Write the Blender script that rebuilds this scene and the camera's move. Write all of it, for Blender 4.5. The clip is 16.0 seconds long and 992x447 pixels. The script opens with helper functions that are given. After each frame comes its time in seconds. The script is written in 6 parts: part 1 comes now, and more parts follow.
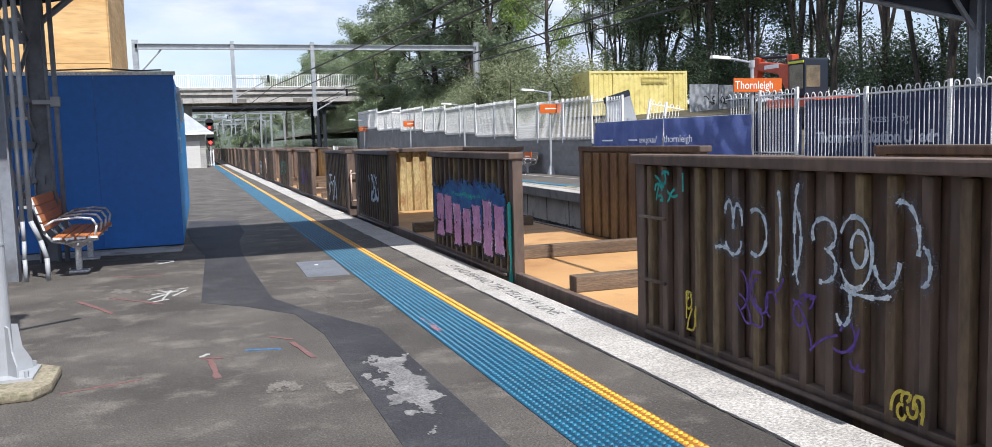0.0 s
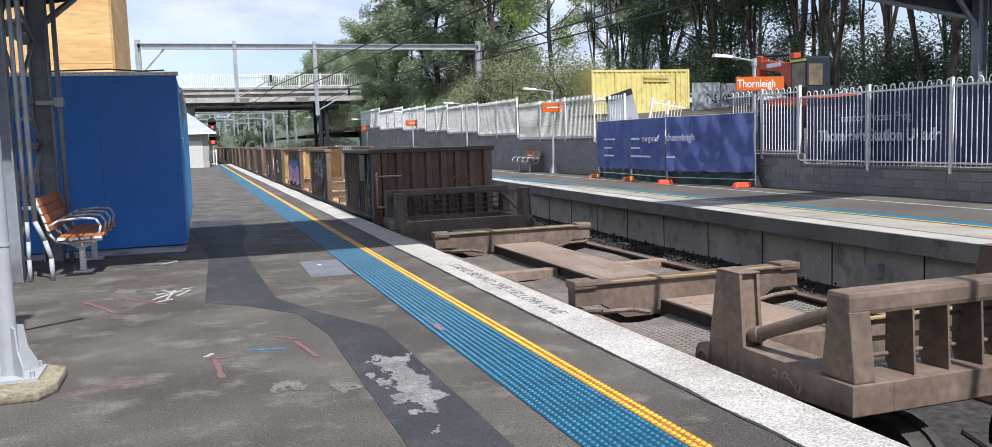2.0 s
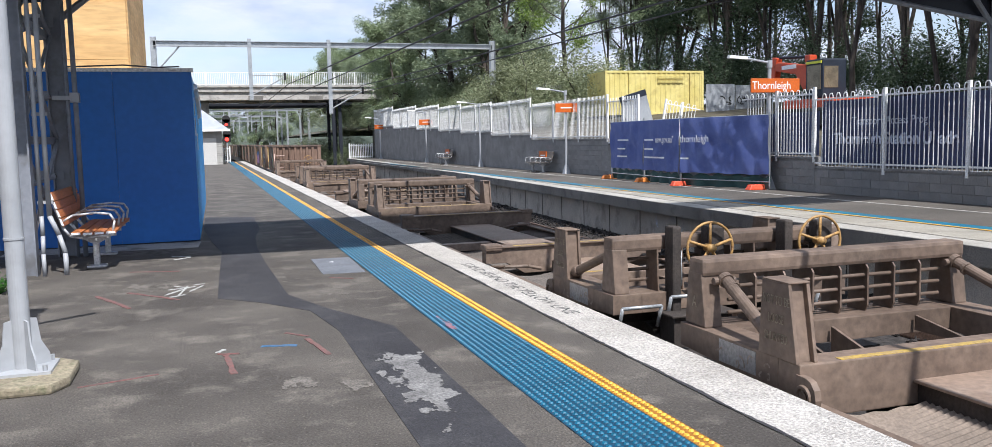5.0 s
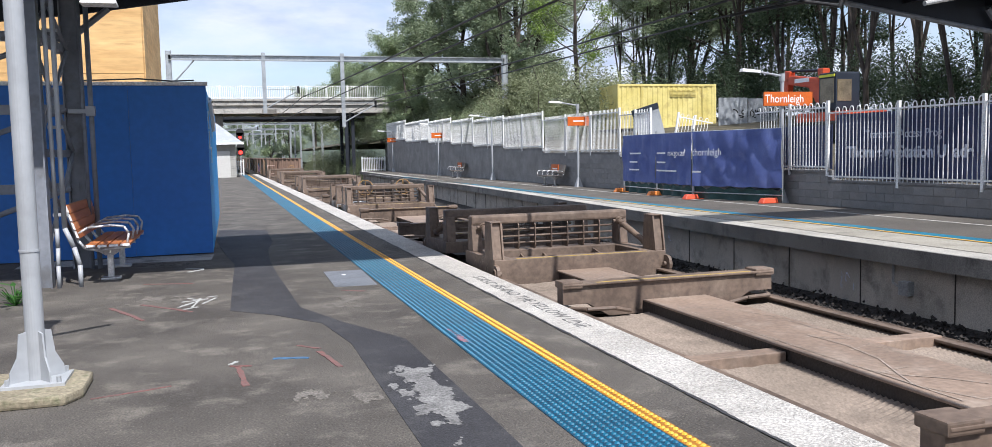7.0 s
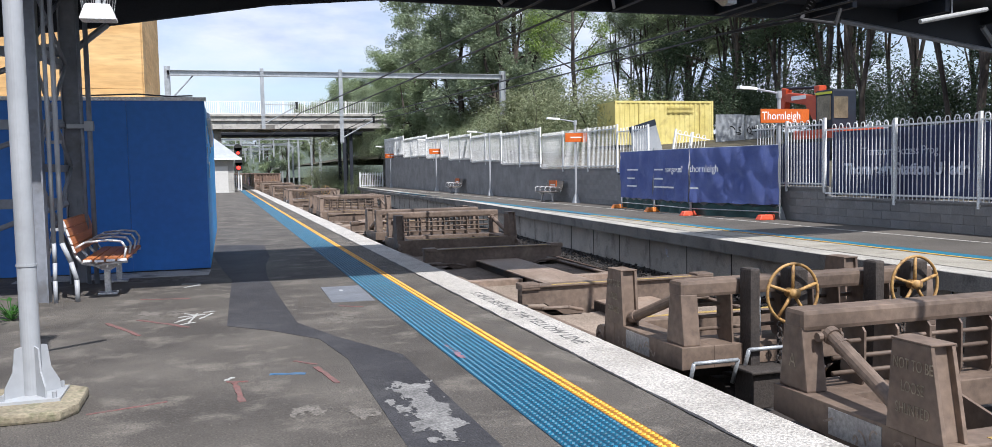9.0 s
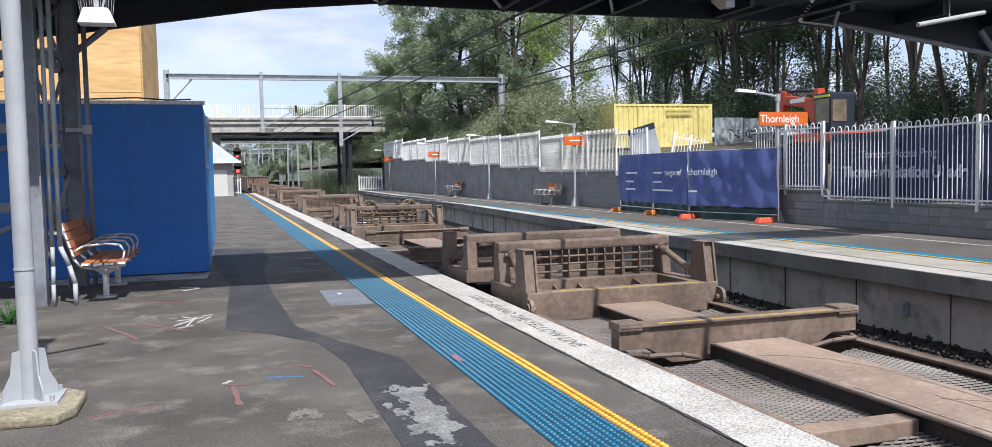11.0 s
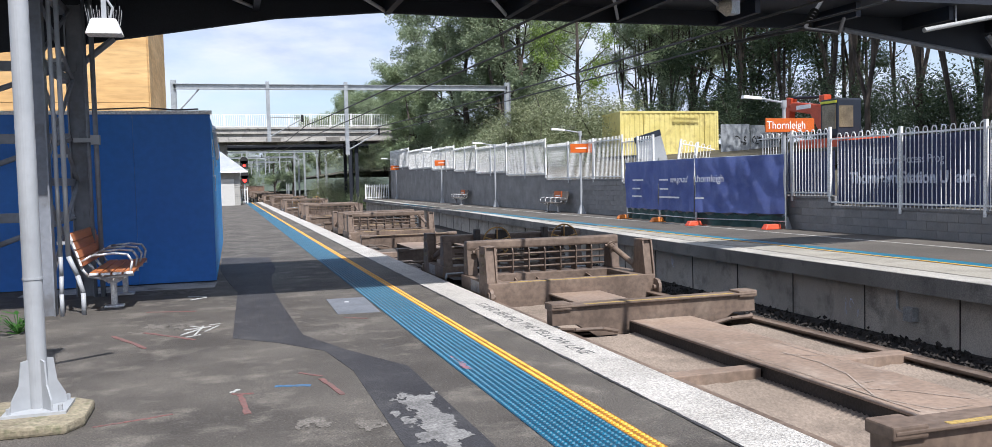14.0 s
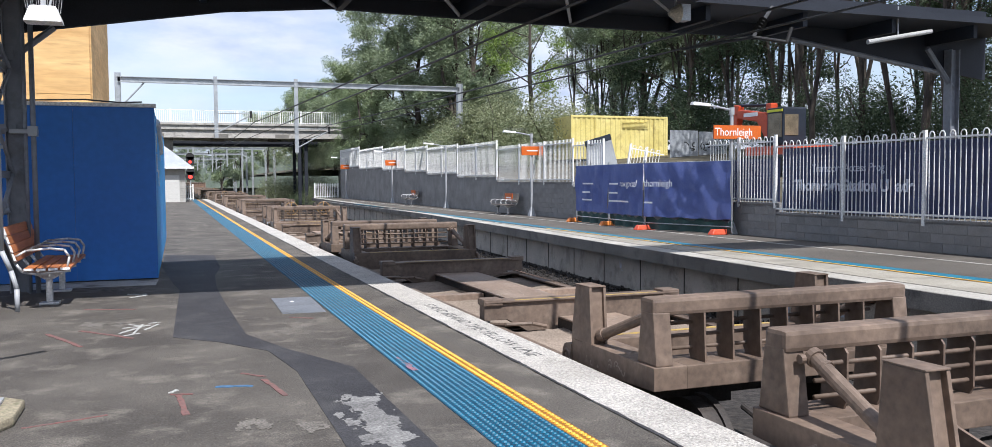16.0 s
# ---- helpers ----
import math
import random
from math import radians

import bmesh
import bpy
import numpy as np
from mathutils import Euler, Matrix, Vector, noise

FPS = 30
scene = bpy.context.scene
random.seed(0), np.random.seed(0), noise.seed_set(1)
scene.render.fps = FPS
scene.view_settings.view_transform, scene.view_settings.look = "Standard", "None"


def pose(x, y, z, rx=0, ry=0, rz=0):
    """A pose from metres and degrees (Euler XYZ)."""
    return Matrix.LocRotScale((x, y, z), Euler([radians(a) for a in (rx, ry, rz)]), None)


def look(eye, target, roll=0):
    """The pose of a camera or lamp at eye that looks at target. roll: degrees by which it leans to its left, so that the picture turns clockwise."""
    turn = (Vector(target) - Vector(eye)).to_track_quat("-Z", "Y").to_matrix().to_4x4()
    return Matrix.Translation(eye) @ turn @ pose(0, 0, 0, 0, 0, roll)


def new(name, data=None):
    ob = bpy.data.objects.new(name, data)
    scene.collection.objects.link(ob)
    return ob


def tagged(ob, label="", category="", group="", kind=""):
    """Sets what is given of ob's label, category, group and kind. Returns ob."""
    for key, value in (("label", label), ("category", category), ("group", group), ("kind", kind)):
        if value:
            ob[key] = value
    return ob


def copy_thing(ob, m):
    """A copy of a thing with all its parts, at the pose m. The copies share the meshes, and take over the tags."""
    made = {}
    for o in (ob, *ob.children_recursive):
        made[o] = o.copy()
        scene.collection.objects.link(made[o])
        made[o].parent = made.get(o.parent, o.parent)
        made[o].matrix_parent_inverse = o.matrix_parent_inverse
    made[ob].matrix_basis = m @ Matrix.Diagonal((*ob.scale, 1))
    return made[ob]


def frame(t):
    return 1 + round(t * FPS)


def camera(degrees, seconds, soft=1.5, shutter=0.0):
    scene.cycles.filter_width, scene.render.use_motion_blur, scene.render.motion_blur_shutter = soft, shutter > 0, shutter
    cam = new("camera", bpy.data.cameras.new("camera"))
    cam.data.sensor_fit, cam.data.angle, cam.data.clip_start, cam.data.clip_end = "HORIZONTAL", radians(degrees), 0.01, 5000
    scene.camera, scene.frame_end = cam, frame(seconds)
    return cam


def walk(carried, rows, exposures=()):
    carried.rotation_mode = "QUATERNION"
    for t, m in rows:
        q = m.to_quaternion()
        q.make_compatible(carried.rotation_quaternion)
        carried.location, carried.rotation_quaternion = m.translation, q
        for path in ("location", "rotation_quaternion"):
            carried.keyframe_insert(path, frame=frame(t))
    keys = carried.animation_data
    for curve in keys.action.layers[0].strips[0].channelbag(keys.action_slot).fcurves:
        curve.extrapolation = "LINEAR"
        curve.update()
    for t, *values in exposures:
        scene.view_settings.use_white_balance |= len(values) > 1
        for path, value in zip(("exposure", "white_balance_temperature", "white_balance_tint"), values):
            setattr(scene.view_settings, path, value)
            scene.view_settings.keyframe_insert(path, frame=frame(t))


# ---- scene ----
cam = camera(58.9, 16.0, soft=0.5)
walk(cam, [
    (0.0, pose(0.008, 0.020, 1.597, 84.494, 1.695, -19.190)),
    (0.5, pose(0.010, 0.013, 1.605, 84.367, 1.748, -19.228)),
    (1.0, pose(0.006, 0.016, 1.603, 84.340, 1.817, -19.341)),
    (1.5, pose(0.002, 0.003, 1.603, 84.361, 1.840, -19.213)),
    (2.0, pose(-0.001, -0.001, 1.607, 84.419, 1.838, -19.041)),
    (2.5, pose(-0.007, 0.021, 1.601, 84.368, 1.596, -18.859)),
    (3.0, pose(-0.006, 0.017, 1.602, 84.359, 1.484, -18.707)),
    (3.5, pose(-0.007, 0.025, 1.598, 84.357, 1.187, -18.537)),
    (4.0, pose(-0.006, 0.035, 1.594, 84.406, 1.118, -18.492)),
    (6.5, pose(0.000, 0.018, 1.597, 84.831, 1.456, -17.444)),
    (7.0, pose(-0.002, 0.021, 1.595, 85.316, 1.269, -17.419)),
    (7.5, pose(0.003, 0.024, 1.594, 85.566, 1.251, -17.475)),
    (8.0, pose(0.003, 0.015, 1.594, 85.849, 1.193, -17.458)),
    (8.5, pose(0.002, 0.022, 1.592, 86.091, 1.161, -17.502)),
    (9.0, pose(-0.004, 0.015, 1.595, 86.351, 1.112, -17.565)),
    (11.5, pose(0.008, 0.004, 1.596, 86.574, 1.163, -17.612)),
    (12.0, pose(0.007, 0.016, 1.593, 86.594, 1.244, -17.524)),
    (12.5, pose(0.000, 0.000, 1.600, 86.620, 1.309, -17.452)),
    (13.0, pose(0.002, -0.012, 1.601, 86.662, 1.418, -17.378)),
    (13.5, pose(0.004, -0.012, 1.603, 86.768, 1.528, -17.210)),
    (14.0, pose(0.005, 0.006, 1.591, 87.092, 1.468, -17.204)),
    (14.5, pose(0.016, 0.048, 1.582, 87.326, 0.848, -17.758)),
    (15.0, pose(0.034, 0.053, 1.580, 87.309, 0.504, -19.211)),
    (15.5, pose(0.029, 0.048, 1.581, 87.179, 0.237, -19.917)),
    (16.0, pose(0.030, 0.053, 1.579, 87.150, 0.395, -20.396)),
], exposures=[(0.0, 0.72, 6200, 12), (16.0, 0.72, 6200, 12)])

# ---- light ----
SUN = Vector((0.1, -0.66, 1.0)).normalized()
world = bpy.data.worlds.new("sky")
scene.world = world
world.use_nodes = True
wn, wl = world.node_tree.nodes, world.node_tree.links
sky = wn.new("ShaderNodeTexSky")
sky.sky_type, sky.sun_disc = "NISHITA", False
sky.sun_elevation, sky.sun_rotation = math.asin(SUN.z), math.atan2(SUN.x, SUN.y)
wc, wm = wn.new("ShaderNodeTexCoord"), wn.new("ShaderNodeMapping")
wm.inputs["Scale"].default_value = (1.0, 1.0, 3.2)
wl.new(wc.outputs["Generated"], wm.inputs["Vector"])
cloud = wn.new("ShaderNodeTexNoise")
cloud.inputs["Scale"].default_value, cloud.inputs["Detail"].default_value, cloud.inputs["Roughness"].default_value = 2.3, 9, 0.56
wl.new(wm.outputs["Vector"], cloud.inputs["Vector"])
ramp = wn.new("ShaderNodeValToRGB")
ramp.color_ramp.elements[0].position, ramp.color_ramp.elements[1].position = 0.34, 0.54
wl.new(cloud.outputs["Fac"], ramp.inputs["Fac"])
tone = wn.new("ShaderNodeTexNoise")
tone.inputs["Scale"].default_value, tone.inputs["Detail"].default_value, tone.inputs["Roughness"].default_value = 3.6, 8, 0.58
wl.new(wm.outputs["Vector"], tone.inputs["Vector"])
white = wn.new("ShaderNodeValToRGB")
white.color_ramp.elements[0].position, white.color_ramp.elements[1].position = 0.4, 0.6
white.color_ramp.elements[0].color, white.color_ramp.elements[1].color = (3.5, 4.25, 5.6, 1), (6.0, 6.35, 7.25, 1)
wl.new(tone.outputs["Fac"], white.inputs["Fac"])
mixw = wn.new("ShaderNodeMix")
mixw.data_type = "RGBA"
wl.new(ramp.outputs["Color"], mixw.inputs["Factor"])
wl.new(sky.outputs["Color"], mixw.inputs["A"])
wl.new(white.outputs["Color"], mixw.inputs["B"])
wl.new(mixw.outputs["Result"], wn["Background"].inputs["Color"])
wn["Background"].inputs["Strength"].default_value = 0.094
sun = new("sun", bpy.data.lights.new("sun", "SUN"))
sun.data.energy, sun.data.angle, sun.data.color = 4.0, radians(0.6), (1.0, 0.97, 0.93)
sun.matrix_world = look(SUN * 60, (0, 0, 0))


# ---- materials ----
def surf(name, c1, c2, scale=3.0, rough=0.7, metal=0.0, bump=0.15, fine=40.0, stain=None, amount=0.35, rand=0.0, stretch=(1, 1, 1), lo=0.35, hi=0.68, grain=0.55, speckle=None):
    """A worn surface: two tones in large blotches, fine grain in tone and relief, and stains."""
    m = bpy.data.materials.new(name)
    m.use_nodes = True
    n, l = m.node_tree.nodes, m.node_tree.links
    b = n["Principled BSDF"]
    tc, mp = n.new("ShaderNodeTexCoord"), n.new("ShaderNodeMapping")
    mp.inputs["Scale"].default_value = stretch
    l.new(tc.outputs["Object"], mp.inputs["Vector"])
    big, small = n.new("ShaderNodeTexNoise"), n.new("ShaderNodeTexNoise")
    big.inputs["Scale"].default_value, big.inputs["Detail"].default_value = scale, 6
    small.inputs["Scale"].default_value, small.inputs["Detail"].default_value = fine, 4
    for t in (big, small):
        l.new(mp.outputs["Vector"], t.inputs["Vector"])
    r = n.new("ShaderNodeValToRGB")
    r.color_ramp.elements[0].position, r.color_ramp.elements[1].position = lo, hi
    r.color_ramp.elements[0].color, r.color_ramp.elements[1].color = (*c1, 1), (*c2, 1)
    l.new(big.outputs["Fac"], r.inputs["Fac"])
    last = r.outputs["Color"]
    if stain:
        sn, sr, sm = n.new("ShaderNodeTexNoise"), n.new("ShaderNodeValToRGB"), n.new("ShaderNodeMix")
        sn.inputs["Scale"].default_value, sn.inputs["Detail"].default_value, sn.inputs["Roughness"].default_value = scale * 2.3, 8, 0.65
        l.new(mp.outputs["Vector"], sn.inputs["Vector"])
        sr.color_ramp.elements[0].position, sr.color_ramp.elements[1].position = 0.52, 0.68
        sr.color_ramp.elements[1].color = (amount * 2, amount * 2, amount * 2, 1)
        l.new(sn.outputs["Fac"], sr.inputs["Fac"])
        sm.data_type = "RGBA"
        sm.inputs["B"].default_value = (*stain, 1)
        l.new(sr.outputs["Color"], sm.inputs["Factor"])
        l.new(last, sm.inputs["A"])
        last = sm.outputs["Result"]
    if speckle:
        pn, pr, pm = n.new("ShaderNodeTexNoise"), n.new("ShaderNodeValToRGB"), n.new("ShaderNodeMix")
        pn.inputs["Scale"].default_value, pn.inputs["Detail"].default_value, pn.inputs["Roughness"].default_value = 62, 5, 0.75
        l.new(mp.outputs["Vector"], pn.inputs["Vector"])
        pr.color_ramp.elements[0].position, pr.color_ramp.elements[1].position = 0.59, 0.64
        pr.color_ramp.elements[1].color = (0.48, 0.48, 0.48, 1)
        l.new(pn.outputs["Fac"], pr.inputs["Fac"])
        pm.data_type = "RGBA"
        pm.inputs["B"].default_value = (*speckle, 1)
        l.new(pr.outputs["Color"], pm.inputs["Factor"])
        l.new(last, pm.inputs["A"])
        last = pm.outputs["Result"]
    g = n.new("ShaderNodeMix")
    g.data_type, g.blend_type = "RGBA", "MULTIPLY"
    g.inputs["Factor"].default_value = grain
    gr = n.new("ShaderNodeValToRGB")
    gr.color_ramp.elements[0].position, gr.color_ramp.elements[1].position = 0.3, 0.7
    gr.color_ramp.elements[0].color, gr.color_ramp.elements[1].color = (0.5, 0.5, 0.5, 1), (1.42, 1.42, 1.42, 1)
    l.new(small.outputs["Fac"], gr.inputs["Fac"])
    l.new(last, g.inputs["A"])
    l.new(gr.outputs["Color"], g.inputs["B"])
    last = g.outputs["Result"]
    if rand:
        oi, hs, mr = n.new("ShaderNodeObjectInfo"), n.new("ShaderNodeHueSaturation"), n.new("ShaderNodeMapRange")
        mr.inputs["To Min"].default_value, mr.inputs["To Max"].default_value = 1 - rand, 1 + rand
        l.new(oi.outputs["Random"], mr.inputs["Value"])
        l.new(mr.outputs["Result"], hs.inputs["Value"])
        l.new(last, hs.inputs["Color"])
        last = hs.outputs["Color"]
    l.new(last, b.inputs["Base Color"])
    b.inputs["Roughness"].default_value, b.inputs["Metallic"].default_value = rough, metal
    if bump:
        bp = n.new("ShaderNodeBump")
        bp.inputs["Strength"].default_value, bp.inputs["Distance"].default_value = bump, 0.02
        l.new(small.outputs["Fac"], bp.inputs["Height"])
        l.new(bp.outputs["Normal"], b.inputs["Normal"])
    return m


def glow(name, colour, power):
    m = surf(name, colour, colour, bump=0)
    b = m.node_tree.nodes["Principled BSDF"]
    b.inputs["Emission Color"].default_value, b.inputs["Emission Strength"].default_value = (*colour, 1), power
    return m


def leafy(name, c1, c2):
    """Leaves: tone varies leaf by leaf, with some light passing through."""
    m = bpy.data.materials.new(name)
    m.use_nodes = True
    n, l = m.node_tree.nodes, m.node_tree.links
    b, o = n["Principled BSDF"], n["Material Output"]
    geo, r = n.new("ShaderNodeNewGeometry"), n.new("ShaderNodeValToRGB")
    r.color_ramp.elements[0].color, r.color_ramp.elements[1].color = (*c1, 1), (*c2, 1)
    l.new(geo.outputs["Random Per Island"], r.inputs["Fac"])
    l.new(r.outputs["Color"], b.inputs["Base Color"])
    b.inputs["Roughness"].default_value = 0.55
    tr, mx = n.new("ShaderNodeBsdfTranslucent"), n.new("ShaderNodeMixShader")
    l.new(r.outputs["Color"], tr.inputs["Color"])
    mx.inputs["Fac"].default_value = 0.42
    l.new(b.outputs["BSDF"], mx.inputs[1])
    l.new(tr.outputs["BSDF"], mx.inputs[2])
    l.new(mx.outputs["Shader"], o.inputs["Surface"])
    return m


ASPHALT = surf("asphalt", (0.062, 0.054, 0.046), (0.125, 0.111, 0.094), 0.9, 0.85, bump=1.0, fine=75, stain=(0.2, 0.178, 0.15), amount=0.42, grain=1.0, speckle=(0.36, 0.33, 0.28))
NEW_ASPHALT = surf("new_asphalt", (0.026, 0.025, 0.029), (0.048, 0.047, 0.051), 1.0, 0.8, bump=0.8, fine=85, stain=(0.1, 0.098, 0.095), amount=0.2, grain=0.85, speckle=(0.11, 0.11, 0.113))
GREY_PATCH = surf("cement_skim", (0.14, 0.136, 0.132), (0.23, 0.225, 0.215), 5, 0.9, bump=0.5, fine=60, grain=0.9, speckle=(0.07, 0.07, 0.07))
WHITE_EDGE = surf("white_edge_paint", (0.4, 0.375, 0.338), (0.53, 0.503, 0.458), 1.3, 0.8, bump=1.0, fine=60, stain=(0.3, 0.28, 0.255), amount=0.25, grain=0.85)
BLUE_TILE = surf("blue_tactile", (0.004, 0.105, 0.185), (0.008, 0.145, 0.235), 1.5, 0.48, bump=0.1, stain=(0.05, 0.12, 0.15), amount=0.25, rand=0.12)
YELLOW_TILE = surf("yellow_tactile", (0.72, 0.36, 0.03), (0.84, 0.47, 0.06), 4, 0.5, bump=0.1, stain=(0.5, 0.3, 0.1), amount=0.25, rand=0.1)
CONCRETE = surf("concrete", (0.34, 0.325, 0.3), (0.47, 0.45, 0.415), 0.9, 0.9, bump=0.25, fine=60, stain=(0.13, 0.125, 0.115), amount=0.4)
DARK_CONCRETE = surf("grimy_concrete", (0.165, 0.155, 0.14), (0.245, 0.23, 0.205), 0.7, 0.9, bump=0.2, fine=50, stain=(0.08, 0.075, 0.07), amount=0.4)
# Worn deck colour, lowered further to hold the shade lying on it
FAR_DECK = surf("worn_shaded_platform", (0.064, 0.056, 0.046), (0.112, 0.099, 0.082), 0.35, 0.85, bump=0.25, fine=80, stain=(0.13, 0.115, 0.095), amount=0.3)
BLOCK = surf("charcoal_block", (0.2, 0.195, 0.19), (0.28, 0.274, 0.266), 1.2, 0.9, bump=0.4, fine=50, rand=0.1, stain=(0.15, 0.147, 0.143), amount=0.25)
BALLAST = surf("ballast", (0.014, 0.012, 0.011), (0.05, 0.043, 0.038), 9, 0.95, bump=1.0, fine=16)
RUST = surf("rail_steel", (0.1, 0.06, 0.04), (0.16, 0.1, 0.07), 3, 0.6, 0.4)
# Brown lowered to hold the shade on the wagons' platform side
WAGON = surf("wagon_brown", (0.092, 0.064, 0.047), (0.188, 0.135, 0.1), 1.1, 0.62, bump=0.14, fine=16, stain=(0.245, 0.187, 0.143), amount=0.2, rand=0.1, grain=0.5)
FAR_PANEL = surf("grey_concrete_panel", (0.4, 0.367, 0.318), (0.54, 0.5, 0.435), 0.8, 0.9, bump=0.25, fine=60, stain=(0.18, 0.167, 0.147), amount=0.35)
CREAM = surf("cream_platform_coating", (0.25, 0.23, 0.188), (0.37, 0.34, 0.28), 0.8, 0.7, bump=0.3, fine=60, stain=(0.19, 0.175, 0.147), amount=0.4)
WAGON_TOP = surf("wagon_plate", (0.2, 0.143, 0.106), (0.31, 0.224, 0.166), 0.8, 0.55, bump=0.08, fine=22, stain=(0.37, 0.3, 0.24), amount=0.28, rand=0.09, grain=0.4)
WAGON_DARK = surf("oily_steel", (0.025, 0.021, 0.019), (0.06, 0.048, 0.04), 2, 0.7, 0.0, bump=0.3)
MESH = surf("expanded_metal", (0.08, 0.067, 0.057), (0.14, 0.118, 0.1), 2, 0.55, 0.1, bump=0.1)
YELLOW_WHEEL = surf("worn_yellow_paint", (0.3, 0.165, 0.05), (0.47, 0.285, 0.1), 9, 0.6, stain=(0.14, 0.07, 0.035), amount=0.45)
CRANE_MARK = surf("faded_yellow_line", (0.4, 0.27, 0.06), (0.28, 0.2, 0.1), 12, 0.8)
GONDOLA = surf("gondola_brown", (0.072, 0.051, 0.041), (0.155, 0.105, 0.079), 1.0, 0.6, bump=0.12, fine=14, stain=(0.22, 0.15, 0.095), amount=0.22, stretch=(1, 1, 0.3))
LICHEN_TAN = surf("lichen_tan_steel", (0.3, 0.2, 0.09), (0.46, 0.37, 0.17), 2.5, 0.8, bump=0.2, fine=30, stain=(0.22, 0.09, 0.035), amount=0.45, stretch=(1, 1, 0.4))
RUSTY_IN = surf("orange_rusted_steel", (0.22, 0.11, 0.055), (0.34, 0.19, 0.09), 2.0, 0.8, bump=0.15, fine=25, stain=(0.11, 0.06, 0.04), amount=0.4)
GONDOLA_IN = surf("lichen_stained_steel", (0.1, 0.064, 0.042), (0.23, 0.17, 0.085), 2.0, 0.7, bump=0.2, fine=30, stain=(0.11, 0.066, 0.044), amount=0.45, stretch=(1, 1, 0.3))
PLYFLOOR = surf("tan_floor", (0.42, 0.225, 0.085), (0.5, 0.29, 0.12), 0.6, 0.7, bump=0.06, fine=70, stain=(0.24, 0.115, 0.05), amount=0.3, grain=0.25)
TIMBER = surf("weathered_timber", (0.28, 0.23, 0.18), (0.42, 0.35, 0.27), 2.5, 0.85, bump=0.3, fine=40, stretch=(0.3, 3, 3))
STEEL = surf("grey_painted_steel", (0.33, 0.345, 0.36), (0.4, 0.415, 0.43), 1.2, 0.42, bump=0.03, fine=9, stain=(0.26, 0.26, 0.26), amount=0.15, grain=0.15)
PLINTH = surf("mossy_cement", (0.2, 0.17, 0.115), (0.3, 0.26, 0.18), 5, 0.9, bump=0.3, stain=(0.09, 0.11, 0.05), amount=0.3)
GALV = surf("galvanised_steel", (0.36, 0.38, 0.39), (0.48, 0.5, 0.51), 3, 0.4, 0.5, bump=0.05)
# Near black: shade under the footbridge is put into the steel's colour
DARK_STEEL = surf("near_black_navy_steel", (0.007, 0.01, 0.018), (0.014, 0.018, 0.028), 1, 0.6, bump=0.05)
WHITE_PAINT = surf("white_paint", (0.78, 0.78, 0.76), (0.86, 0.86, 0.84), 2, 0.5, bump=0.03, stain=(0.6, 0.58, 0.55), amount=0.2)
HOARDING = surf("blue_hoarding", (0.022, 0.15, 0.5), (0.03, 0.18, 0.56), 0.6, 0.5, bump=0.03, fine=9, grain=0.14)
# Hoarding blue brightened to paint in the sun on the side panels
HOARDING_SIDE = surf("sunlit_blue_sheet", (0.015, 0.3, 0.78), (0.04, 0.42, 0.86), 0.8, 0.5, bump=0.1)
PAPER = surf("white_paper", (0.7, 0.7, 0.7), (0.8, 0.8, 0.8), 5, 0.8)
PLYWOOD = surf("plywood", (0.52, 0.31, 0.12), (0.66, 0.43, 0.19), 1.1, 0.75, bump=0.05, fine=5, stain=(0.42, 0.24, 0.09), amount=0.25, stretch=(0.5, 0.5, 3.0), rand=0.08, grain=0.3)
SLAT = surf("orange_timber_slat", (0.42, 0.14, 0.04), (0.55, 0.2, 0.07), 3, 0.5, bump=0.15, stretch=(4, 0.5, 4), rand=0.12)
SILVER = surf("silver_cast_metal", (0.5, 0.5, 0.5), (0.6, 0.6, 0.6), 3, 0.4, 0.5, bump=0.05)
ORANGE = surf("orange_sign", (0.52, 0.1, 0.008), (0.58, 0.12, 0.012), 2, 0.45, bump=0.0)
LETTER = surf("white_letters", (0.8, 0.8, 0.8), (0.85, 0.85, 0.85), 2, 0.5, bump=0.0)
FADED_LETTER = surf("faded_letters", (0.42, 0.46, 0.58), (0.6, 0.64, 0.74), 3, 0.7, bump=0.0)
EDGE_LETTER = surf("worn_grey_letters", (0.06, 0.06, 0.058), (0.2, 0.195, 0.185), 14, 0.9, bump=0.3)
BANNER = surf("navy_shade_cloth", (0.07, 0.1, 0.29), (0.115, 0.155, 0.38), 1.2, 0.75, bump=0.2, fine=120, stain=(0.17, 0.21, 0.42), amount=0.25)
BANNER_DULL = surf("dull_navy_banner", (0.03, 0.038, 0.095), (0.062, 0.076, 0.16), 0.8, 0.8, bump=0.2, fine=60)
BLOCK_RED = surf("red_plastic", (0.62, 0.07, 0.025), (0.72, 0.1, 0.04), 5, 0.5)
BLOCK_ORANGE = surf("orange_plastic", (0.72, 0.2, 0.03), (0.8, 0.27, 0.05), 5, 0.5)
TARP = surf("dark_green_tarp", (0.012, 0.05, 0.05), (0.02, 0.075, 0.07), 4, 0.6, bump=0.3)
WEATHERBOARD = surf("grey_weatherboard", (0.3, 0.29, 0.265), (0.36, 0.35, 0.32), 2, 0.7)
ROOFING = surf("metal_roof", (0.4, 0.42, 0.44), (0.48, 0.5, 0.52), 2, 0.4, 0.3)
YELLOW_BOX = surf("faded_yellow_container", (0.62, 0.52, 0.17), (0.72, 0.62, 0.24), 1, 0.6, stain=(0.38, 0.28, 0.1), amount=0.3)
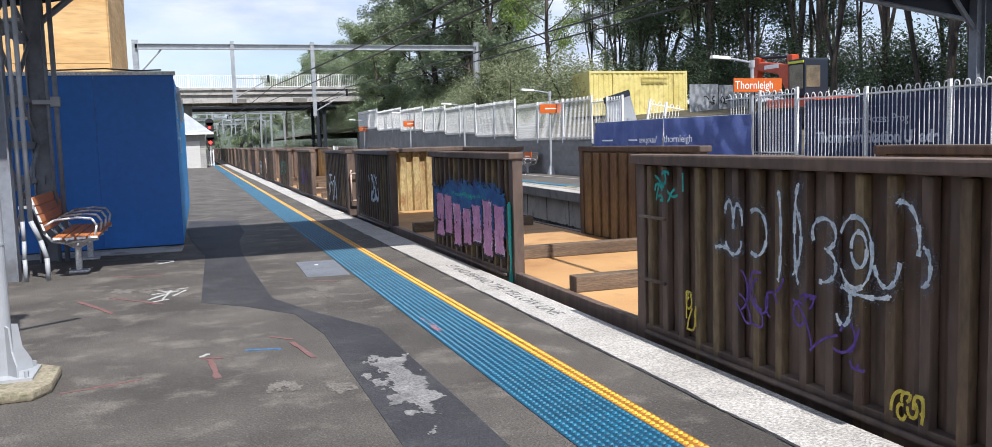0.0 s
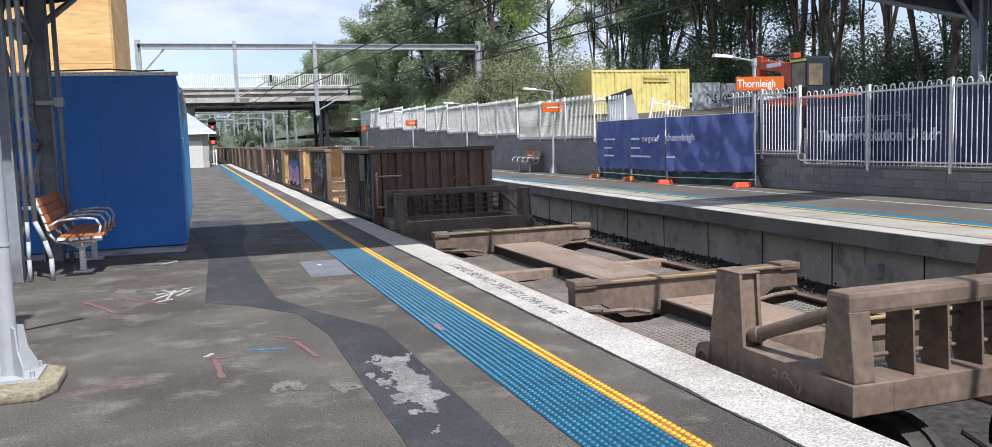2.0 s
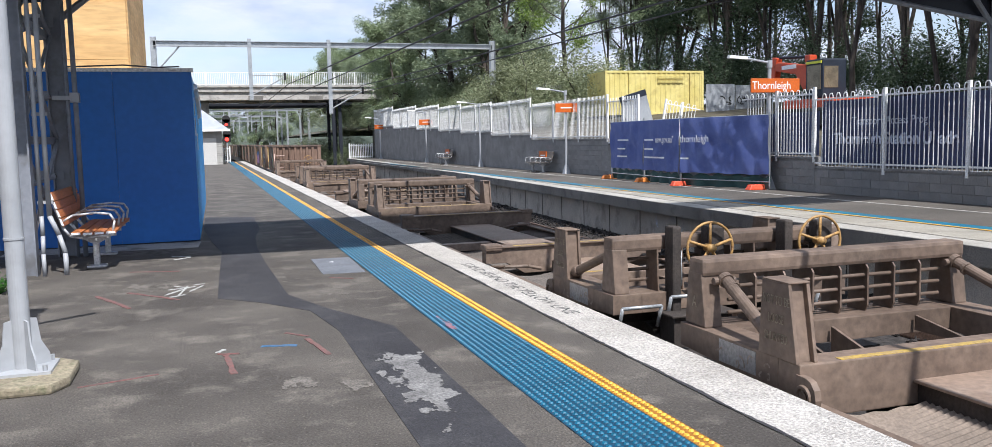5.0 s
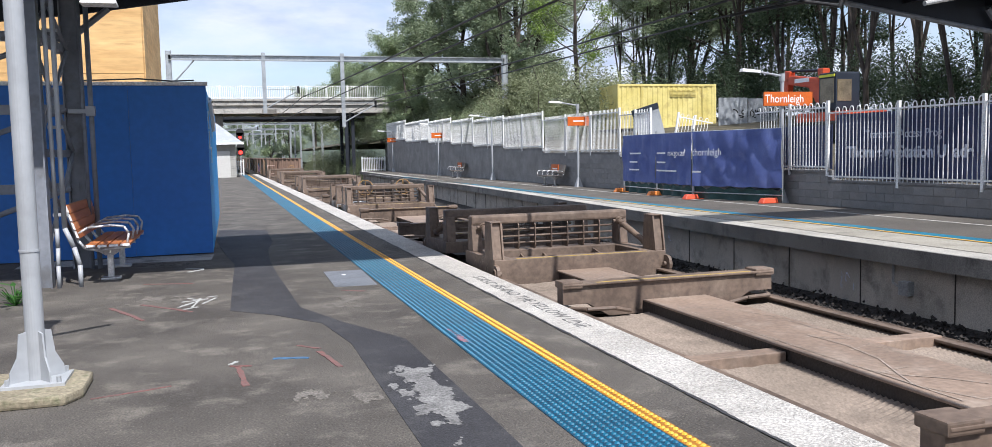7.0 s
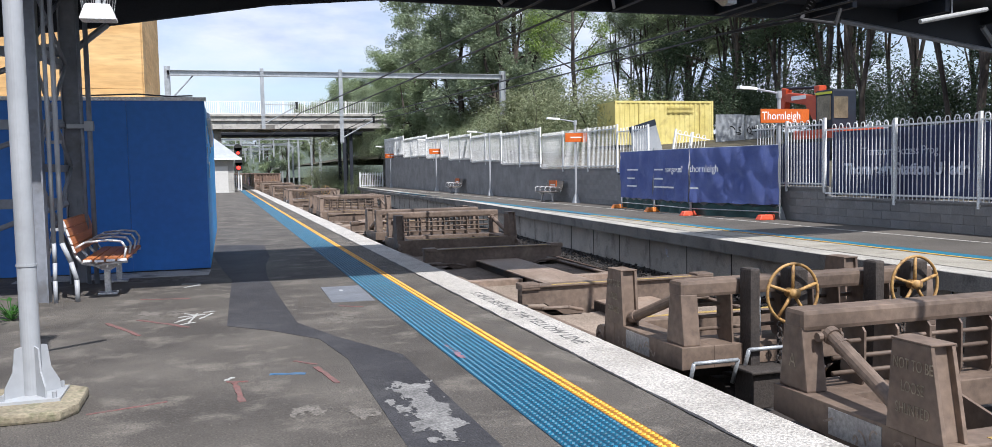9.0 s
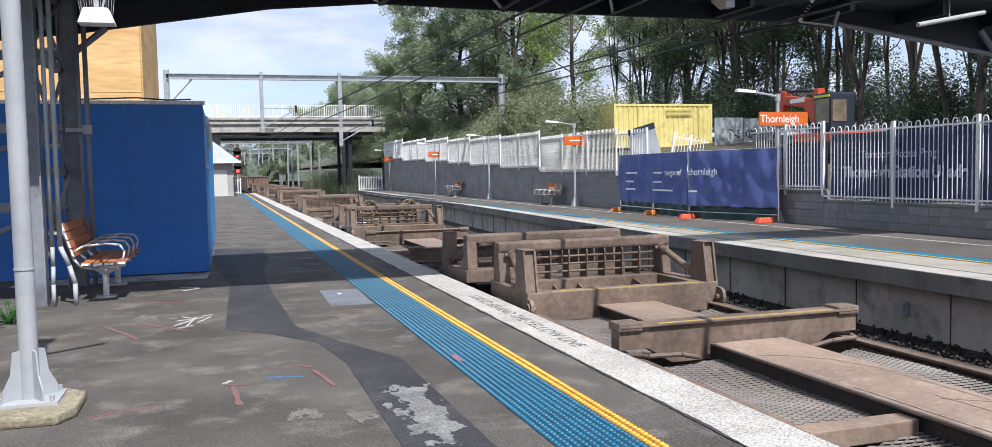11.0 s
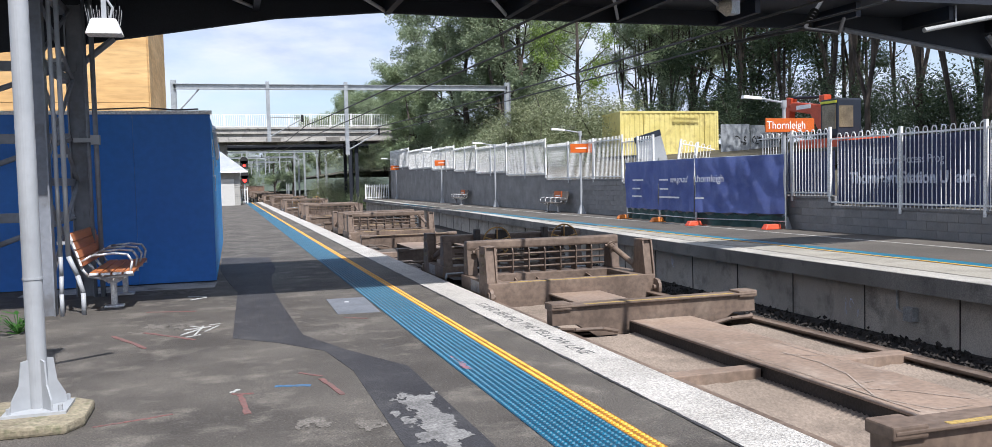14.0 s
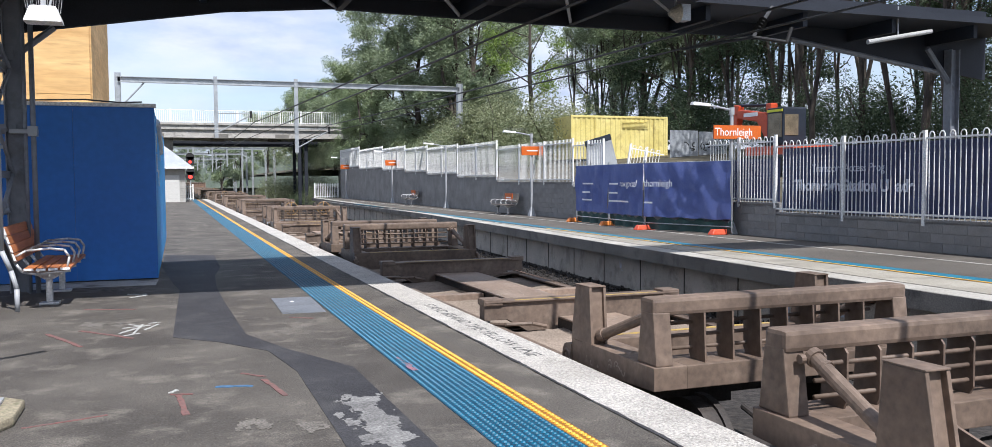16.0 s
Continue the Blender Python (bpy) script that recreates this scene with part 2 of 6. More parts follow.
GREY_BOX = surf("pale_grey_sheeting", (0.28, 0.3, 0.32), (0.42, 0.44, 0.46), 1, 0.7, stain=(0.14, 0.14, 0.15))
MACHINE = surf("orange_machine_paint", (0.45, 0.05, 0.015), (0.55, 0.075, 0.02), 2, 0.45)
CAB = surf("dark_cab_paint", (0.006, 0.011, 0.022), (0.012, 0.02, 0.035), 2, 0.65)
RUBBER = surf("black_rubber", (0.012, 0.012, 0.012), (0.025, 0.025, 0.025), 5, 0.8)
WIRE = surf("dark_wire", (0.03, 0.03, 0.032), (0.05, 0.05, 0.05), 5, 0.6)
END_BROWN = surf("red_brown_end_paint", (0.15, 0.092, 0.064), (0.235, 0.152, 0.11), 1.2, 0.6, bump=0.12, fine=14, stain=(0.1, 0.06, 0.042), amount=0.3, stretch=(1, 1, 0.35), grain=0.4)
STENCIL = surf("faded_stencil_paint", (0.2, 0.165, 0.115), (0.33, 0.28, 0.205), 14, 0.8, bump=0.0)
CHALK = surf("chalky_scrawl", (0.24, 0.19, 0.15), (0.36, 0.3, 0.25), 9, 0.8)
DARK_BAULK = surf("dark_baulk_timber", (0.09, 0.06, 0.038), (0.2, 0.14, 0.09), 2.5, 0.85, bump=0.3, fine=40, stretch=(0.3, 3, 3))
# Steel paint darkened to carry the footbridge's shade on the trestle
TRESTLE = surf("shaded_navy_grey_paint", (0.165, 0.18, 0.205), (0.23, 0.245, 0.275), 1.2, 0.5, bump=0.04, fine=12, stain=(0.1, 0.09, 0.08), amount=0.25, grain=0.25)
DUST = surf("pale_asphalt_dust", (0.125, 0.112, 0.096), (0.19, 0.172, 0.15), 4, 0.95, bump=0.8, fine=75, grain=1.0, speckle=(0.34, 0.31, 0.27))
DUSTY_FLOOR = surf("dust_clogged_floor", (0.165, 0.13, 0.1), (0.25, 0.198, 0.155), 0.9, 0.8, bump=0.3, fine=40, stain=(0.11, 0.085, 0.066), amount=0.3, grain=0.5)
BARK = surf("gum_bark", (0.028, 0.022, 0.018), (0.1, 0.08, 0.064), 1.5, 0.9, bump=0.5, fine=15, stretch=(2, 2, 0.5))
SOIL = surf("soil_and_litter", (0.05, 0.042, 0.028), (0.1, 0.085, 0.05), 0.8, 0.95, bump=0.6, fine=12)
GRASS = surf("scrubby_ground", (0.035, 0.05, 0.018), (0.08, 0.085, 0.04), 0.15, 0.95, bump=0.6, fine=6)
# These two greens are lightened and greyed for sunlight and distance haze
GUM = leafy("gum_leaves", (0.16, 0.21, 0.11), (0.35, 0.42, 0.235))
MID_GUM = leafy("hazy_lit_gum_leaves", (0.15, 0.195, 0.115), (0.35, 0.41, 0.255))
# The same gum leaves with shade put into a darker green
DARK_GUM = leafy("shaded_gum_leaves", (0.035, 0.06, 0.032), (0.105, 0.145, 0.078))
WATTLE = leafy("olive_shrub_leaves", (0.14, 0.165, 0.085), (0.31, 0.335, 0.19))
LIME = leafy("bright_leaves", (0.13, 0.21, 0.035), (0.26, 0.35, 0.08))
FERN = leafy("weed_leaves", (0.03, 0.12, 0.02), (0.08, 0.22, 0.04))
RED_GLOW = glow("red_signal_lens", (1.0, 0.03, 0.02), 2.2)
TUBE = surf("lamp_tube_cover", (0.34, 0.34, 0.33), (0.42, 0.42, 0.41), 3, 0.4)
# Tile beds darker than the dots, painting the shade between them
BLUE_BED_SHADE = surf("blue_tactile_bed_shade", (0.002, 0.036, 0.075), (0.004, 0.052, 0.1), 3, 0.6)
YELLOW_BED_SHADE = surf("yellow_tactile_bed_shade", (0.26, 0.105, 0.01), (0.34, 0.145, 0.018), 3, 0.6)
AQUA = surf("aqua_spray_paint", (0.01, 0.3, 0.26), (0.02, 0.42, 0.36), 12, 0.6)
HAZE_SPRAY = surf("grey_blue_overspray", (0.08, 0.1, 0.14), (0.2, 0.25, 0.32), 14, 0.7)
PALE_SPRAY = surf("pale_blue_spray_paint", (0.45, 0.55, 0.62), (0.72, 0.78, 0.8), 9, 0.6)
PINK_SPRAY = surf("pink_spray_paint", (0.5, 0.22, 0.42), (0.62, 0.32, 0.52), 6, 0.6)
BLUE_SPRAY = surf("blue_spray_paint", (0.01, 0.05, 0.24), (0.02, 0.16, 0.36), 4, 0.6)
VIOLET_SPRAY = surf("violet_spray_paint", (0.09, 0.04, 0.26), (0.13, 0.07, 0.34), 9, 0.7)
YELLOW_SPRAY = surf("yellow_spray_paint", (0.5, 0.4, 0.04), (0.6, 0.5, 0.07), 9, 0.6)
RED_MARK = surf("red_survey_paint", (0.2, 0.085, 0.076), (0.125, 0.088, 0.08), 25, 0.9)
BLUE_MARK = surf("blue_survey_paint", (0.04, 0.13, 0.26), (0.09, 0.14, 0.2), 25, 0.9)
PALE_MARK = surf("white_survey_paint", (0.5, 0.5, 0.48), (0.3, 0.3, 0.28), 25, 0.9)


# ---- building helpers ----
def box(bm, x0, x1, y0, y1, z0, z1):
    v = [bm.verts.new(p) for p in ((x0, y0, z0), (x1, y0, z0), (x1, y1, z0), (x0, y1, z0), (x0, y0, z1), (x1, y0, z1), (x1, y1, z1), (x0, y1, z1))]
    for f in ((3, 2, 1, 0), (4, 5, 6, 7), (0, 1, 5, 4), (1, 2, 6, 5), (2, 3, 7, 6), (3, 0, 4, 7)):
        bm.faces.new([v[i] for i in f])
    return bm


def solid(bm, low, high):
    """A closed body between two outlines of equal count."""
    a, b = [bm.verts.new(p) for p in low], [bm.verts.new(p) for p in high]
    k = len(a)
    bm.faces.new(a[::-1])
    bm.faces.new(b)
    for i in range(k):
        bm.faces.new((a[i], a[(i + 1) % k], b[(i + 1) % k], b[i]))
    return bm


def slab(bm, outline, z0, z1):
    return solid(bm, [(x, y, z0) for x, y in outline], [(x, y, z1) for x, y in outline])


def plate_x(bm, outline, x0, x1):
    """An outline in y, z given thickness along x."""
    return solid(bm, [(x0, y, z) for y, z in outline], [(x1, y, z) for y, z in outline])


def plate_y(bm, outline, y0, y1):
    return solid(bm, [(x, y0, z) for x, z in outline], [(x, y1, z) for x, z in outline])


def rod(bm, p, q, r, r2=None, seg=10):
    p, q = Vector(p), Vector(q)
    r2 = r if r2 is None else r2
    d = (q - p).normalized()
    a = d.orthogonal().normalized()
    b = d.cross(a)
    ring = [(math.cos(2 * math.pi * i / seg), math.sin(2 * math.pi * i / seg)) for i in range(seg)]
    return solid(bm, [p + (a * c + b * s) * r for c, s in ring], [q + (a * c + b * s) * r2 for c, s in ring])


def path(bm, pts, r, seg=8):
    for p, q in zip(pts, pts[1:]):
        rod(bm, p, q, r, seg=seg)
    return bm


def wheel_ring(bm, c, axis, R, r, seg=24, tube=8):
    """A torus round c, facing along axis."""
    c, d = Vector(c), Vector(axis).normalized()
    a = d.orthogonal().normalized()
    b = d.cross(a)
    rows = []
    for i in range(seg):
        o = a * math.cos(2 * math.pi * i / seg) + b * math.sin(2 * math.pi * i / seg)
        rows.append([bm.verts.new(c + o * (R + r * math.cos(2 * math.pi * j / tube)) + d * r * math.sin(2 * math.pi * j / tube)) for j in range(tube)])
    for i in range(seg):
        for j in range(tube):
            bm.faces.new((rows[i][j], rows[(i + 1) % seg][j], rows[(i + 1) % seg][(j + 1) % tube], rows[i][(j + 1) % tube]))
    return bm


def mesh_of(name, bm, material, smooth=False, bevel=0.0):
    bmesh.ops.recalc_face_normals(bm, faces=bm.faces)
    if bevel:
        sharp = [e for e in bm.edges if len(e.link_faces) == 2 and e.calc_face_angle() > 0.6]
        bmesh.ops.bevel(bm, geom=sharp, offset=bevel, segments=2, profile=0.6, affect="EDGES")
    if smooth:
        for f in bm.faces:
            f.smooth = True
    me = bpy.data.meshes.new(name)
    bm.to_mesh(me)
    bm.free()
    me.materials.append(material)
    return me


def part(name, bm, material, parent=None, label="", at=None, smooth=False, bevel=0.0):
    ob = new(name, mesh_of(name, bm, material, smooth, bevel))
    if parent:
        ob.parent = parent
    if at is not None:
        ob.matrix_basis = at if isinstance(at, Matrix) else Matrix.Translation(at)
    return tagged(ob, label)


def again(name, ob, at, parent=None):
    """Another piece on the same mesh."""
    o = new(name, ob.data)
    o.parent = parent or ob.parent
    o.matrix_basis = at if isinstance(at, Matrix) else Matrix.Translation(at)
    return o


def thing(name, at, label, category, group="", kind=""):
    ob = new(name)
    ob.matrix_basis = at if isinstance(at, Matrix) else Matrix.Translation(at)
    return tagged(ob, label, category, group, kind)


def setting(name, bm, material, label, category="", smooth=False):
    return tagged(part(name, bm, material, smooth=smooth), label, category or name.split("_")[0], kind="structure")


B = bmesh.new


def writing(name, text, size, material, parent, at, label="", wide=1.0, depth=0.002, bold=0.0):
    c = bpy.data.curves.new(name, "FONT")
    c.body, c.size, c.extrude, c.align_x, c.align_y = text, size, depth, "CENTER", "CENTER"
    c.offset = bold
    o = bpy.data.objects.new(name, c)
    scene.collection.objects.link(o)
    me = bpy.data.meshes.new_from_object(o.evaluated_get(bpy.context.evaluated_depsgraph_get()))
    bpy.data.objects.remove(o)
    me.materials.clear()
    me.materials.append(material)
    me.transform(Matrix.Diagonal((wide, 1, 1, 1)))
    ob = new(name, me)
    ob.parent, ob.matrix_basis = parent, at
    return tagged(ob, label)


TO_WEST = Matrix(((0, 0, -1, 0), (-1, 0, 0, 0), (0, 1, 0, 0), (0, 0, 0, 1)))   # writing that faces -x
TO_SOUTH = Matrix(((1, 0, 0, 0), (0, 0, -1, 0), (0, 1, 0, 0), (0, 0, 0, 1)))   # writing that faces -y


def spray(bm, rng, cx, cz, w, h, strokes, thick):
    """Loose strokes in the plane y, z, as a spray can leaves them."""
    layer = 0.0
    for _ in range(strokes):
        y, z = cx + rng.uniform(-w, w) / 2, cz + rng.uniform(-h, h) / 2
        a, turn = rng.uniform(0, 6.28), rng.uniform(-0.9, 0.9)
        pts = []
        for i in range(9):
            y, z = min(max(y, cx - w / 2), cx + w / 2), min(max(z, cz - h / 2), cz + h / 2)
            pts.append((y, z))
            y, z, a = y + math.cos(a) * h * 0.13 * 0.7, z + math.sin(a) * h * 0.13, a + turn * 0.7
        for i, ((y0, z0), (y1, z1)) in enumerate(zip(pts, pts[1:])):
            n = Vector((z0 - z1, y1 - y0)).normalized() * thick / 2
            if abs(y1 - y0) + abs(z1 - z0) < 1e-6:
                continue
            layer -= 0.0001
            bm.faces.new([bm.verts.new((layer, p, q)) for p, q in ((y0 + n.x, z0 + n.y), (y1 + n.x, z1 + n.y), (y1 - n.x, z1 - n.y), (y0 - n.x, z0 - n.y))])
    return bm


# ---- setting ----
RAIL = -1.05
EDGE = 3.29
CX = 4.69

bm = B()
box(bm, -1500, 1500, -600, 3000, -2.3, -1.3)
ground = setting("ground", bm, GRASS, "scrubby ground beyond the railway", "ground")
bm = B()
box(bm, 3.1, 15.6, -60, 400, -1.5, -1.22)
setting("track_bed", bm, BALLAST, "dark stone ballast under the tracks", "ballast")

bm = B()
prev = None
for y, foot in ((-30, 9.75), (3, 9.85), (14, 10.05), (20.5, 10.35), (33, 11.05), (51, 12.0)):
    r = [bm.verts.new((foot - 1.35 + 1.35 * u, y, -1.24 + 0.2 * u * u)) for u in (0, 0.25, 0.5, 0.75, 1)]
    if prev:
        for k in range(4):
            bm.faces.new((prev[k], prev[k + 1], r[k + 1], r[k]))
    prev = r
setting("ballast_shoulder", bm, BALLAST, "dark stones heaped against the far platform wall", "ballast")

rng = random.Random(15)
verts, faces = [], []
for _ in range(5200):
    y = 3 + 30 * rng.random() ** 1.5
    foot = float(np.interp(y, [3, 14, 20.5, 33], [9.72, 10.0, 10.2, 10.9]))
    up = rng.random()
    c = Vector((foot - 1.25 + 1.25 * up, y, -1.2 + 0.2 * up * up + rng.uniform(-0.03, 0.03)))
    k, r = len(verts), rng.uniform(0.02, 0.042)
    for d in ((1, 0, 0), (0, 1, 0), (-1, 0, 0), (0, -1, 0), (0, 0, 1), (0, 0, -1)):
        verts.append(tuple(c + Vector(d) * r * rng.uniform(0.6, 1.3) + Vector((rng.uniform(-1, 1), rng.uniform(-1, 1), rng.uniform(-1, 1))) * r * 0.35))
    faces += [(k + a, k + (a + 1) % 4, k + 4) for a in range(4)] + [(k + (a + 1) % 4, k + a, k + 5) for a in range(4)]
me = bpy.data.meshes.new("stones")
me.from_pydata(verts, [], faces)
me.materials.append(BALLAST)
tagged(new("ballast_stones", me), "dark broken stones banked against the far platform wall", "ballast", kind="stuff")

# near platform: body, edge wall, surface strips side by side
bm = B()
slab(bm, [(-14, -25), (1.81, -25), (1.81, 83.5), (-14, 83.5)], -1.5, 0.0)
box(bm, 2.425, 2.815, -25, 83.5, -1.5, 0.0)
floor = setting("floor", bm, ASPHALT, "grey worn asphalt of the station platform", "platform")
bm = B()
box(bm, 2.815, EDGE, -25, 83.5, -0.22, 0.006)
edge_strip = setting("platform_edge", bm, WHITE_EDGE, "rough white painted concrete coping along the platform edge", "platform edge")
bm = B()
prev = None
for i in range(900):
    y = -1.0 + 0.05 * i
    a = 2.806 + 0.014 * noise.noise((y * 3.0, 0.0, 1.0)) + 0.006 * noise.noise((y * 17.0, 0.0, 2.0))
    b = 2.83 + 0.02 * noise.noise((y * 2.2, 4.0, 1.0)) + 0.014 * noise.noise((y * 15.0, 4.0, 2.0))
    r = [bm.verts.new((a, y, 0.0072)), bm.verts.new((b, y, 0.0072))]
    if prev:
        bm.faces.new((prev[0], prev[1], r[1], r[0]))
    prev = r
setting("edge_joint", bm, NEW_ASPHALT, "ragged tarred joint beside the white coping", "joint")
bm = B()
box(bm, 2.815, EDGE - 0.12, -25, 83.5, -1.5, -0.22)
setting("wall_platform", bm, DARK_CONCRETE, "grimy concrete wall under the platform edge", "wall")
bm = B()
box(bm, 1.81, 2.425, -25, 83.5, -1.5, -0.006)
setting("tile_bed", bm, NEW_ASPHALT, "dark bedding under the tactile tiles", "platform")
bm = B()
slab(bm, [(1.5, -3), (1.49, 4.8), (1.46, 7.4), (1.05, 8.4), (0.74, 9.4), (0.68, 11.9), (0.66, 13.8), (0.72, 15.5), (0.88, 17.0), (0.9, 19.8), (-0.09, 20.3), (-0.13, 17.5), (0.02, 15.0), (0.14, 13.6), (0.08, 11.5), (0.03, 9.5), (0.45, 9.05), (0.86, 8.4), (0.99, 7.4), (0.98, 5.0), (0.97, -3)], -0.02, 0.004)
setting("trench_patch", bm, NEW_ASPHALT, "dark strip of newer asphalt over a trench", "asphalt patch")


def splatter(cx, cy, rx, ry, z, step=0.02, cut=0.0, freq=6.0, seed=0.0):
    """A ragged thin film over an oval: it lies where a noise field is high enough."""
    bm = B()
    nx, ny = int(rx / step), int(ry / step)
    verts = {}

    def vert(i, j):
        if (i, j) not in verts:
            verts[i, j] = bm.verts.new((cx + i * step + 0.008 * noise.noise((i * 3.3, j * 3.3, seed)), cy + j * step + 0.008 * noise.noise((i * 3.3, j * 3.3, seed + 9)), z))
        return verts[i, j]
    for i in range(-nx, nx):
        for j in range(-ny, ny):
            x, y = i * step, j * step
            f = noise.fractal((x * freq, y * freq * 0.6, seed), 0.8, 2.1, 4) * 0.9
            if f > cut - 0.45 + 1.1 * ((x / rx) ** 2 + (y / ry) ** 2):
                bm.faces.new((vert(i, j), vert(i + 1, j), vert(i + 1, j + 1), vert(i, j + 1)))
    return bm


bm = splatter(1.24, 5.65, 0.26, 1.15, 0.0065, 0.014, 0.08, 6.5, 3.0)
setting("skim_patch", bm, GREY_PATCH, "pale cement smeared over the dark asphalt strip", "cement patch")
for cx, cy, rx, ry, seed in ((-0.95, 14.1, 0.9, 0.5, 1.0), (0.55, 10.6, 0.35, 0.9, 2.0), (1.2, 9.5, 0.25, 0.6, 3.5), (0.5, 5.9, 0.2, 0.3, 5.0), (0.86, 5.75, 0.16, 0.3, 6.0), (-0.7, 10.6, 0.5, 0.5, 7.0), (0.3, 12.3, 0.4, 0.7, 9.0)):
    bm = splatter(cx, cy, rx, ry, 0.0035, 0.016, 0.25, 9.0, seed)
    setting("dust_patch", bm, DUST, "pale dusty wear on the asphalt", "dust patch")
bm = B()
slab(bm, [(-3, 14.6), (-0.2, 14.45), (-0.16, 15.3), (-3, 15.35)], -0.02, 0.005)
setting("kerb_pad", bm, CONCRETE, "pale concrete strip at the foot of the hoarding", "concrete strip")

# far platform, its edge swinging away with the far track
FE = [(9.6, -30), (9.72, 9), (9.78, 13), (10.12, 20.5), (11.0, 36), (11.75, 51), (12.6, 83.5)]
bm = B()
slab(bm, [(15.2, -30), (15.2, 83.5)] + [(x + 0.55, y) for x, y in FE[::-1]], -1.5, 0.0)
setting("floor_far", bm, FAR_DECK, "worn brown-grey deck of the opposite platform, darkened for shade", "platform")
bm = B()
slab(bm, [(x + 0.55, y) for x, y in FE] + [(x, y) for x, y in FE[::-1]], -0.26, 0.002)
setting("coping_far", bm, DARK_CONCRETE, "stained concrete coping slab of the opposite platform", "platform edge")
bm = B()
slab(bm, [(x + 0.48, y) for x, y in FE] + [(x + 0.02, y) for x, y in FE[::-1]], -0.01, 0.007)
setting("platform_edge_far", bm, surf("pale_edge_paint", (0.3, 0.282, 0.245), (0.44, 0.415, 0.37), 1.0, 0.75, bump=0.4, stain=(0.3, 0.28, 0.25), amount=0.3), "worn whitish coping of the opposite platform", "platform edge")
bm = B()
slab(bm, [(x + 0.55, y) for x, y in FE] + [(x + 0.28, y) for x, y in FE[::-1]], -1.5, -0.26)
wall_under = setting("wall_platform_far", bm, FAR_PANEL, "stained concrete panels under the opposite platform", "wall")
bm = B()
for i in range(46):
    y = -8 + 2.0 * i
    x = np.interp(y, [b for a, b in FE], [a for a, b in FE]) + 0.27
    box(bm, x - 0.006, x + 0.01, y - 0.006, y + 0.006, -1.22, -0.262)
part("panel_joints", bm, WAGON_DARK, wall_under, "dark panel joints")
for cy, cz, seed in ((12.55, -0.72, 31), (12.25, -0.72, 32), (19.0, -0.5, 33)):
    bm = spray(B(), random.Random(seed), cy, cz, 0.2, 0.28, 3, 0.018)
    bmesh.ops.translate(bm, verts=bm.verts, vec=(float(np.interp(cy, [b for a, b in FE], [a for a, b in FE])) + 0.262, 0, 0))
    tagged(part("scrawl", bm, FADED_LETTER, wall_under, "pale chalk marks"), kind="stuff")
bm = B()
slab(bm, [(11.36, -30), (11.36, 26), (11.4, 29.5), (11.18, 29.5), (10.68, 20.5), (10.34, 13), (10.28, 9), (10.16, -30)], -0.01, 0.006)
setting("platform_coating_far", bm, CREAM, "worn cream coating beside the tactile strip", "platform")
bm = B()
slab(bm, [(11.365, -30), (11.445, -30), (11.445, 26), (11.365, 26)], -0.01, 0.009)
setting("yellow_strip_far", bm, YELLOW_TILE, "yellow row along the opposite tactile strip", "tactile strip")
bm = B()
slab(bm, [(11.45, -30), (11.8, -30), (11.8, 26), (12.15, 60), (11.85, 60), (11.45, 26)], -0.02, 0.007)
setting("blue_strip_far", bm, BLUE_TILE, "blue tactile strip on the opposite platform", "tactile strip")
for x0, x1 in ((11.3, 11.36), (13.7, 13.78)):
    bm = B()
    box(bm, x0, x1, -30, 70, -0.02, 0.006)
    setting("line_far", bm, WHITE_EDGE, "pale painted line on the opposite platform", "painted line")

# sleepers and rails
for cx, bend in ((CX, 0), (8.2, 1)):
    for dx in (-0.7175, 0.7175):
        bm = B()
        prev = None
        for y in range(-40, 391, 10):
            off = bend * max(0, (y - 12)) ** 1.0 * 0.043 if y < 84 else bend * 72 * 0.043
            ring = [(cx + dx + off + a, y, RAIL + b) for a, b in ((-0.07, -0.16), (0.07, -0.16), (0.07, -0.14), (0.035, -0.02), (0.035, 0), (-0.035, 0), (-0.035, -0.02), (-0.07, -0.14))]
            vs = [bm.verts.new(p) for p in ring]
            if prev:
                for i in range(8):
                    bm.faces.new((prev[i], prev[(i + 1) % 8], vs[(i + 1) % 8], vs[i]))
            prev = vs
        setting("rail", bm, RUST, "rusty steel running rail", "rail")

# retaining wall in stepped courses of charcoal blocks, y0, y1, top
STEPS = [(-12.0, 19.13, 0.66), (19.13, 24.6, 0.9), (24.6, 31.5, 1.2), (31.5, 40.1, 1.46), (40.1, 46.3, 1.7), (46.3, 52.4, 1.9), (52.4, 57.8, 2.1), (57.8, 64.5, 2.3), (64.5, 73.0, 2.5), (73.0, 81.6, 2.75)]
TOPS = [2.53, 2.68, 3.03, 3.17, 3.47, 3.56, 3.72, 3.93, 4.13, 4.4]
bm = B()
for y0, y1, z in STEPS:
    box(bm, 14.985, 15.3, y0, y1, -1.3, z - 0.03)
wall_far = setting("wall_retaining", bm, BLOCK, "charcoal concrete block retaining wall behind the far platform", "wall")

# bank behind the wall
bm = B()
ys = [-60, -20, 10, 19, 28, 36, 45, 55, 65, 82, 100, 140, 220, 400]
zw = [0.5, 0.5, 0.6, 0.7, 1.0, 1.3, 1.6, 2.0, 2.3, 2.6, 2.8, 2.8, 2.5, 2.0]
rows = []
for y, z in zip(ys, zw):
    rows.append([bm.verts.new((x, y, z + dz)) for x, dz in ((15.3, 0), (17.5, 0.5), (21, 1.0), (30, 1.5 if y < 33 else 1.6), (60, 2.0), (120, 0.5), (121, -8))])
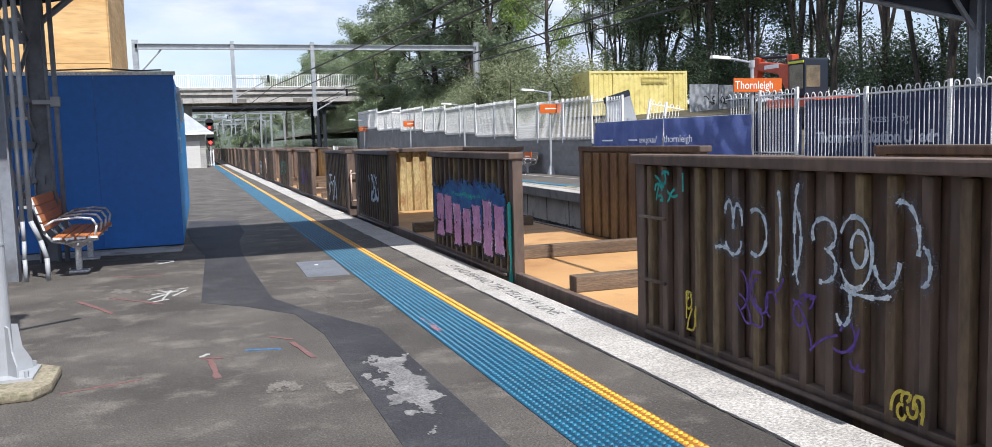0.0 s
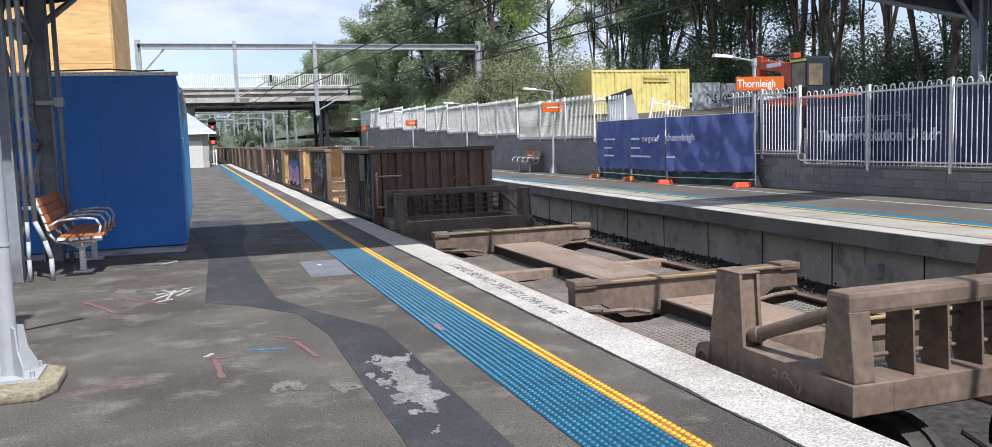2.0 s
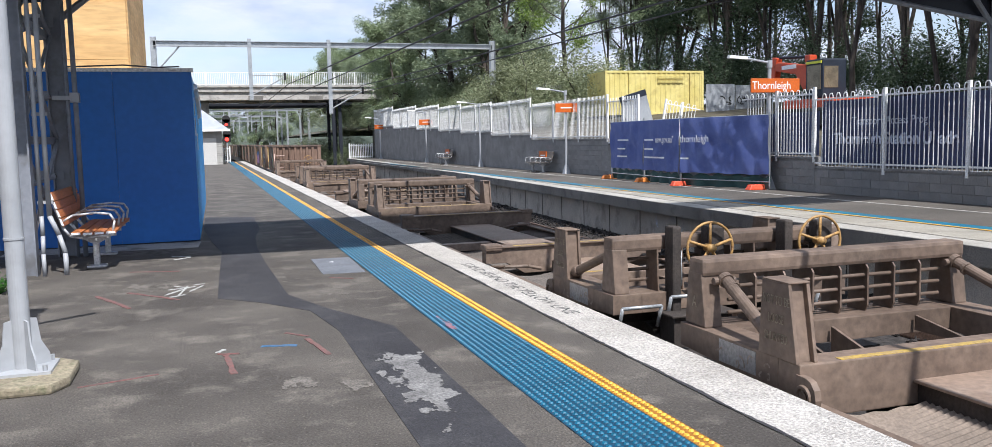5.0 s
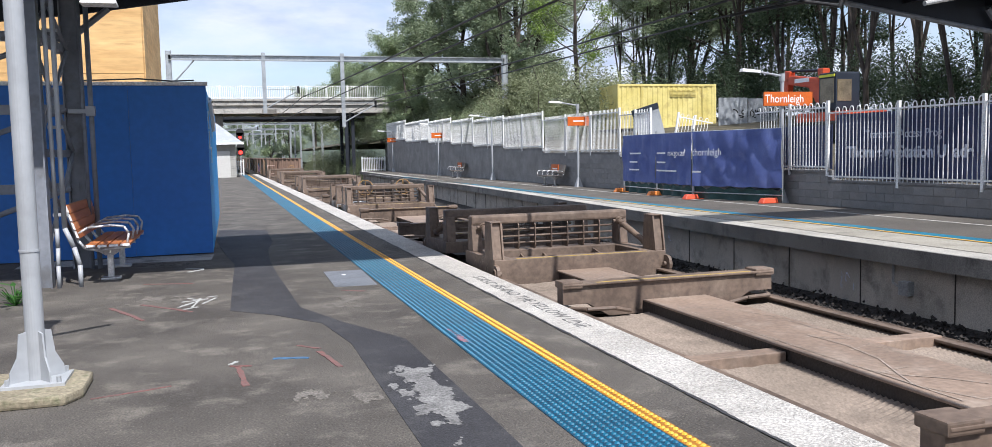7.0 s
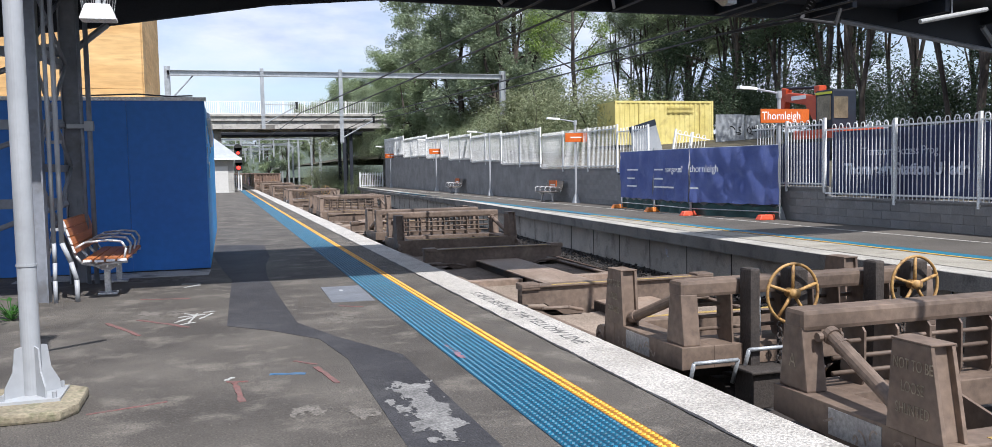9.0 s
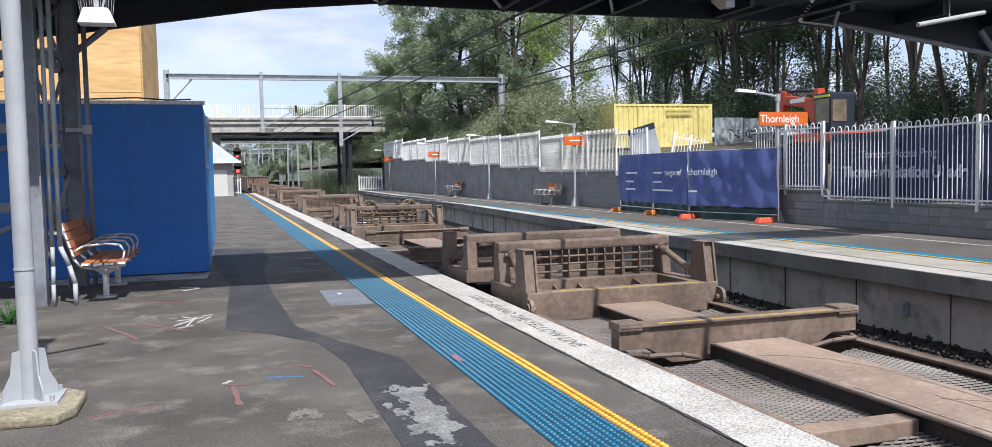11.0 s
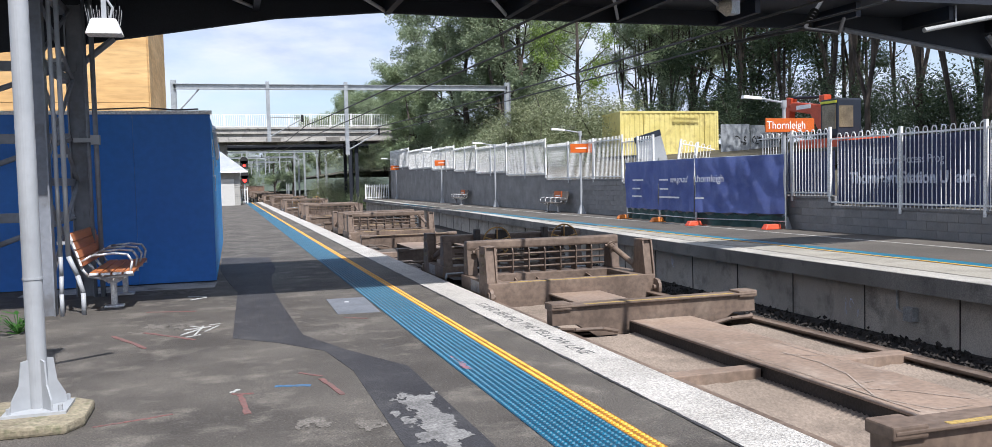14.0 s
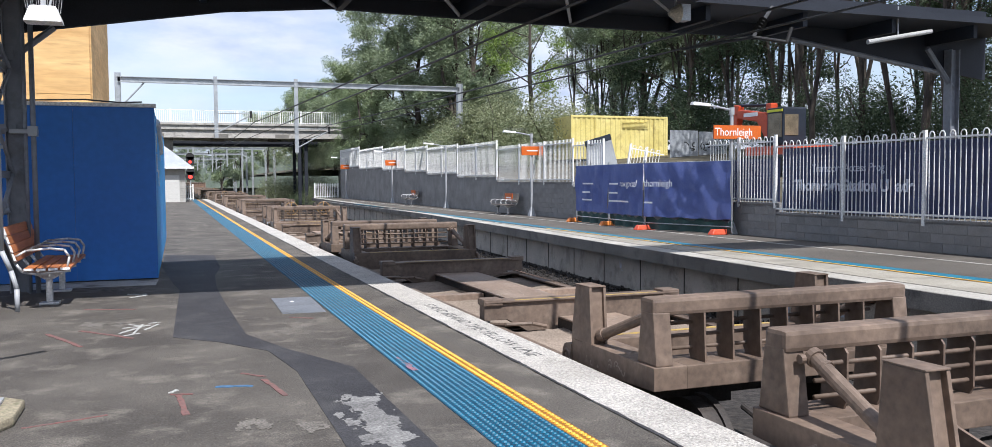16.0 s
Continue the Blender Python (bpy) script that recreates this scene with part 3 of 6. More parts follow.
for a, b in zip(rows, rows[1:]):
    for i in range(6):
        bm.faces.new((a[i], a[i + 1], b[i + 1], b[i]))
setting("bank", bm, SOIL, "dark soil bank with leaf litter under the trees", "ground")


def bank_z(x, y):
    base = float(np.interp(y, ys, zw))
    near = y < 33
    return base + float(np.interp(x, [15.3, 17.5, 21, 30, 60], [0, 0.5, 1.0, 1.5 if near else 1.6, 2.0]))


# unseen wall beside the viewer, added to keep sky light off the wagons
bm = B()
box(bm, -5.4, -5.0, -18, 5.6, -0.02, 5.2)
setting("wall_station", bm, surf("brown_brick", (0.16, 0.085, 0.055), (0.24, 0.13, 0.085), 3, 0.9, bump=0.4, fine=30), "unseen plain brown wall added to block sky light", "wall")


# ---- train ----
PITCH = 14.05
TIMES = [0, 2, 4, 6, 8, 10, 12, 14, 16]


def run(t):
    """How far along the track the first well wagon's crossbeam is at t seconds."""
    return -0.02526 * t * t + 10.62394 * t - 8.225


def diamond_mesh(x0, x1, y0, y1, z, sag):
    """Expanded metal: a net of short flat strands."""
    bm = B()
    px, py = 0.12, 0.06
    nx, ny = max(1, round((x1 - x0) / px)), max(1, round((y1 - y0) / py))
    dx, dy = (x1 - x0) / nx, (y1 - y0) / ny

    def pt(x, y):
        s = math.sin(math.pi * (x - x0) / (x1 - x0)) * (0.6 + 0.4 * math.sin(y * 3.1 + x * 2))
        return Vector((x, y, z - sag * s))
    w = 0.0042
    for i in range(nx):
        for j in range(ny):
            x, y = x0 + i * dx, y0 + j * dy
            for p, q in (((x, y + dy / 2), (x + dx / 2, y + dy)), ((x + dx / 2, y + dy), (x + dx, y + dy / 2)), ((x, y + dy / 2), (x + dx / 2, y)), ((x + dx / 2, y), (x + dx, y + dy / 2))):
                a, b = pt(*p), pt(*q)
                n = Vector((a.y - b.y, b.x - a.x, 0)).normalized() * w
                up = Vector((0, 0, 0.012))
                bm.faces.new([bm.verts.new(v) for v in (a - n, b - n, b + n + up, a + n + up)])
    return bm


def ridged(x0, x1, y0, y1, z):
    """A floor plate pressed in ridges along the wagon's width."""
    bm = B()
    n = max(2, int((y1 - y0) / 0.055))
    prev = None
    for i in range(2 * n + 1):
        y = y0 + (y1 - y0) * i / (2 * n)
        up = 0.014 if i % 2 else 0.0
        r = [bm.verts.new((x0 + (x1 - x0) * k / 8, y, z + (up if k % 2 else 0.014 - up) - 0.035 * math.sin(math.pi * k / 8) * (0.6 + 0.4 * math.sin(y * 2.7)))) for k in range(9)]
        if prev:
            for k in range(8):
                bm.faces.new((prev[k], prev[k + 1], r[k + 1], r[k]))
        prev = r
    box(bm, x0, x1, y0, y1, z - 0.075, z - 0.055)
    return bm


def end_gear(w, mirror, wheels, marks):
    """One end of a well wagon: deck frame, two posts, struts and barred bulkhead. mirror turns it for the other end."""
    M = Matrix.Translation((0, -5.16, 0)) @ Matrix.Diagonal((1, -1, 1, 1)) if mirror else Matrix.Identity(4)

    def add(name, bm, mat, label="", parent=None, **k):
        bmesh.ops.transform(bm, matrix=M, verts=bm.verts)
        return part(name, bm, mat, parent or w, label, **k)
    # deck frame with an open well
    bm = B()
    box(bm, -1.27, 1.27, 2.4, 2.62, -0.2, 0.15)
    add("head_beam", bm, WAGON, bevel=0.01)
    for sx in (-1, 1):
        bm = B()
        plate_x(bm, [(2.62, 0.15), (3.85, 0.15), (3.85, -0.03), (3.35, -0.05), (2.62, -0.22)], sx * 1.27, sx * 0.98)
        add("side_frame", bm, WAGON, bevel=0.006)
    bm = B()
    box(bm, -0.98, 0.98, 3.45, 3.85, -0.03, 0.149)
    add("end_beam", bm, WAGON, bevel=0.006)
    bm = B()
    box(bm, -0.98, 0.98, 2.62, 3.45, -0.2, -0.12)
    add("end_floor", bm, WAGON_DARK)
    bm = B()
    box(bm, -0.95, 1.0, 2.41, 2.47, 0.15, 0.1535)
    add("deck_mark", bm, CRANE_MARK, "faded yellow paint line")
    for sx in (-1, 1):
        bm = B()
        ring = ((1.28, 2.42, 2.51), (1.28, 2.82, 2.78), (1.255, 2.82, 2.78), (1.255, 2.79, 2.75), (1.145, 2.79, 2.75), (1.145, 2.82, 2.78), (1.12, 2.82, 2.78), (1.12, 2.42, 2.51), (1.145, 2.42, 2.51), (1.145, 2.46, 2.55), (1.255, 2.46, 2.55), (1.255, 2.42, 2.51))
        solid(bm, [(sx * x, a, 0.15) for x, a, c in ring], [(sx * x, c, 0.64) for x, a, c in ring])
        p = add("corner_post", bm, WAGON, bevel=0.004)
        bm = B()
        box(bm, min(sx * 1.282, sx * 1.118), max(sx * 1.282, sx * 1.118), 2.505, 2.785, 0.641, 0.652)
        add("post_cap", bm, WAGON, parent=p, bevel=0.004)
        if marks and sx < 0:
            for i, text in enumerate(("NOT TO BE", "LOOSE", "SHUNTED")):
                m = Matrix.Translation((-1.283, 2.63, 0.52 - i * 0.12)) @ TO_WEST if not mirror else Matrix.Translation((-1.283, -7.79, 0.52 - i * 0.12)) @ TO_WEST
                writing("stencil", text, 0.085, STENCIL, p, m, "faded stencilled letters", 0.62, 0.001)
        bm = B()
        lug = [(2.42, -0.17), (2.42, 0.09), (2.36, 0.09)] + [(2.33 - 0.1 * math.sin(radians(a)), -0.03 + 0.12 * math.cos(radians(a))) for a in range(0, 181, 30)] + [(2.36, -0.17)]
        plate_x(bm, lug, sx * 1.24, sx * 1.285)
        wheel_ring(bm, (sx * 1.288, 2.34, -0.03), (1, 0, 0), 0.06, 0.016, 18, 6)
        rod(bm, (sx * 1.2, 2.34, -0.03), (sx * 1.296, 2.34, -0.03), 0.034, seg=12)
        add("trunnion", bm, WAGON, "rounded cast lug with a pin")
        bm = B()
        rod(bm, (sx * 1.08, 3.5, 0.5), (sx * 1.18, 2.8, 0.22), 0.045, seg=14)
        rod(bm, (sx * 1.08, 3.54, 0.517), (sx * 1.08, 3.5, 0.5), 0.058, seg=14)
        rod(bm, (sx * 1.085, 3.42, 0.466), (sx * 1.085, 3.4, 0.457), 0.054, seg=14)
        rod(bm, (sx * 1.17, 2.87, 0.248), (sx * 1.18, 2.8, 0.22), 0.055, seg=14)
        rod(bm, (sx * 1.17, 3.54, 0.5), (sx * 0.99, 3.54, 0.5), 0.028, seg=10)
        add("strut", bm, WAGON)
    if marks:
        bm = B()
        box(bm, -1.2745, -1.27, 2.86, 3.3, -0.03, 0.13)
        add("data_panel", bm, surf("pale_grey_panel", (0.28, 0.27, 0.26), (0.36, 0.35, 0.33), 6, 0.6), "blank pale grey panel")
    bm = B()
    box(bm, -1.24, 1.24, 3.58, 3.78, 0.53, 0.665)
    add("top_beam", bm, WAGON, bevel=0.03)
    for sx in (-1, 1):
        bm = B()
        plate_x(bm, [(3.54, 0.15), (3.83, 0.15), (3.78, 0.56), (3.6, 0.56)], sx * 1.24, sx * 1.09)
        u = add("bulkhead_upright", bm, WAGON, bevel=0.012)
        if marks and sx < 0 and not mirror:
            writing("stencil", "A", 0.13, STENCIL, u, Matrix.Translation((-1.2425, 3.69, 0.33)) @ TO_WEST, "faded stencilled letter", 0.8, 0.001)
    for i in range(7):
        x = -0.78 + 0.26 * i
        bm = B()
        plate_x(bm, [(3.6, 0.14), (3.8, 0.14), (3.78, 0.535), (3.6, 0.535), (3.57, 0.5), (3.57, 0.2)], x - 0.008, x + 0.008)
        add("fin", bm, WAGON)
    for z in (0.24, 0.34, 0.44):
        bm = B()
        rod(bm, (-1.0, 3.61, z), (1.0, 3.61, z), 0.016, seg=8)
        add("bar", bm, WAGON, smooth=True)
    for x in (-0.55, -0.2, 0.6):
        bm = B()
        plate_x(bm, [(2.64, -0.12), (3.42, -0.12), (3.42, 0.1)] if x < 0.5 else [(2.7, 0.0), (3.42, 0.0), (3.42, 0.12)], x - 0.012, x + 0.012)
        add("gusset", bm, WAGON)
    if wheels:
        for x in (-0.36, 0.84):
            bm = B()
            wheel_ring(bm, (x, 4.0, 0.55), (0, 1, 0), 0.235, 0.013, 32, 8)
            for a in range(5):
                c, s = math.cos(a * 1.2566 + 0.3), math.sin(a * 1.2566 + 0.3)
                rod(bm, (x, 4.0, 0.55), (x + 0.23 * c, 4.0, 0.55 + 0.23 * s), 0.014, seg=6)
            rod(bm, (x, 3.94, 0.55), (x, 4.05, 0.55), 0.04, seg=12)
            add("handwheel", bm, YELLOW_WHEEL, "ochre spoked brake handwheel", smooth=True)
            bm = B()
            box(bm, x + 0.02, x + 0.2, 3.8, 3.93, 0.42, 0.74)
            rod(bm, (x, 3.8, 0.55), (x, 3.95, 0.55), 0.03)
            box(bm, x - 0.36, x - 0.27, 3.8, 3.96, -0.3, 0.76)
            add("brake_gearbox", bm, WAGON_DARK, bevel=0.02)
            bm = B()
            for k in range(16):
                wheel_ring(bm, (x - 0.1, 3.97, 0.3 - 0.045 * k), (1, 0, 0) if k % 2 else (0, 1, 0), 0.024, 0.008, 8, 5)
            add("chain", bm, WAGON_DARK)
        for x0, x1, z in ((-1.24, -0.85, 0.05), (-0.75, -0.3, 0.12), (0.85, 1.24, 0.05)):
            bm = B()
            path(bm, [(x0, 3.9, z - 0.2), (x0, 3.98, z), (x1, 3.98, z), (x1, 3.9, z - 0.2)], 0.017)
            add("grab_rail", bm, GALV, "worn steel grab rail", smooth=True)
        bm = B()
        path(bm, [(-0.62, 3.82, 0.2), (-0.62, 3.92, 0.22), (-0.62, 3.92, 0.52), (-0.62, 3.82, 0.54)], 0.016)
        add("grab_rail", bm, GALV, "worn steel grab rail", smooth=True)
        bm = B()
        box(bm, -0.8, -0.2, 3.86, 4.12, -0.32, -0.04)
        box(bm, -0.84, -0.16, 3.86, 4.16, -0.04, -0.015)
        add("step_box", bm, WAGON_DARK, bevel=0.01)
    bm = B()
    spray(bm, random.Random(8 + mirror), 3.2, 0.04, 1.0, 0.12, 8, 0.014)
    bmesh.ops.translate(bm, verts=bm.verts, vec=(-1.273, 0, 0))
    sc = add("scrawl", bm, CHALK, "faint chalky scrawl")
    tagged(sc, kind="stuff")


def bogie(w, y):
    for dy in (-0.9, 0.9):
        for sx in (-1, 1):
            bm = B()
            rod(bm, (sx * 0.66, y + dy, -0.62), (sx * 0.8, y + dy, -0.62), 0.43, seg=28)
            rod(bm, (sx * 0.6, y + dy, -0.62), (sx * 0.66, y + dy, -0.62), 0.455, seg=28)
            rod(bm, (sx * 0.8, y + dy, -0.62), (sx * 1.02, y + dy, -0.62), 0.12, seg=14)
            part("wheel", bm, WAGON_DARK, w, "greasy steel wheel")
    for sx in (-1, 1):
        bm = B()
        plate_x(bm, [(y - 1.15, -0.7), (y - 0.75, -0.7), (y - 0.35, -0.85), (y + 0.35, -0.85), (y + 0.75, -0.7), (y + 1.15, -0.7), (y + 1.1, -0.5), (y + 0.4, -0.4), (y - 0.4, -0.4), (y - 1.1, -0.5)], sx * 0.9, sx * 1.0)
        part("bogie_frame", bm, WAGON_DARK, w, bevel=0.02)
    bm = B()
    box(bm, -0.95, 0.95, y - 0.25, y + 0.25, -0.6, -0.32)
    part("bolster", bm, WAGON_DARK, w)


def well_wagon(plated, first, last):
    w = thing("well_wagon", (0, 0, 0), "empty brown container well wagon with barred bulkheads and " + ("dusty ridged" if plated else "sagging mesh") + " floor", "wagon", "wagons of the train")
    end_gear(w, False, False, first)
    end_gear(w, True, last, last)
    for sx in (-1, 1):
        bm = B()
        box(bm, min(sx * 1.27, sx * 1.2), max(sx * 1.27, sx * 1.2), -7.6, 2.42, -0.52, -0.1)
        box(bm, min(sx * 1.27, sx * 1.12), max(sx * 1.27, sx * 1.12), -7.6, 2.42, -0.125, -0.1)
        part("side_sill", bm, WAGON, w, bevel=0.006)
    for y0, y1 in ((0.16, 2.42), (-5.0, -0.16), (-7.6, -5.32)):
        bm = B()
        box(bm, -0.385, 0.385, y0, y1, -0.056, -0.036)
        part("spine_top", bm, WAGON_TOP, w, "dusty brown cover plate", bevel=0.006)
        bm = spray(B(), random.Random(int(y0 * 10) + 3), 0.0, (y0 + y1) / 2, 0.6, (y1 - y0) * 0.75, 7, 0.012)
        bmesh.ops.transform(bm, matrix=Matrix.Translation((0, 0, -0.0355)) @ Matrix(((0, 1, 0, 0), (0, 0, 1, 0), (-1, 0, 0, 0), (0, 0, 0, 1))), verts=bm.verts)
        tagged(part("scrawl", bm, CHALK, w, "faint chalky scratches"), kind="stuff")
        bm = B()
        box(bm, -0.35, 0.35, y0 - 0.1, y1 + 0.1, -0.55, -0.057)
        part("spine", bm, WAGON_DARK, w)
        if y1 - y0 > 3:
            spans = [(y0 + 0.1, (y0 + y1) / 2 - 0.09), ((y0 + y1) / 2 + 0.09, y1 - 0.1)]
        else:
            spans = [(y0 + 0.1, y1 - 0.1)]
        for a, b in spans:
            for sx in (-1, 1):
                x0, x1 = min(sx * 0.36, sx * 1.19), max(sx * 0.36, sx * 1.19)
                if plated:
                    part("floor_plate", ridged(x0, x1, a, b, -0.17), DUSTY_FLOOR, w, "dust-clogged ridged floor")
                else:
                    part("floor_mesh", diamond_mesh(x0, x1, a, b, -0.17, 0.07), MESH, w, "sagging expanded metal floor")
    for sx in (-1, 1):
        bm = B()
        box(bm, min(sx * 0.37, sx * 1.21), max(sx * 0.37, sx * 1.21), -2.67, -2.49, -0.2, -0.08)
        part("stub_beam", bm, WAGON_TOP, w, bevel=0.008)
    for y in (0.0, -5.16):
        bm = B()
        plate_y(bm, [(-1.285, 0.165), (-1.285, -0.05), (-1.0, -0.05), (-0.75, -0.2), (0.75, -0.2), (1.0, -0.05), (1.285, -0.05), (1.285, 0.165)], y - 0.085, y + 0.085)
        box(bm, -1.285, 1.285, y - 0.12, y + 0.12, 0.15, 0.172)
        c = part("crossbeam", bm, WAGON, w, bevel=0.006)
        for sx in (-1, 1):
            bm = B()
            box(bm, min(sx * 1.06, sx * 1.3), max(sx * 1.06, sx * 1.3), y - 0.115, y + 0.115, 0.12, 0.2)
            part("twist_lock_block", bm, WAGON, c, bevel=0.015)
            bm = B()
            path(bm, [(sx * 1.22, y - 0.1, -0.09), (sx * 1.1, y - 0.3, -0.07), (sx * 0.8, y - 0.34, -0.07), (sx * 0.6, y - 0.3, -0.12)], 0.022)
            part("edge_lip", bm, WAGON, c)
        bm = B()
        box(bm, -0.9, 1.0, y - 0.1, y - 0.05, 0.172, 0.1745)
        part("beam_mark", bm, CRANE_MARK, c, "faded yellow paint line")
    bm = B()
    box(bm, -0.3, 0.3, 3.85, 4.6, -0.5, -0.25)
    box(bm, -0.12, 0.12, 3.7, 5.0, -0.45, -0.3)
    path(bm, [(-0.5, 3.85, -0.2), (-0.55, 4.2, -0.38), (-0.5, 4.6, -0.3), (-0.5, 5.0, -0.2)], 0.025)
    part("coupling", bm, WAGON_DARK, w)
    bogie(w, 4.45)
    return w


plans = {}
WELLS = []
for k in range(12):
    key = (k in (3, 4, 5, 9, 10), k % 3 == 0, k % 3 == 2)
    if key in plans:
        w = copy_thing(plans[key], Matrix.Identity(4))
    else:
        w = plans[key] = well_wagon(*key)
    WELLS.append((w, -PITCH * k))


def ribbed(y0, y1, z0, z1, x, depth, out, mat_name="panel"):
    """A side panel pressed into trapezoid ribs; out is +1 or -1 along x."""
    bm = B()
    n = max(1, round((y1 - y0) / 0.31))
    d = (y1 - y0) / n
    prof = []
    for i in range(n):
        a = y0 + i * d
        prof += [(a, 0), (a + d * 0.45, 0), (a + d * 0.55, 1), (a + d * 0.9, 1)]
    prof.append((y1, 0))
    o = [(x + out * depth * k, y) for y, k in prof]
    slab(bm, o + [(px - out * 0.02, py) for px, py in o[::-1]], z0, z1)
    return bm


def tag_marks(g, x, marks):
    for mat, y, z, w, h, n, th, label in marks:
        bm = spray(B(), random.Random(int(1000 + y * 100)), y, z, w, h, n, th)
        bmesh.ops.translate(bm, verts=bm.verts, vec=(x, 0, 0))
        tagged(part("graffiti", bm, mat, g, label), kind="stuff")


def gondola(variant):
    """An open wagon with high ribbed sides in four lengths a side; its rear end at y = 0, and 22.6 m long."""
    g = thing("gondola_wagon", (0, 0, 0), "rusty brown open wagon with ribbed sides and tan floor", "wagon", "wagons of the train")
    bm = B()
    box(bm, -1.25, 1.25, 0.05, 22.55, -0.05, 0.06)
    part("floor_board", bm, PLYFLOOR, g, "tan stained floor")
    for sx in (-1, 1):
        bm = B()
        box(bm, min(sx * 1.262, sx * 1.18), max(sx * 1.262, sx * 1.18), 0.004, 22.596, -0.45, 0.075)
        part("side_sill", bm, GONDOLA, g, bevel=0.008)
        for i, (a, b) in enumerate(((0.0, 3.42), (6.36, 9.85), (12.75, 16.25), (19.15, 22.6))):
            p = part("side_panel", ribbed(a + 0.12, b - 0.12, -0.1, 1.36, sx * 1.19, 0.015, sx), GONDOLA, g)
            for y in (a, b - 0.13):
                bm = B()
                box(bm, min(sx * 1.27, sx * 1.15), max(sx * 1.27, sx * 1.15), y, y + 0.13, -0.2, 1.38)
                part("stanchion", bm, GONDOLA, p, bevel=0.01)
            bm = B()
            box(bm, min(sx * 1.32, sx * 1.14), max(sx * 1.32, sx * 1.14), a - 0.02, b + 0.02, 1.36, 1.44)
            part("top_rail", bm, GONDOLA, p, bevel=0.015)
            bm = B()
            rod(bm, (sx * 1.3, a + 0.2, 0.02), (sx * 1.3, b - 0.2, 0.02), 0.022, seg=8)
            for z in (0.45, 0.95):
                rod(bm, (sx * 1.3, b - 0.5, z), (sx * 1.3, b - 0.12, z), 0.015, seg=6)
            part("tie_bar", bm, GONDOLA, p, smooth=True)
            for k in range(14):
                y = a + 0.12 + (b - a - 0.24) / 14 * (k + 0.5)
                bm = B()
                box(bm, min(sx * 1.2, sx * 1.264), max(sx * 1.2, sx * 1.264), y, y + 0.072, -0.08, 1.35)
                part("rib", bm, GONDOLA_IN if k * 5 % 7 < 4 else GONDOLA, p, bevel=0.015)
            bm = B()
            for k in range(11):
                box(bm, min(sx * 1.13, sx * 1.165), max(sx * 1.13, sx * 1.165), a + 0.17 + k * 0.287, a + 0.36 + k * 0.287, 0.08, 1.34)
            tagged(part("inner_rib", bm, LICHEN_TAN if i == 3 else GONDOLA_IN, p, "lichen-stained tan inner ribs" if i == 3 else "brown rusted inner ribs", bevel=0.01), kind="stuff")
            bm = B()
            box(bm, min(sx * 1.166, sx * 1.17), max(sx * 1.166, sx * 1.17), a + 0.14, b - 0.14, 0.08, 1.35)
            part("lining", bm, RUSTY_IN if i == 3 else GONDOLA_IN, p, "rusted lining")
    for y, out in ((0.0, -1), (22.6, 1)):
        bm = ribbed(-1.24, 1.24, -0.05, 1.36, 0.0, 0.07, 1)
        bmesh.ops.transform(bm, matrix=Matrix.Translation((0, y, 0)) @ Matrix(((0, 1, 0, 0), (out, 0, 0, 0), (0, 0, 1, 0), (0, 0, 0, 1))), verts=bm.verts)
        e = part("end_panel", bm, LICHEN_TAN if out > 0 and not variant else GONDOLA if variant else END_BROWN, g, "lichen-stained ribbed end wall" if out > 0 and not variant else "brown ribbed end wall")
        for sx in (-1, 1):
            bm = B()
            box(bm, min(sx * 1.275, sx * 1.1), max(sx * 1.275, sx * 1.1), min(y, y + out * 0.09), max(y, y + out * 0.09), -0.25, 1.37)
            part("end_post", bm, GONDOLA if variant else END_BROWN, e, bevel=0.008)
        bm = B()
        box(bm, -1.33, 1.33, y - 0.1, y + 0.1, 1.36, 1.45)
        part("end_rail", bm, GONDOLA, e, bevel=0.015)
        bm = B()
        box(bm, -1.22, 1.22, y - 0.3, y + 0.3, -0.5, -0.06)
        part("headstock", bm, WAGON_DARK, e)
    bm = B()
    path(bm, [(-1.2, -0.16, 0.98), (-1.24, -0.2, 0.9), (-0.7, -0.2, 0.9)], 0.02)
    path(bm, [(-1.22, -0.2, 0.9), (-1.22, -0.2, 0.28), (-0.7, -0.2, 0.28)], 0.02)
    path(bm, [(-1.0, -0.16, 0.6), (-0.78, -0.16, 0.6)], 0.016)
    path(bm, [(-1.0, -0.3, -0.3), (-1.0, -0.45, -0.1), (-0.6, -0.45, -0.1), (-0.6, -0.3, -0.3)], 0.018)
    part("grab_rail", bm, surf("worn_pink_primer", (0.42, 0.28, 0.22), (0.55, 0.42, 0.36), 9, 0.6), g, "bent pale grab rails", smooth=True)
    bm = B()
    wheel_ring(bm, (0.55, -0.25, 0.66), (0, 1, 0), 0.22, 0.012, 32, 8)
    for a in range(4):
        rod(bm, (0.55, -0.25, 0.66), (0.55 + 0.22 * math.cos(a * 1.57 + 0.4), -0.25, 0.66 + 0.22 * math.sin(a * 1.57 + 0.4)), 0.013, seg=6)
    rod(bm, (0.55, -0.3, 0.66), (0.55, -0.05, 0.66), 0.03)
    part("handwheel", bm, YELLOW_WHEEL, g, "ochre spoked brake handwheel", smooth=True)
    bm = B()
    box(bm, -0.12, 0.12, -1.0, 0.2, -0.5, -0.3)
    part("coupling", bm, WAGON_DARK, g)
    for y, z, dx in ((5.2, 0.06, 0.02), (7.4, 0.06, 0.0), (11.4, 0.06, 0.0), (13.9, 0.06, -0.02), (18.0, 0.06, 0.0)):
        bm = B()
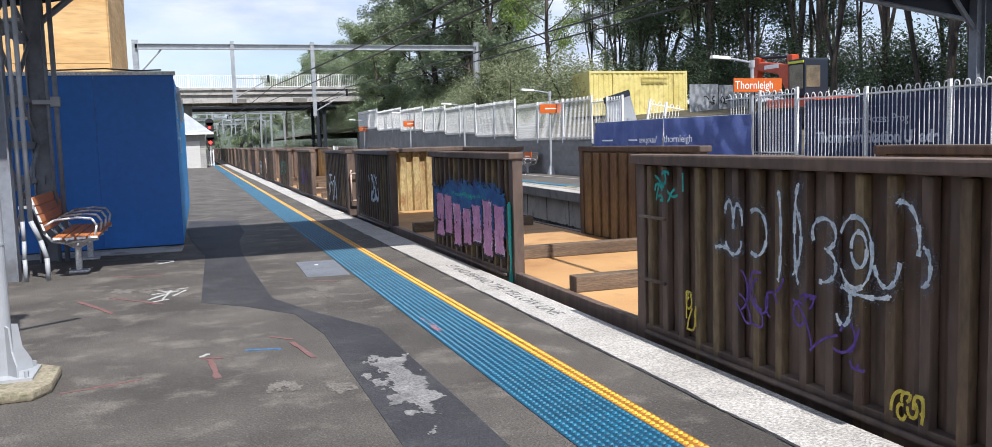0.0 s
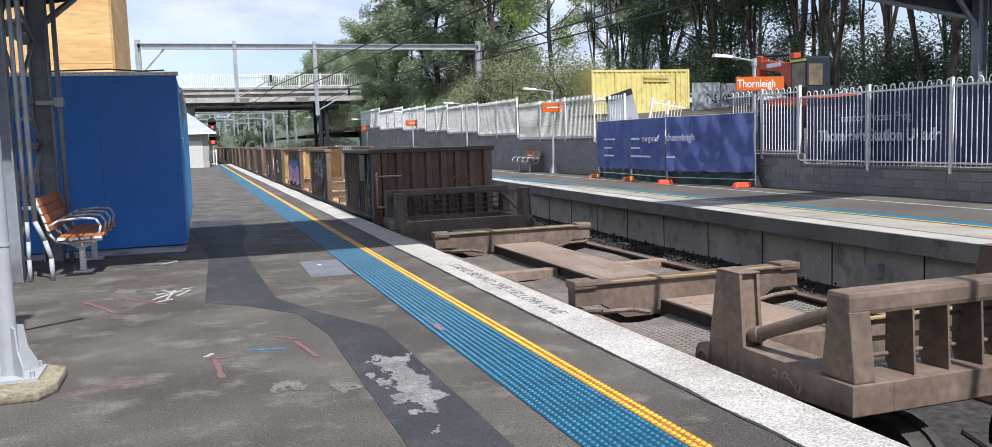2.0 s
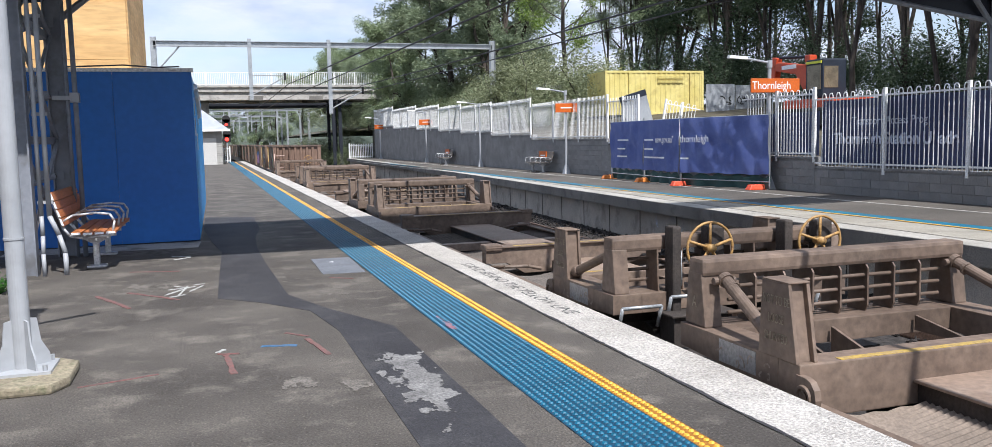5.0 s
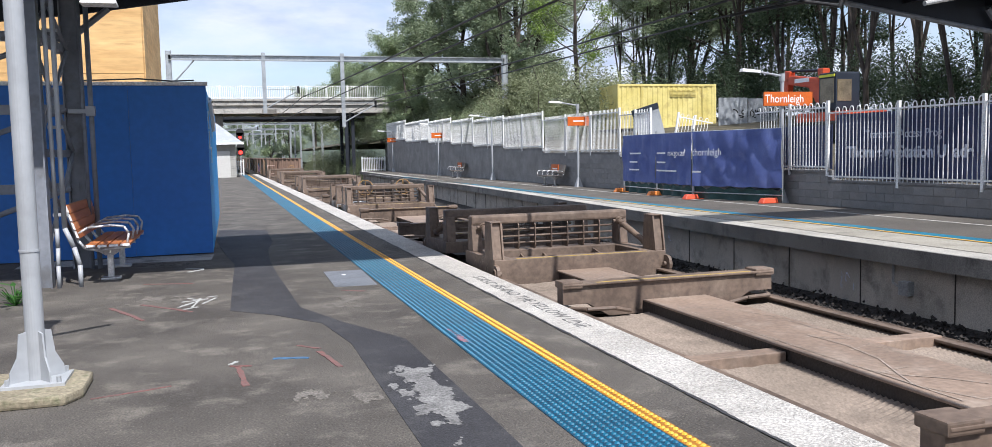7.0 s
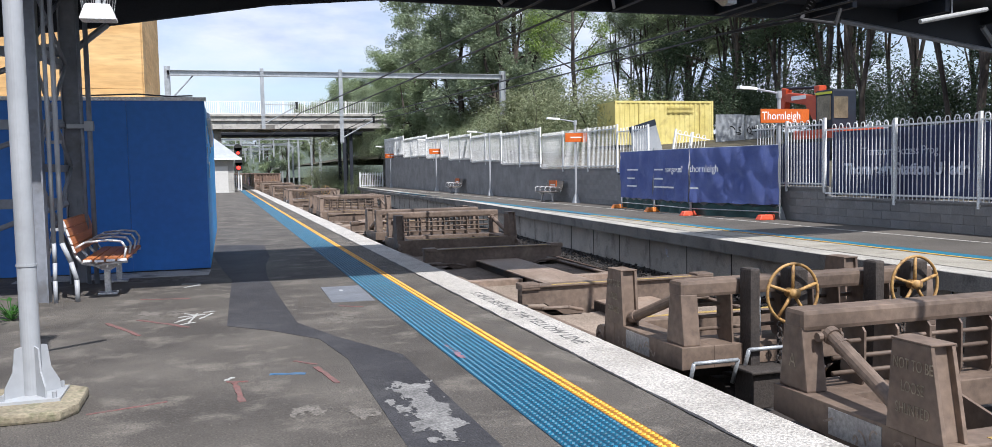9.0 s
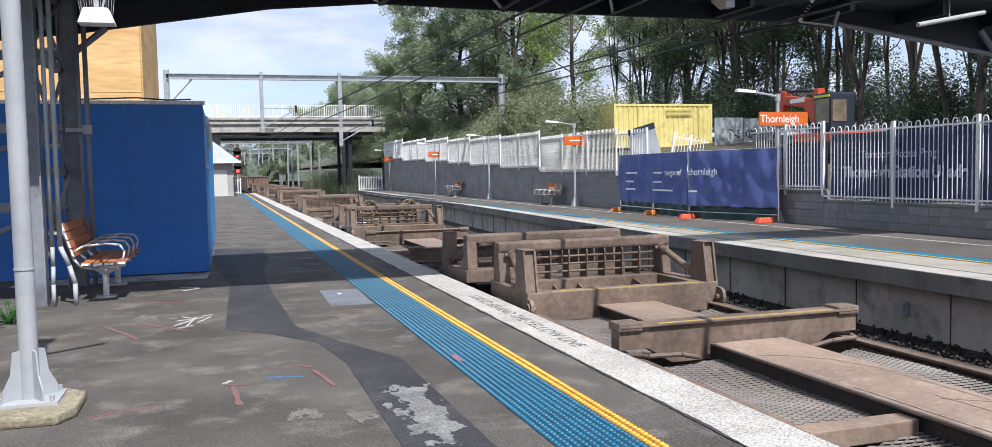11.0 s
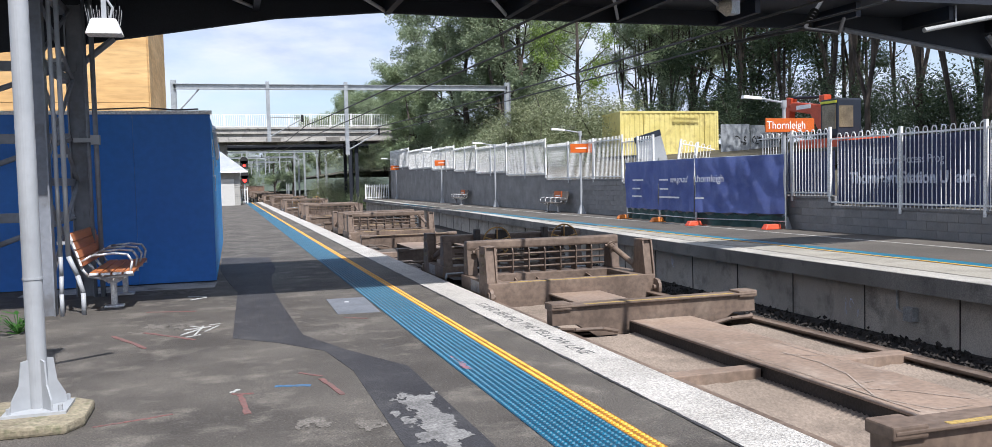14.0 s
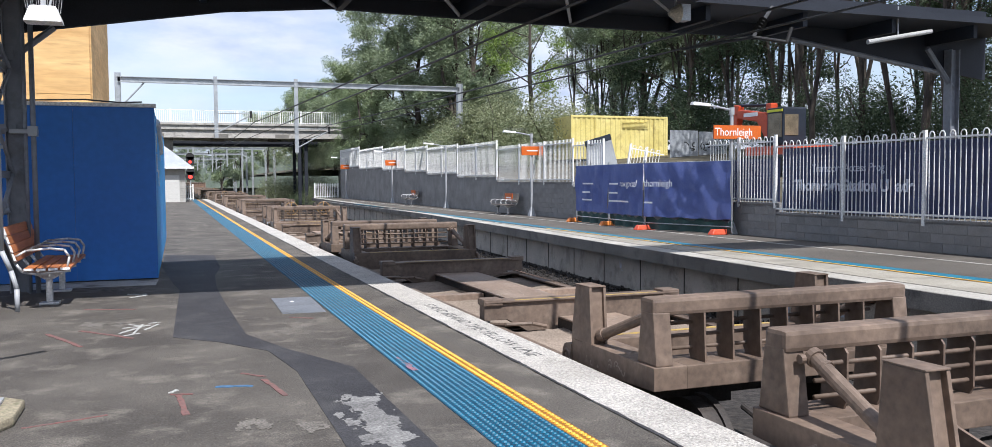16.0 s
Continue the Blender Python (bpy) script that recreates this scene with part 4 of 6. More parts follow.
        box(bm, -1.16, 1.0 + dx, y - 0.09, y + 0.09, z, z + 0.16)
        part("floor_timber", bm, DARK_BAULK, g, "dark weathered timber baulk", bevel=0.012)
    bm = B()
    box(bm, -0.9, 0.3, 9.6, 9.8, 0.06, 0.14)
    box(bm, -0.6, 0.5, 9.9, 10.1, 0.06, 0.1)
    part("loose_timber", bm, TIMBER, g, "loose pale timbers")
    bogie(g, 3.0)
    bogie(g, 19.6)
    return g


gon = gondola(0)
tag_marks(gon, -1.285, [
    (AQUA, 0.35, 0.75, 0.18, 0.95, 7, 0.035, "aqua spray tag"), (AQUA, 3.1, 0.25, 0.2, 0.55, 8, 0.03, "aqua spray tag"),
    (VIOLET_SPRAY, 1.6, 0.35, 0.25, 0.5, 8, 0.03, "violet spray scrawl"),
    (AQUA, 9.3, 1.2, 0.4, 0.22, 9, 0.022, "aqua spray tag"),
    (VIOLET_SPRAY, 8.2, 0.52, 0.5, 0.35, 9, 0.016, "violet spray scrawl"), (VIOLET_SPRAY, 7.55, 0.45, 0.6, 0.35, 9, 0.016, "violet spray scrawl"), (YELLOW_SPRAY, 9.0, 0.3, 0.12, 0.28, 9, 0.018, "yellow spray tag"), (YELLOW_SPRAY, 6.95, 0.14, 0.22, 0.2, 7, 0.02, "yellow spray tag"),
    (AQUA, 12.84, 0.4, 0.05, 0.9, 14, 0.05, "aqua edge spray"),
    (PALE_SPRAY, 20.6, 0.7, 1.0, 0.5, 14, 0.05, "pale spray tag")])


def sprayed(g, mat, x, inside, label, y0, y1, z0, z1, step=0.018):
    """Paint where inside(y, z) is positive, thinning out into single specks at its border."""
    rng = random.Random(len(label))
    bm = B()
    for i in range(int((y1 - y0) / step)):
        for j in range(int((z1 - z0) / step)):
            y, z = y0 + (i + 0.5) * step, z0 + (j + 0.5) * step
            if inside(y, z) > rng.uniform(0.0, 0.3):
                h = step * 0.52
                bm.faces.new([bm.verts.new((x, y + p * h, z + q * h)) for p, q in ((-1, -1), (1, -1), (1, 1), (-1, 1))])
    tagged(part("graffiti", bm, mat, g, label), kind="stuff")


def letters(y, z):
    """Seven swollen letter bodies side by side, with narrow gaps between and holes in them."""
    k = (16.0 - y) / 0.43
    c = k - math.floor(k) - 0.5
    n = math.floor(k)
    low, high = 0.22 + 0.07 * math.sin(n * 2.1), 0.78 + 0.08 * math.sin(n * 1.3 + 1)
    wob = 0.12 * noise.noise((y * 4, z * 6, 3.0))
    body = min(0.44 + wob - abs(c), (z - low) * 4, (high - z) * 4)
    hole = 0.07 - abs(c + 0.1 * math.sin(n)) - abs(z - 0.5 - 0.1 * math.sin(n * 3.0)) * 0.7
    return (body - max(0, hole) * 8) * 3 if 0 <= n < 7 else -1


def cloud_edge(y, z, top):
    return min(top + 0.12 * noise.noise((y * 2.2, 1.0, 0.0)) + 0.1 * math.cos((y - 14.3) * 1.1) - z, z - 0.42 - 0.1 * noise.noise((y * 3.0, 5.0, 0.0)), (y - 12.95) * 1.5, (16.15 - y) * 1.5) * 2.5


sprayed(gon, BLUE_SPRAY, -1.284, lambda y, z: cloud_edge(y, z, 1.02), "deep blue sprayed cloud", 12.9, 16.2, 0.1, 1.34)
sprayed(gon, AQUA, -1.2852, lambda y, z: 0.3 - abs(z - 0.83 - 0.08 * noise.noise((y * 2.2, 1.0, 0.0)) - 0.05 * math.cos((y - 14.3) * 1.1)) * 6 - 0.25 * abs(y - 14.5), "teal sprayed fringe", 12.95, 16.1, 0.5, 1.2)
sprayed(gon, RUBBER, -1.2862, lambda y, z: letters(y - 0.03, z + 0.03) + 0.12, "black letter shadows", 12.95, 16.1, 0.08, 1.0)
sprayed(gon, PINK_SPRAY, -1.2874, letters, "pink block lettering shapes", 12.95, 16.1, 0.1, 1.0)
sprayed(gon, PALE_SPRAY, -1.2886, lambda y, z: 0.3 - abs(letters(y, z) - 0.35) * 2.4 if noise.noise((y * 5, z * 5, 7.0)) > 0.22 else -1, "pale outlines", 12.95, 16.1, 0.1, 0.9, 0.012)
# the long pale scrawl: bowed strokes, each with its soft overspray (centre, radii, from and to angle)
BOWS = [(8.52, 1.0, 0.05, 0.14, 20, 200), (8.42, 1.0, 0.05, 0.12, -20, 190), (8.47, 0.88, 0.09, 0.1, 180, 350), (8.22, 0.95, 0.11, 0.15, 60, 300), (8.0, 0.95, 0.03, 0.28, 90, 270),
        (7.9, 0.95, 0.12, 0.24, 120, 250), (7.8, 0.98, 0.04, 0.3, -90, 90), (7.58, 1.0, 0.1, 0.09, -30, 250), (7.6, 0.82, 0.12, 0.1, 100, 280), (7.33, 0.92, 0.13, 0.2, 30, 330),
        (7.3, 0.94, 0.06, 0.1, 0, 350), (7.1, 0.98, 0.1, 0.22, 200, 330), (7.0, 1.02, 0.12, 0.2, 70, 200), (6.86, 0.9, 0.05, 0.1, 90, 280), (7.42, 0.62, 0.06, 0.12, 100, 330), (8.6, 0.8, 0.09, 0.02, 20, 160), (7.25, 0.74, 0.2, 0.05, 200, 340)]
rng = random.Random(12)
haze, core = B(), B()
for k, (cy, cz, ry, rz, a0, a1) in enumerate(BOWS):
    pts = [(cy + ry * math.cos(radians(a0 + (a1 - a0) * i / 14)), cz + rz * math.sin(radians(a0 + (a1 - a0) * i / 14))) for i in range(15)]
    for i, ((y0, z0), (y1, z1)) in enumerate(zip(pts, pts[1:])):
        n = Vector((z0 - z1, y1 - y0)).normalized() * 0.022 * (0.3 + 0.14 * ((i * 3 + k) % 4))
        core.faces.new([core.verts.new((-1.286 - k * 0.00004 - i * 0.000003, p, q)) for p, q in ((y0 + n.x, z0 + n.y), (y1 + n.x, z1 + n.y), (y1 - n.x, z1 - n.y), (y0 - n.x, z0 - n.y))])
        for _ in range(26):
            f, r = rng.random(), rng.uniform(0.0015, 0.005)
            p, q = y0 + (y1 - y0) * f + rng.gauss(0, 0.026), z0 + (z1 - z0) * f + rng.gauss(0, 0.026)
            haze.faces.new([haze.verts.new((-1.283, p + u * r, q + v * r)) for u, v in ((-1, 0), (0, -1), (1, 0), (0, 1))])
tagged(part("graffiti", haze, HAZE_SPRAY, gon, "grey-blue overspray specks"), kind="stuff")
tagged(part("graffiti", core, PALE_SPRAY, gon, "pale sprayed strokes"), kind="stuff")
bm = B()
box(bm, -1.31, -1.27, 0.62, 1.2, 0.78, 1.33)
part("steel_patch", bm, WAGON, gon, "brown plate over the ribs", bevel=0.01)
GONDOLAS = [(gon, 4.77)]
plain = gondola(1)
tag_marks(plain, -1.285, [(PALE_SPRAY, 2.2, 0.5, 1.2, 0.6, 14, 0.05, "pale spray tag"), (VIOLET_SPRAY, 8.0, 0.6, 1.6, 0.5, 16, 0.05, "violet spray tag"), (AQUA, 14.6, 0.7, 1.6, 0.5, 14, 0.05, "aqua spray tag")])
for k in range(1, 7):
    GONDOLAS.append((plain if k == 1 else copy_thing(plain, Matrix.Identity(4)), 4.77 + 23.8 * k))


def motions():
    for ob, off in WELLS + GONDOLAS:
        walk(ob, [(t, pose(CX, run(t) + off, 0)) for t in TIMES])


# ---- footbridge overhead and its trestle ----
def footbridge():
    b = thing("footbridge", (0, 0, 0), "dark steel station footbridge on lattice trestles over the tracks", "footbridge")
    # Unseen deck, narrowed beyond x 8.6 to trim its shadow on the far platform
    for xa, xb, ya in ((-6, 8.6, 10.4), (8.61, 17, 13.2)):
        bm = B()
        box(bm, xa, xb, ya, 14.7, 4.62, 4.75)
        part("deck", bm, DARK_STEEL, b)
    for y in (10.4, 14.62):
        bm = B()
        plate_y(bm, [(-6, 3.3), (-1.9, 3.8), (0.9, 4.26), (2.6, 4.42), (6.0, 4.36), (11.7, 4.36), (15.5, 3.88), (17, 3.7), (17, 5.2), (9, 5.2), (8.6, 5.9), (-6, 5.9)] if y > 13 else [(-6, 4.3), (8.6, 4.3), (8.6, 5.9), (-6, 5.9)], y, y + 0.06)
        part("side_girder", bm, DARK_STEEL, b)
        bm = B()
        if y > 13:
            path(bm, [(-6.0, y + 0.03, 3.31), (-1.9, y + 0.03, 3.81), (0.9, y + 0.03, 4.27), (2.6, y + 0.03, 4.42), (6.0, y + 0.03, 4.37), (11.7, y + 0.03, 4.37), (15.5, y + 0.03, 3.89)], 0.03, 6)
        else:
            path(bm, [(0.9, y + 0.03, 4.29), (8.6, y + 0.03, 4.29)], 0.05, 6)
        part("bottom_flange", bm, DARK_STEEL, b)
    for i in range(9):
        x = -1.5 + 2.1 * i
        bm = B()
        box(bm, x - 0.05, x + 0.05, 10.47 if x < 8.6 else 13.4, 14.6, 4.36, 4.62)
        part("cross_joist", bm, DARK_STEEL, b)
        if i < 4:
            bm = B()
            rod(bm, (x, 10.5, 4.4), (x + 2.1, 14.6, 4.4), 0.03, seg=6)
            part("bracing", bm, STEEL, b, "grey bracing rod")
    for x, y, lo in ((-2.2, 12.25, 0.0), (-2.02, 14.3, 0.0), (15.9, 14.5, 1.2), (15.9, 12.2, 1.2)):
        bm = B()
        slab(bm, [(x - 0.12, y - 0.1), (x - 0.1, y - 0.1), (x - 0.1, y - 0.012), (x + 0.1, y - 0.012), (x + 0.1, y - 0.1), (x + 0.12, y - 0.1), (x + 0.12, y + 0.1), (x + 0.1, y + 0.1), (x + 0.1, y + 0.012), (x - 0.1, y + 0.012), (x - 0.1, y + 0.1), (x - 0.12, y + 0.1)], lo, 4.3)
        part("column", bm, TRESTLE, b, "navy-grey riveted steel column, its paint darkened for shade")
    for z0, z1 in ((0.25, 1.7), (1.75, 3.2), (3.2, 4.2)):
        bm = B()
        rod(bm, (-2.2, 12.35, z0), (-2.05, 14.2, z1), 0.03, seg=6)
        rod(bm, (-2.2, 12.35, z1), (-2.05, 14.2, z0), 0.03, seg=6)
        box(bm, -2.2, -2.08, 12.3, 14.3, z1 - 0.05, z1 + 0.05)
        part("lattice_bar", bm, TRESTLE, b)
    for z in (1.2, 2.35, 3.4):
        bm = B()
        box(bm, -4.6, -2.0, 14.26, 14.36, z - 0.07, z + 0.07)
        rod(bm, (-4.5, 14.2, z - 0.9), (-2.1, 14.2, z), 0.04, seg=6)
        part("cross_strut", bm, TRESTLE, b)
    bm = B()
    box(bm, -2.06, -1.7, 14.05, 14.15, 2.28, 2.34)
    box(bm, -1.82, -1.7, 13.98, 14.12, 2.24, 2.38)
    part("bracket", bm, STEEL, b)
    bm = B()
    rod(bm, (-2.1, 14.3, 3.3), (-1.5, 14.5, 3.85), 0.05, seg=6)
    part("knee_brace", bm, TRESTLE, b)
    bm = B()
    rod(bm, (15.7, 14.55, 3.8), (11.7, 14.55, 4.33), 0.05, seg=6)
    rod(bm, (15.9, 14.5, 3.5), (15.2, 14.5, 4.3), 0.06, seg=6)
    rod(bm, (15.9, 14.5, 2.5), (17.0, 14.5, 1.9), 0.06, seg=6)
    part("knee_brace", bm, TRESTLE, b)
    return b


footbridge()


def canopy_pole():
    p = thing("canopy_pole", (-1.28, 6.72, 0), "silver painted round steel pole with finned foot on a concrete plinth", "pole")
    bm = B()
    slab(bm, [(-0.45, -0.48), (0.24, -0.48), (0.33, -0.3), (0.33, 0.18), (0.14, 0.36), (-0.45, 0.36)], 0.0, 0.07)
    part("plinth", bm, PLINTH, p, "mossy chamfered concrete plinth", bevel=0.02)
    bm = B()
    box(bm, -0.2, 0.2, -0.2, 0.2, 0.07, 0.09)
    part("base_plate", bm, STEEL, p)
    bm = B()
    rod(bm, (0, 0, 0.09), (0, 0, 4.3), 0.062, seg=24)
    rod(bm, (0, 0, 0.98), (0, 0, 0.995), 0.067, seg=24)
    part("shaft", bm, STEEL, p, smooth=False)
    for a in range(4):
        bm = B()
        plate_y(bm, [(0.06, 0.09), (0.19, 0.09), (0.185, 0.16), (0.13, 0.26), (0.11, 0.42), (0.06, 0.43)], -0.006, 0.006)
        part("fin", bm, STEEL, p, at=pose(0, 0, 0, 0, 0, 35 + 90 * a))
        bm = B()
        rod(bm, (0.16, 0.16, 0.09), (0.16, 0.16, 0.13), 0.016, seg=6)
        part("bolt", bm, STEEL, p, at=pose(0, 0, 0, 0, 0, 90 * a))
    bm = B()
    rod(bm, (0.02, 0, 3.2), (0.55, 0, 3.75), 0.04, seg=6)
    part("brace", bm, STEEL, p)
    bm = B()
    box(bm, -0.12, 0.12, -0.12, 0.12, 4.3, 4.34)
    part("cap_plate", bm, STEEL, p)


canopy_pole()


def conduits():
    c = thing("conduit", (-2.0, 12.2, 0), "pair of pale grey conduits bent at the foot of the column", "pipe")
    for dx, r, bend in ((0.0, 0.026, 0.0), (0.09, 0.03, 0.16)):
        bm = B()
        path(bm, [(dx + bend, -0.05, 0.0), (dx + bend, -0.05, 0.28), (dx + bend * 0.6, 0, 0.5), (dx, 0, 0.75), (dx, 0, 4.3)], r, 10)
        part("pipe", bm, STEEL, c, smooth=True)
    for z in (0.9, 2.0, 3.2):
        bm = B()
        box(bm, -0.04, 0.14, 0.03, 0.05, z, z + 0.04)
        part("clip", bm, STEEL, c)
    d = thing("conduit", (-1.76, 14.1, 0), "tall dull navy-grey conduits beside the lattice column", "pipe")
    for dx, r in ((0.0, 0.035), (-0.1, 0.025)):
        bm = B()
        rod(bm, (dx, 0, 0), (dx, 0, 4.4), r, seg=10)
        part("pipe", bm, TRESTLE, d, smooth=True)


conduits()


def floodlight():
    f = thing("floodlight", Matrix.Translation((-1.16, 10.43, 3.4)) @ Matrix.Scale(1.25, 4), "white floodlight with bird spikes under the footbridge", "lamp")
    bm = B()
    solid(bm, [(-0.15, -0.11, -0.12), (0.15, -0.11, -0.12), (0.15, 0.11, -0.12), (-0.15, 0.11, -0.12)], [(-0.1, -0.08, 0.02), (0.1, -0.08, 0.02), (0.1, 0.08, 0.02), (-0.1, 0.08, 0.02)])
    part("housing", bm, WHITE_PAINT, f, bevel=0.02)
    bm = B()
    box(bm, -0.02, 0.02, -0.02, 0.02, 0.02, 0.75)
    path(bm, [(0.02, 0, 0.2), (0.07, 0, 0.12), (0.04, 0, 0.0)], 0.01)
    part("stem", bm, STEEL, f)
    bm = B()
    for i in range(7):
        for y in (-0.09, 0.09):
            rod(bm, (-0.12 + 0.04 * i, y * 0.8, -0.02), (-0.14 + 0.046 * i, y, 0.12), 0.0025, seg=4)
    part("bird_spikes", bm, STEEL, f)


floodlight()


def horn_speaker():
    s = thing("horn_speaker", (7.78, 12.5, 4.15), "cream horn loudspeaker bracketed under the footbridge", "loudspeaker")
    bm = B()
    rod(bm, (-0.12, 0, 0.1), (0.05, 0, 0.1), 0.05, 0.15, 20)
    part("horn", bm, surf("cream_plastic", (0.5, 0.47, 0.4), (0.58, 0.55, 0.47), 4, 0.5), s)
    bm = B()
    box(bm, 0.05, 0.22, -0.1, 0.1, -0.02, 0.24)
    part("bracket", bm, GALV, s)
    bm = B()
    rod(bm, (-0.12, 0, 0.12), (-0.7, 0, 0.5), 0.025, seg=8)
    rod(bm, (0.0, 0, 0.2), (0.0, 0, 0.62), 0.02, seg=8)
    part("arm", bm, STEEL, s)


horn_speaker()
tl = thing("strip_light", (13.27, 13.3, 4.26), "pale tube light under the footbridge", "lamp")
bm = B()
rod(bm, (-0.8, 0, -0.13), (0.8, 0.04, 0.16), 0.045, seg=10)
part("tube", bm, TUBE, tl)
bm = B()
rod(bm, (0, 0.07, 0.06), (0, 0.07, 0.6), 0.015, seg=6)
part("hanger", bm, STEEL, tl)


# ---- bench ----
def bench(at, label, slat_mat, sign=False):
    b = thing("bench", at, label, "bench", "platform benches")
    # seat faces +x, its length runs along y
    for y in (0.3, 1.6):
        bm = B()
        box(bm, -0.11, 0.11, y - 0.09, y + 0.09, 0.0, 0.03)
        box(bm, -0.035, 0.035, y - 0.045, y + 0.045, 0.03, 0.36)
        solid(bm, [(-0.05, y - 0.06, 0.3), (0.05, y - 0.06, 0.3), (0.05, y + 0.06, 0.3), (-0.05, y + 0.06, 0.3)], [(-0.22, y - 0.04, 0.41), (0.24, y - 0.04, 0.41), (0.24, y + 0.04, 0.41), (-0.22, y + 0.04, 0.41)])
        part("leg", bm, SILVER, b, bevel=0.01)
    for y in (0.0, 0.63, 1.26, 1.9):
        bm = B()
        pts = [(0.26, y, 0.42), (-0.1, y, 0.39), (-0.24, y, 0.42), (-0.31, y, 0.52), (-0.42, y, 0.9)]
        path(bm, pts, 0.018, 8)
        part("frame", bm, SILVER, b, smooth=True)
        bm = B()
        path(bm, [(-0.33, y, 0.58), (-0.2, y, 0.66), (0.05, y, 0.68), (0.2, y, 0.66), (0.25, y, 0.58), (0.22, y, 0.43)], 0.014, 8)
        part("armrest", bm, SILVER, b, "curved silver armrest", smooth=True)
    for i in range(4):
        bm = B()
        x = -0.17 + 0.125 * i
        box(bm, x - 0.055, x + 0.055, -0.04, 1.94, 0.425 + 0.004 * abs(i - 1.5), 0.455 + 0.004 * abs(i - 1.5))
        part("seat_slat", bm, slat_mat, b, bevel=0.005)
    for i in range(4):
        bm = B()
        z = 0.55 + 0.1 * i
        x = -0.315 - 0.029 * i
        solid(bm, [(x, -0.04, z), (x + 0.03, -0.04, z - 0.008), (x + 0.03, 1.94, z - 0.008), (x, 1.94, z)], [(x - 0.026, -0.04, z + 0.088), (x + 0.004, -0.04, z + 0.08), (x + 0.004, 1.94, z + 0.08), (x - 0.026, 1.94, z + 0.088)])
        part("back_slat", bm, slat_mat, b, bevel=0.004)
    for i in range(4):
        bm = B()
        x = -0.17 + 0.125 * i
        box(bm, x - 0.05, x + 0.05, -0.052, -0.041, 0.427 + 0.004 * abs(i - 1.5), 0.453 + 0.004 * abs(i - 1.5))
        part("slat_cap", bm, PAPER, b, "pale slat end")
        bm = B()
        z, x = 0.55 + 0.1 * i, -0.315 - 0.029 * i
        solid(bm, [(x + 0.002, -0.052, z + 0.004), (x + 0.028, -0.052, z - 0.002), (x + 0.028, -0.041, z - 0.002), (x + 0.002, -0.041, z + 0.004)], [(x - 0.022, -0.052, z + 0.084), (x + 0.002, -0.052, z + 0.078), (x + 0.002, -0.041, z + 0.078), (x - 0.022, -0.041, z + 0.084)])
        part("slat_cap", bm, PAPER, b, "pale slat end")
    return b


bench(pose(-1.46, 12.43, 0) @ Matrix.Scale(1.1, 4), "orange-brown slatted bench with silver armrests on a pedestal frame", SLAT)
FAR_SLAT = surf("grey_timber_slat", (0.12, 0.1, 0.085), (0.17, 0.145, 0.12), 3, 0.7, bump=0.1)
for y in (38.6, 55.5):
    fb = bench(pose(14.35, y, 0, 0, 0, 180), "weathered grey bench with an orange name plate against the block wall", FAR_SLAT)
    bm = B()
    box(bm, -0.35, -0.318, 0.35, 1.25, 0.55, 0.95)
    np_ = part("name_plate", bm, ORANGE, fb, "orange name plate")
    bm = B()
    box(bm, -0.318, -0.312, 0.5, 1.1, 0.72, 0.78)
    part("name_bar", bm, LETTER, np_, "white letters too small to read")


# ---- blue hoarding and plywood tower ----
def hoarding():
    h = thing("hoarding", (0, 0, 0), "deep blue painted plywood site hoarding with a white capping", "hoarding")
    for i in range(5):
        x1 = -0.17 - 1.2 * i
        bm = B()
        box(bm, x1 - 1.197, x1, 15.36, 15.39, 0.02, 2.78)
        part("front_panel", bm, HOARDING, h, bevel=0.002)
    # Side panels wear the sun-brightened blue
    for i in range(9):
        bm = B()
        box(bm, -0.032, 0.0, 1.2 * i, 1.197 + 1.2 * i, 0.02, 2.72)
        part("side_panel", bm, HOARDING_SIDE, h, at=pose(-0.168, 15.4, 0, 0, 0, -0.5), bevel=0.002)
    bm = B()
    box(bm, -6.2, -0.14, 15.31, 15.42, 2.78, 2.84)
    part("capping", bm, WHITE_PAINT, h, bevel=0.005)
    bm = B()
    box(bm, -6.2, -0.19, 15.43, 26, 2.6, 2.7)
    part("roof_sheet", bm, STEEL, h)
    for y, z in ((16.0, 2.1), (16.1, 1.75), (17.4, 1.5), (19.0, 2.0)):
        bm = B()
        box(bm, -0.168 + 0.0087 * (y - 15.4), -0.154 + 0.0087 * (y - 15.4), y, y + 0.22, z, z + 0.3)
        part("notice", bm, PAPER, h, "white paper notice")
    bm = B()
    rod(bm, (-0.15, 16.6, 2.62), (-0.12, 19, 2.3), 0.06, seg=8)
    rod(bm, (-0.12, 19, 2.3), (-0.12, 20, 2.2), 0.05, seg=8)
    part("plastic_wrap", bm, WHITE_PAINT, h, "crumpled white plastic at the top edge")
    bm = B()
    path(bm, [(-2.3, 15.5, 2.86), (-1.2, 15.5, 2.9), (-0.7, 15.45, 2.86), (-0.35, 15.4, 2.87)], 0.012)
    part("cable", bm, WIRE, h)


hoarding()


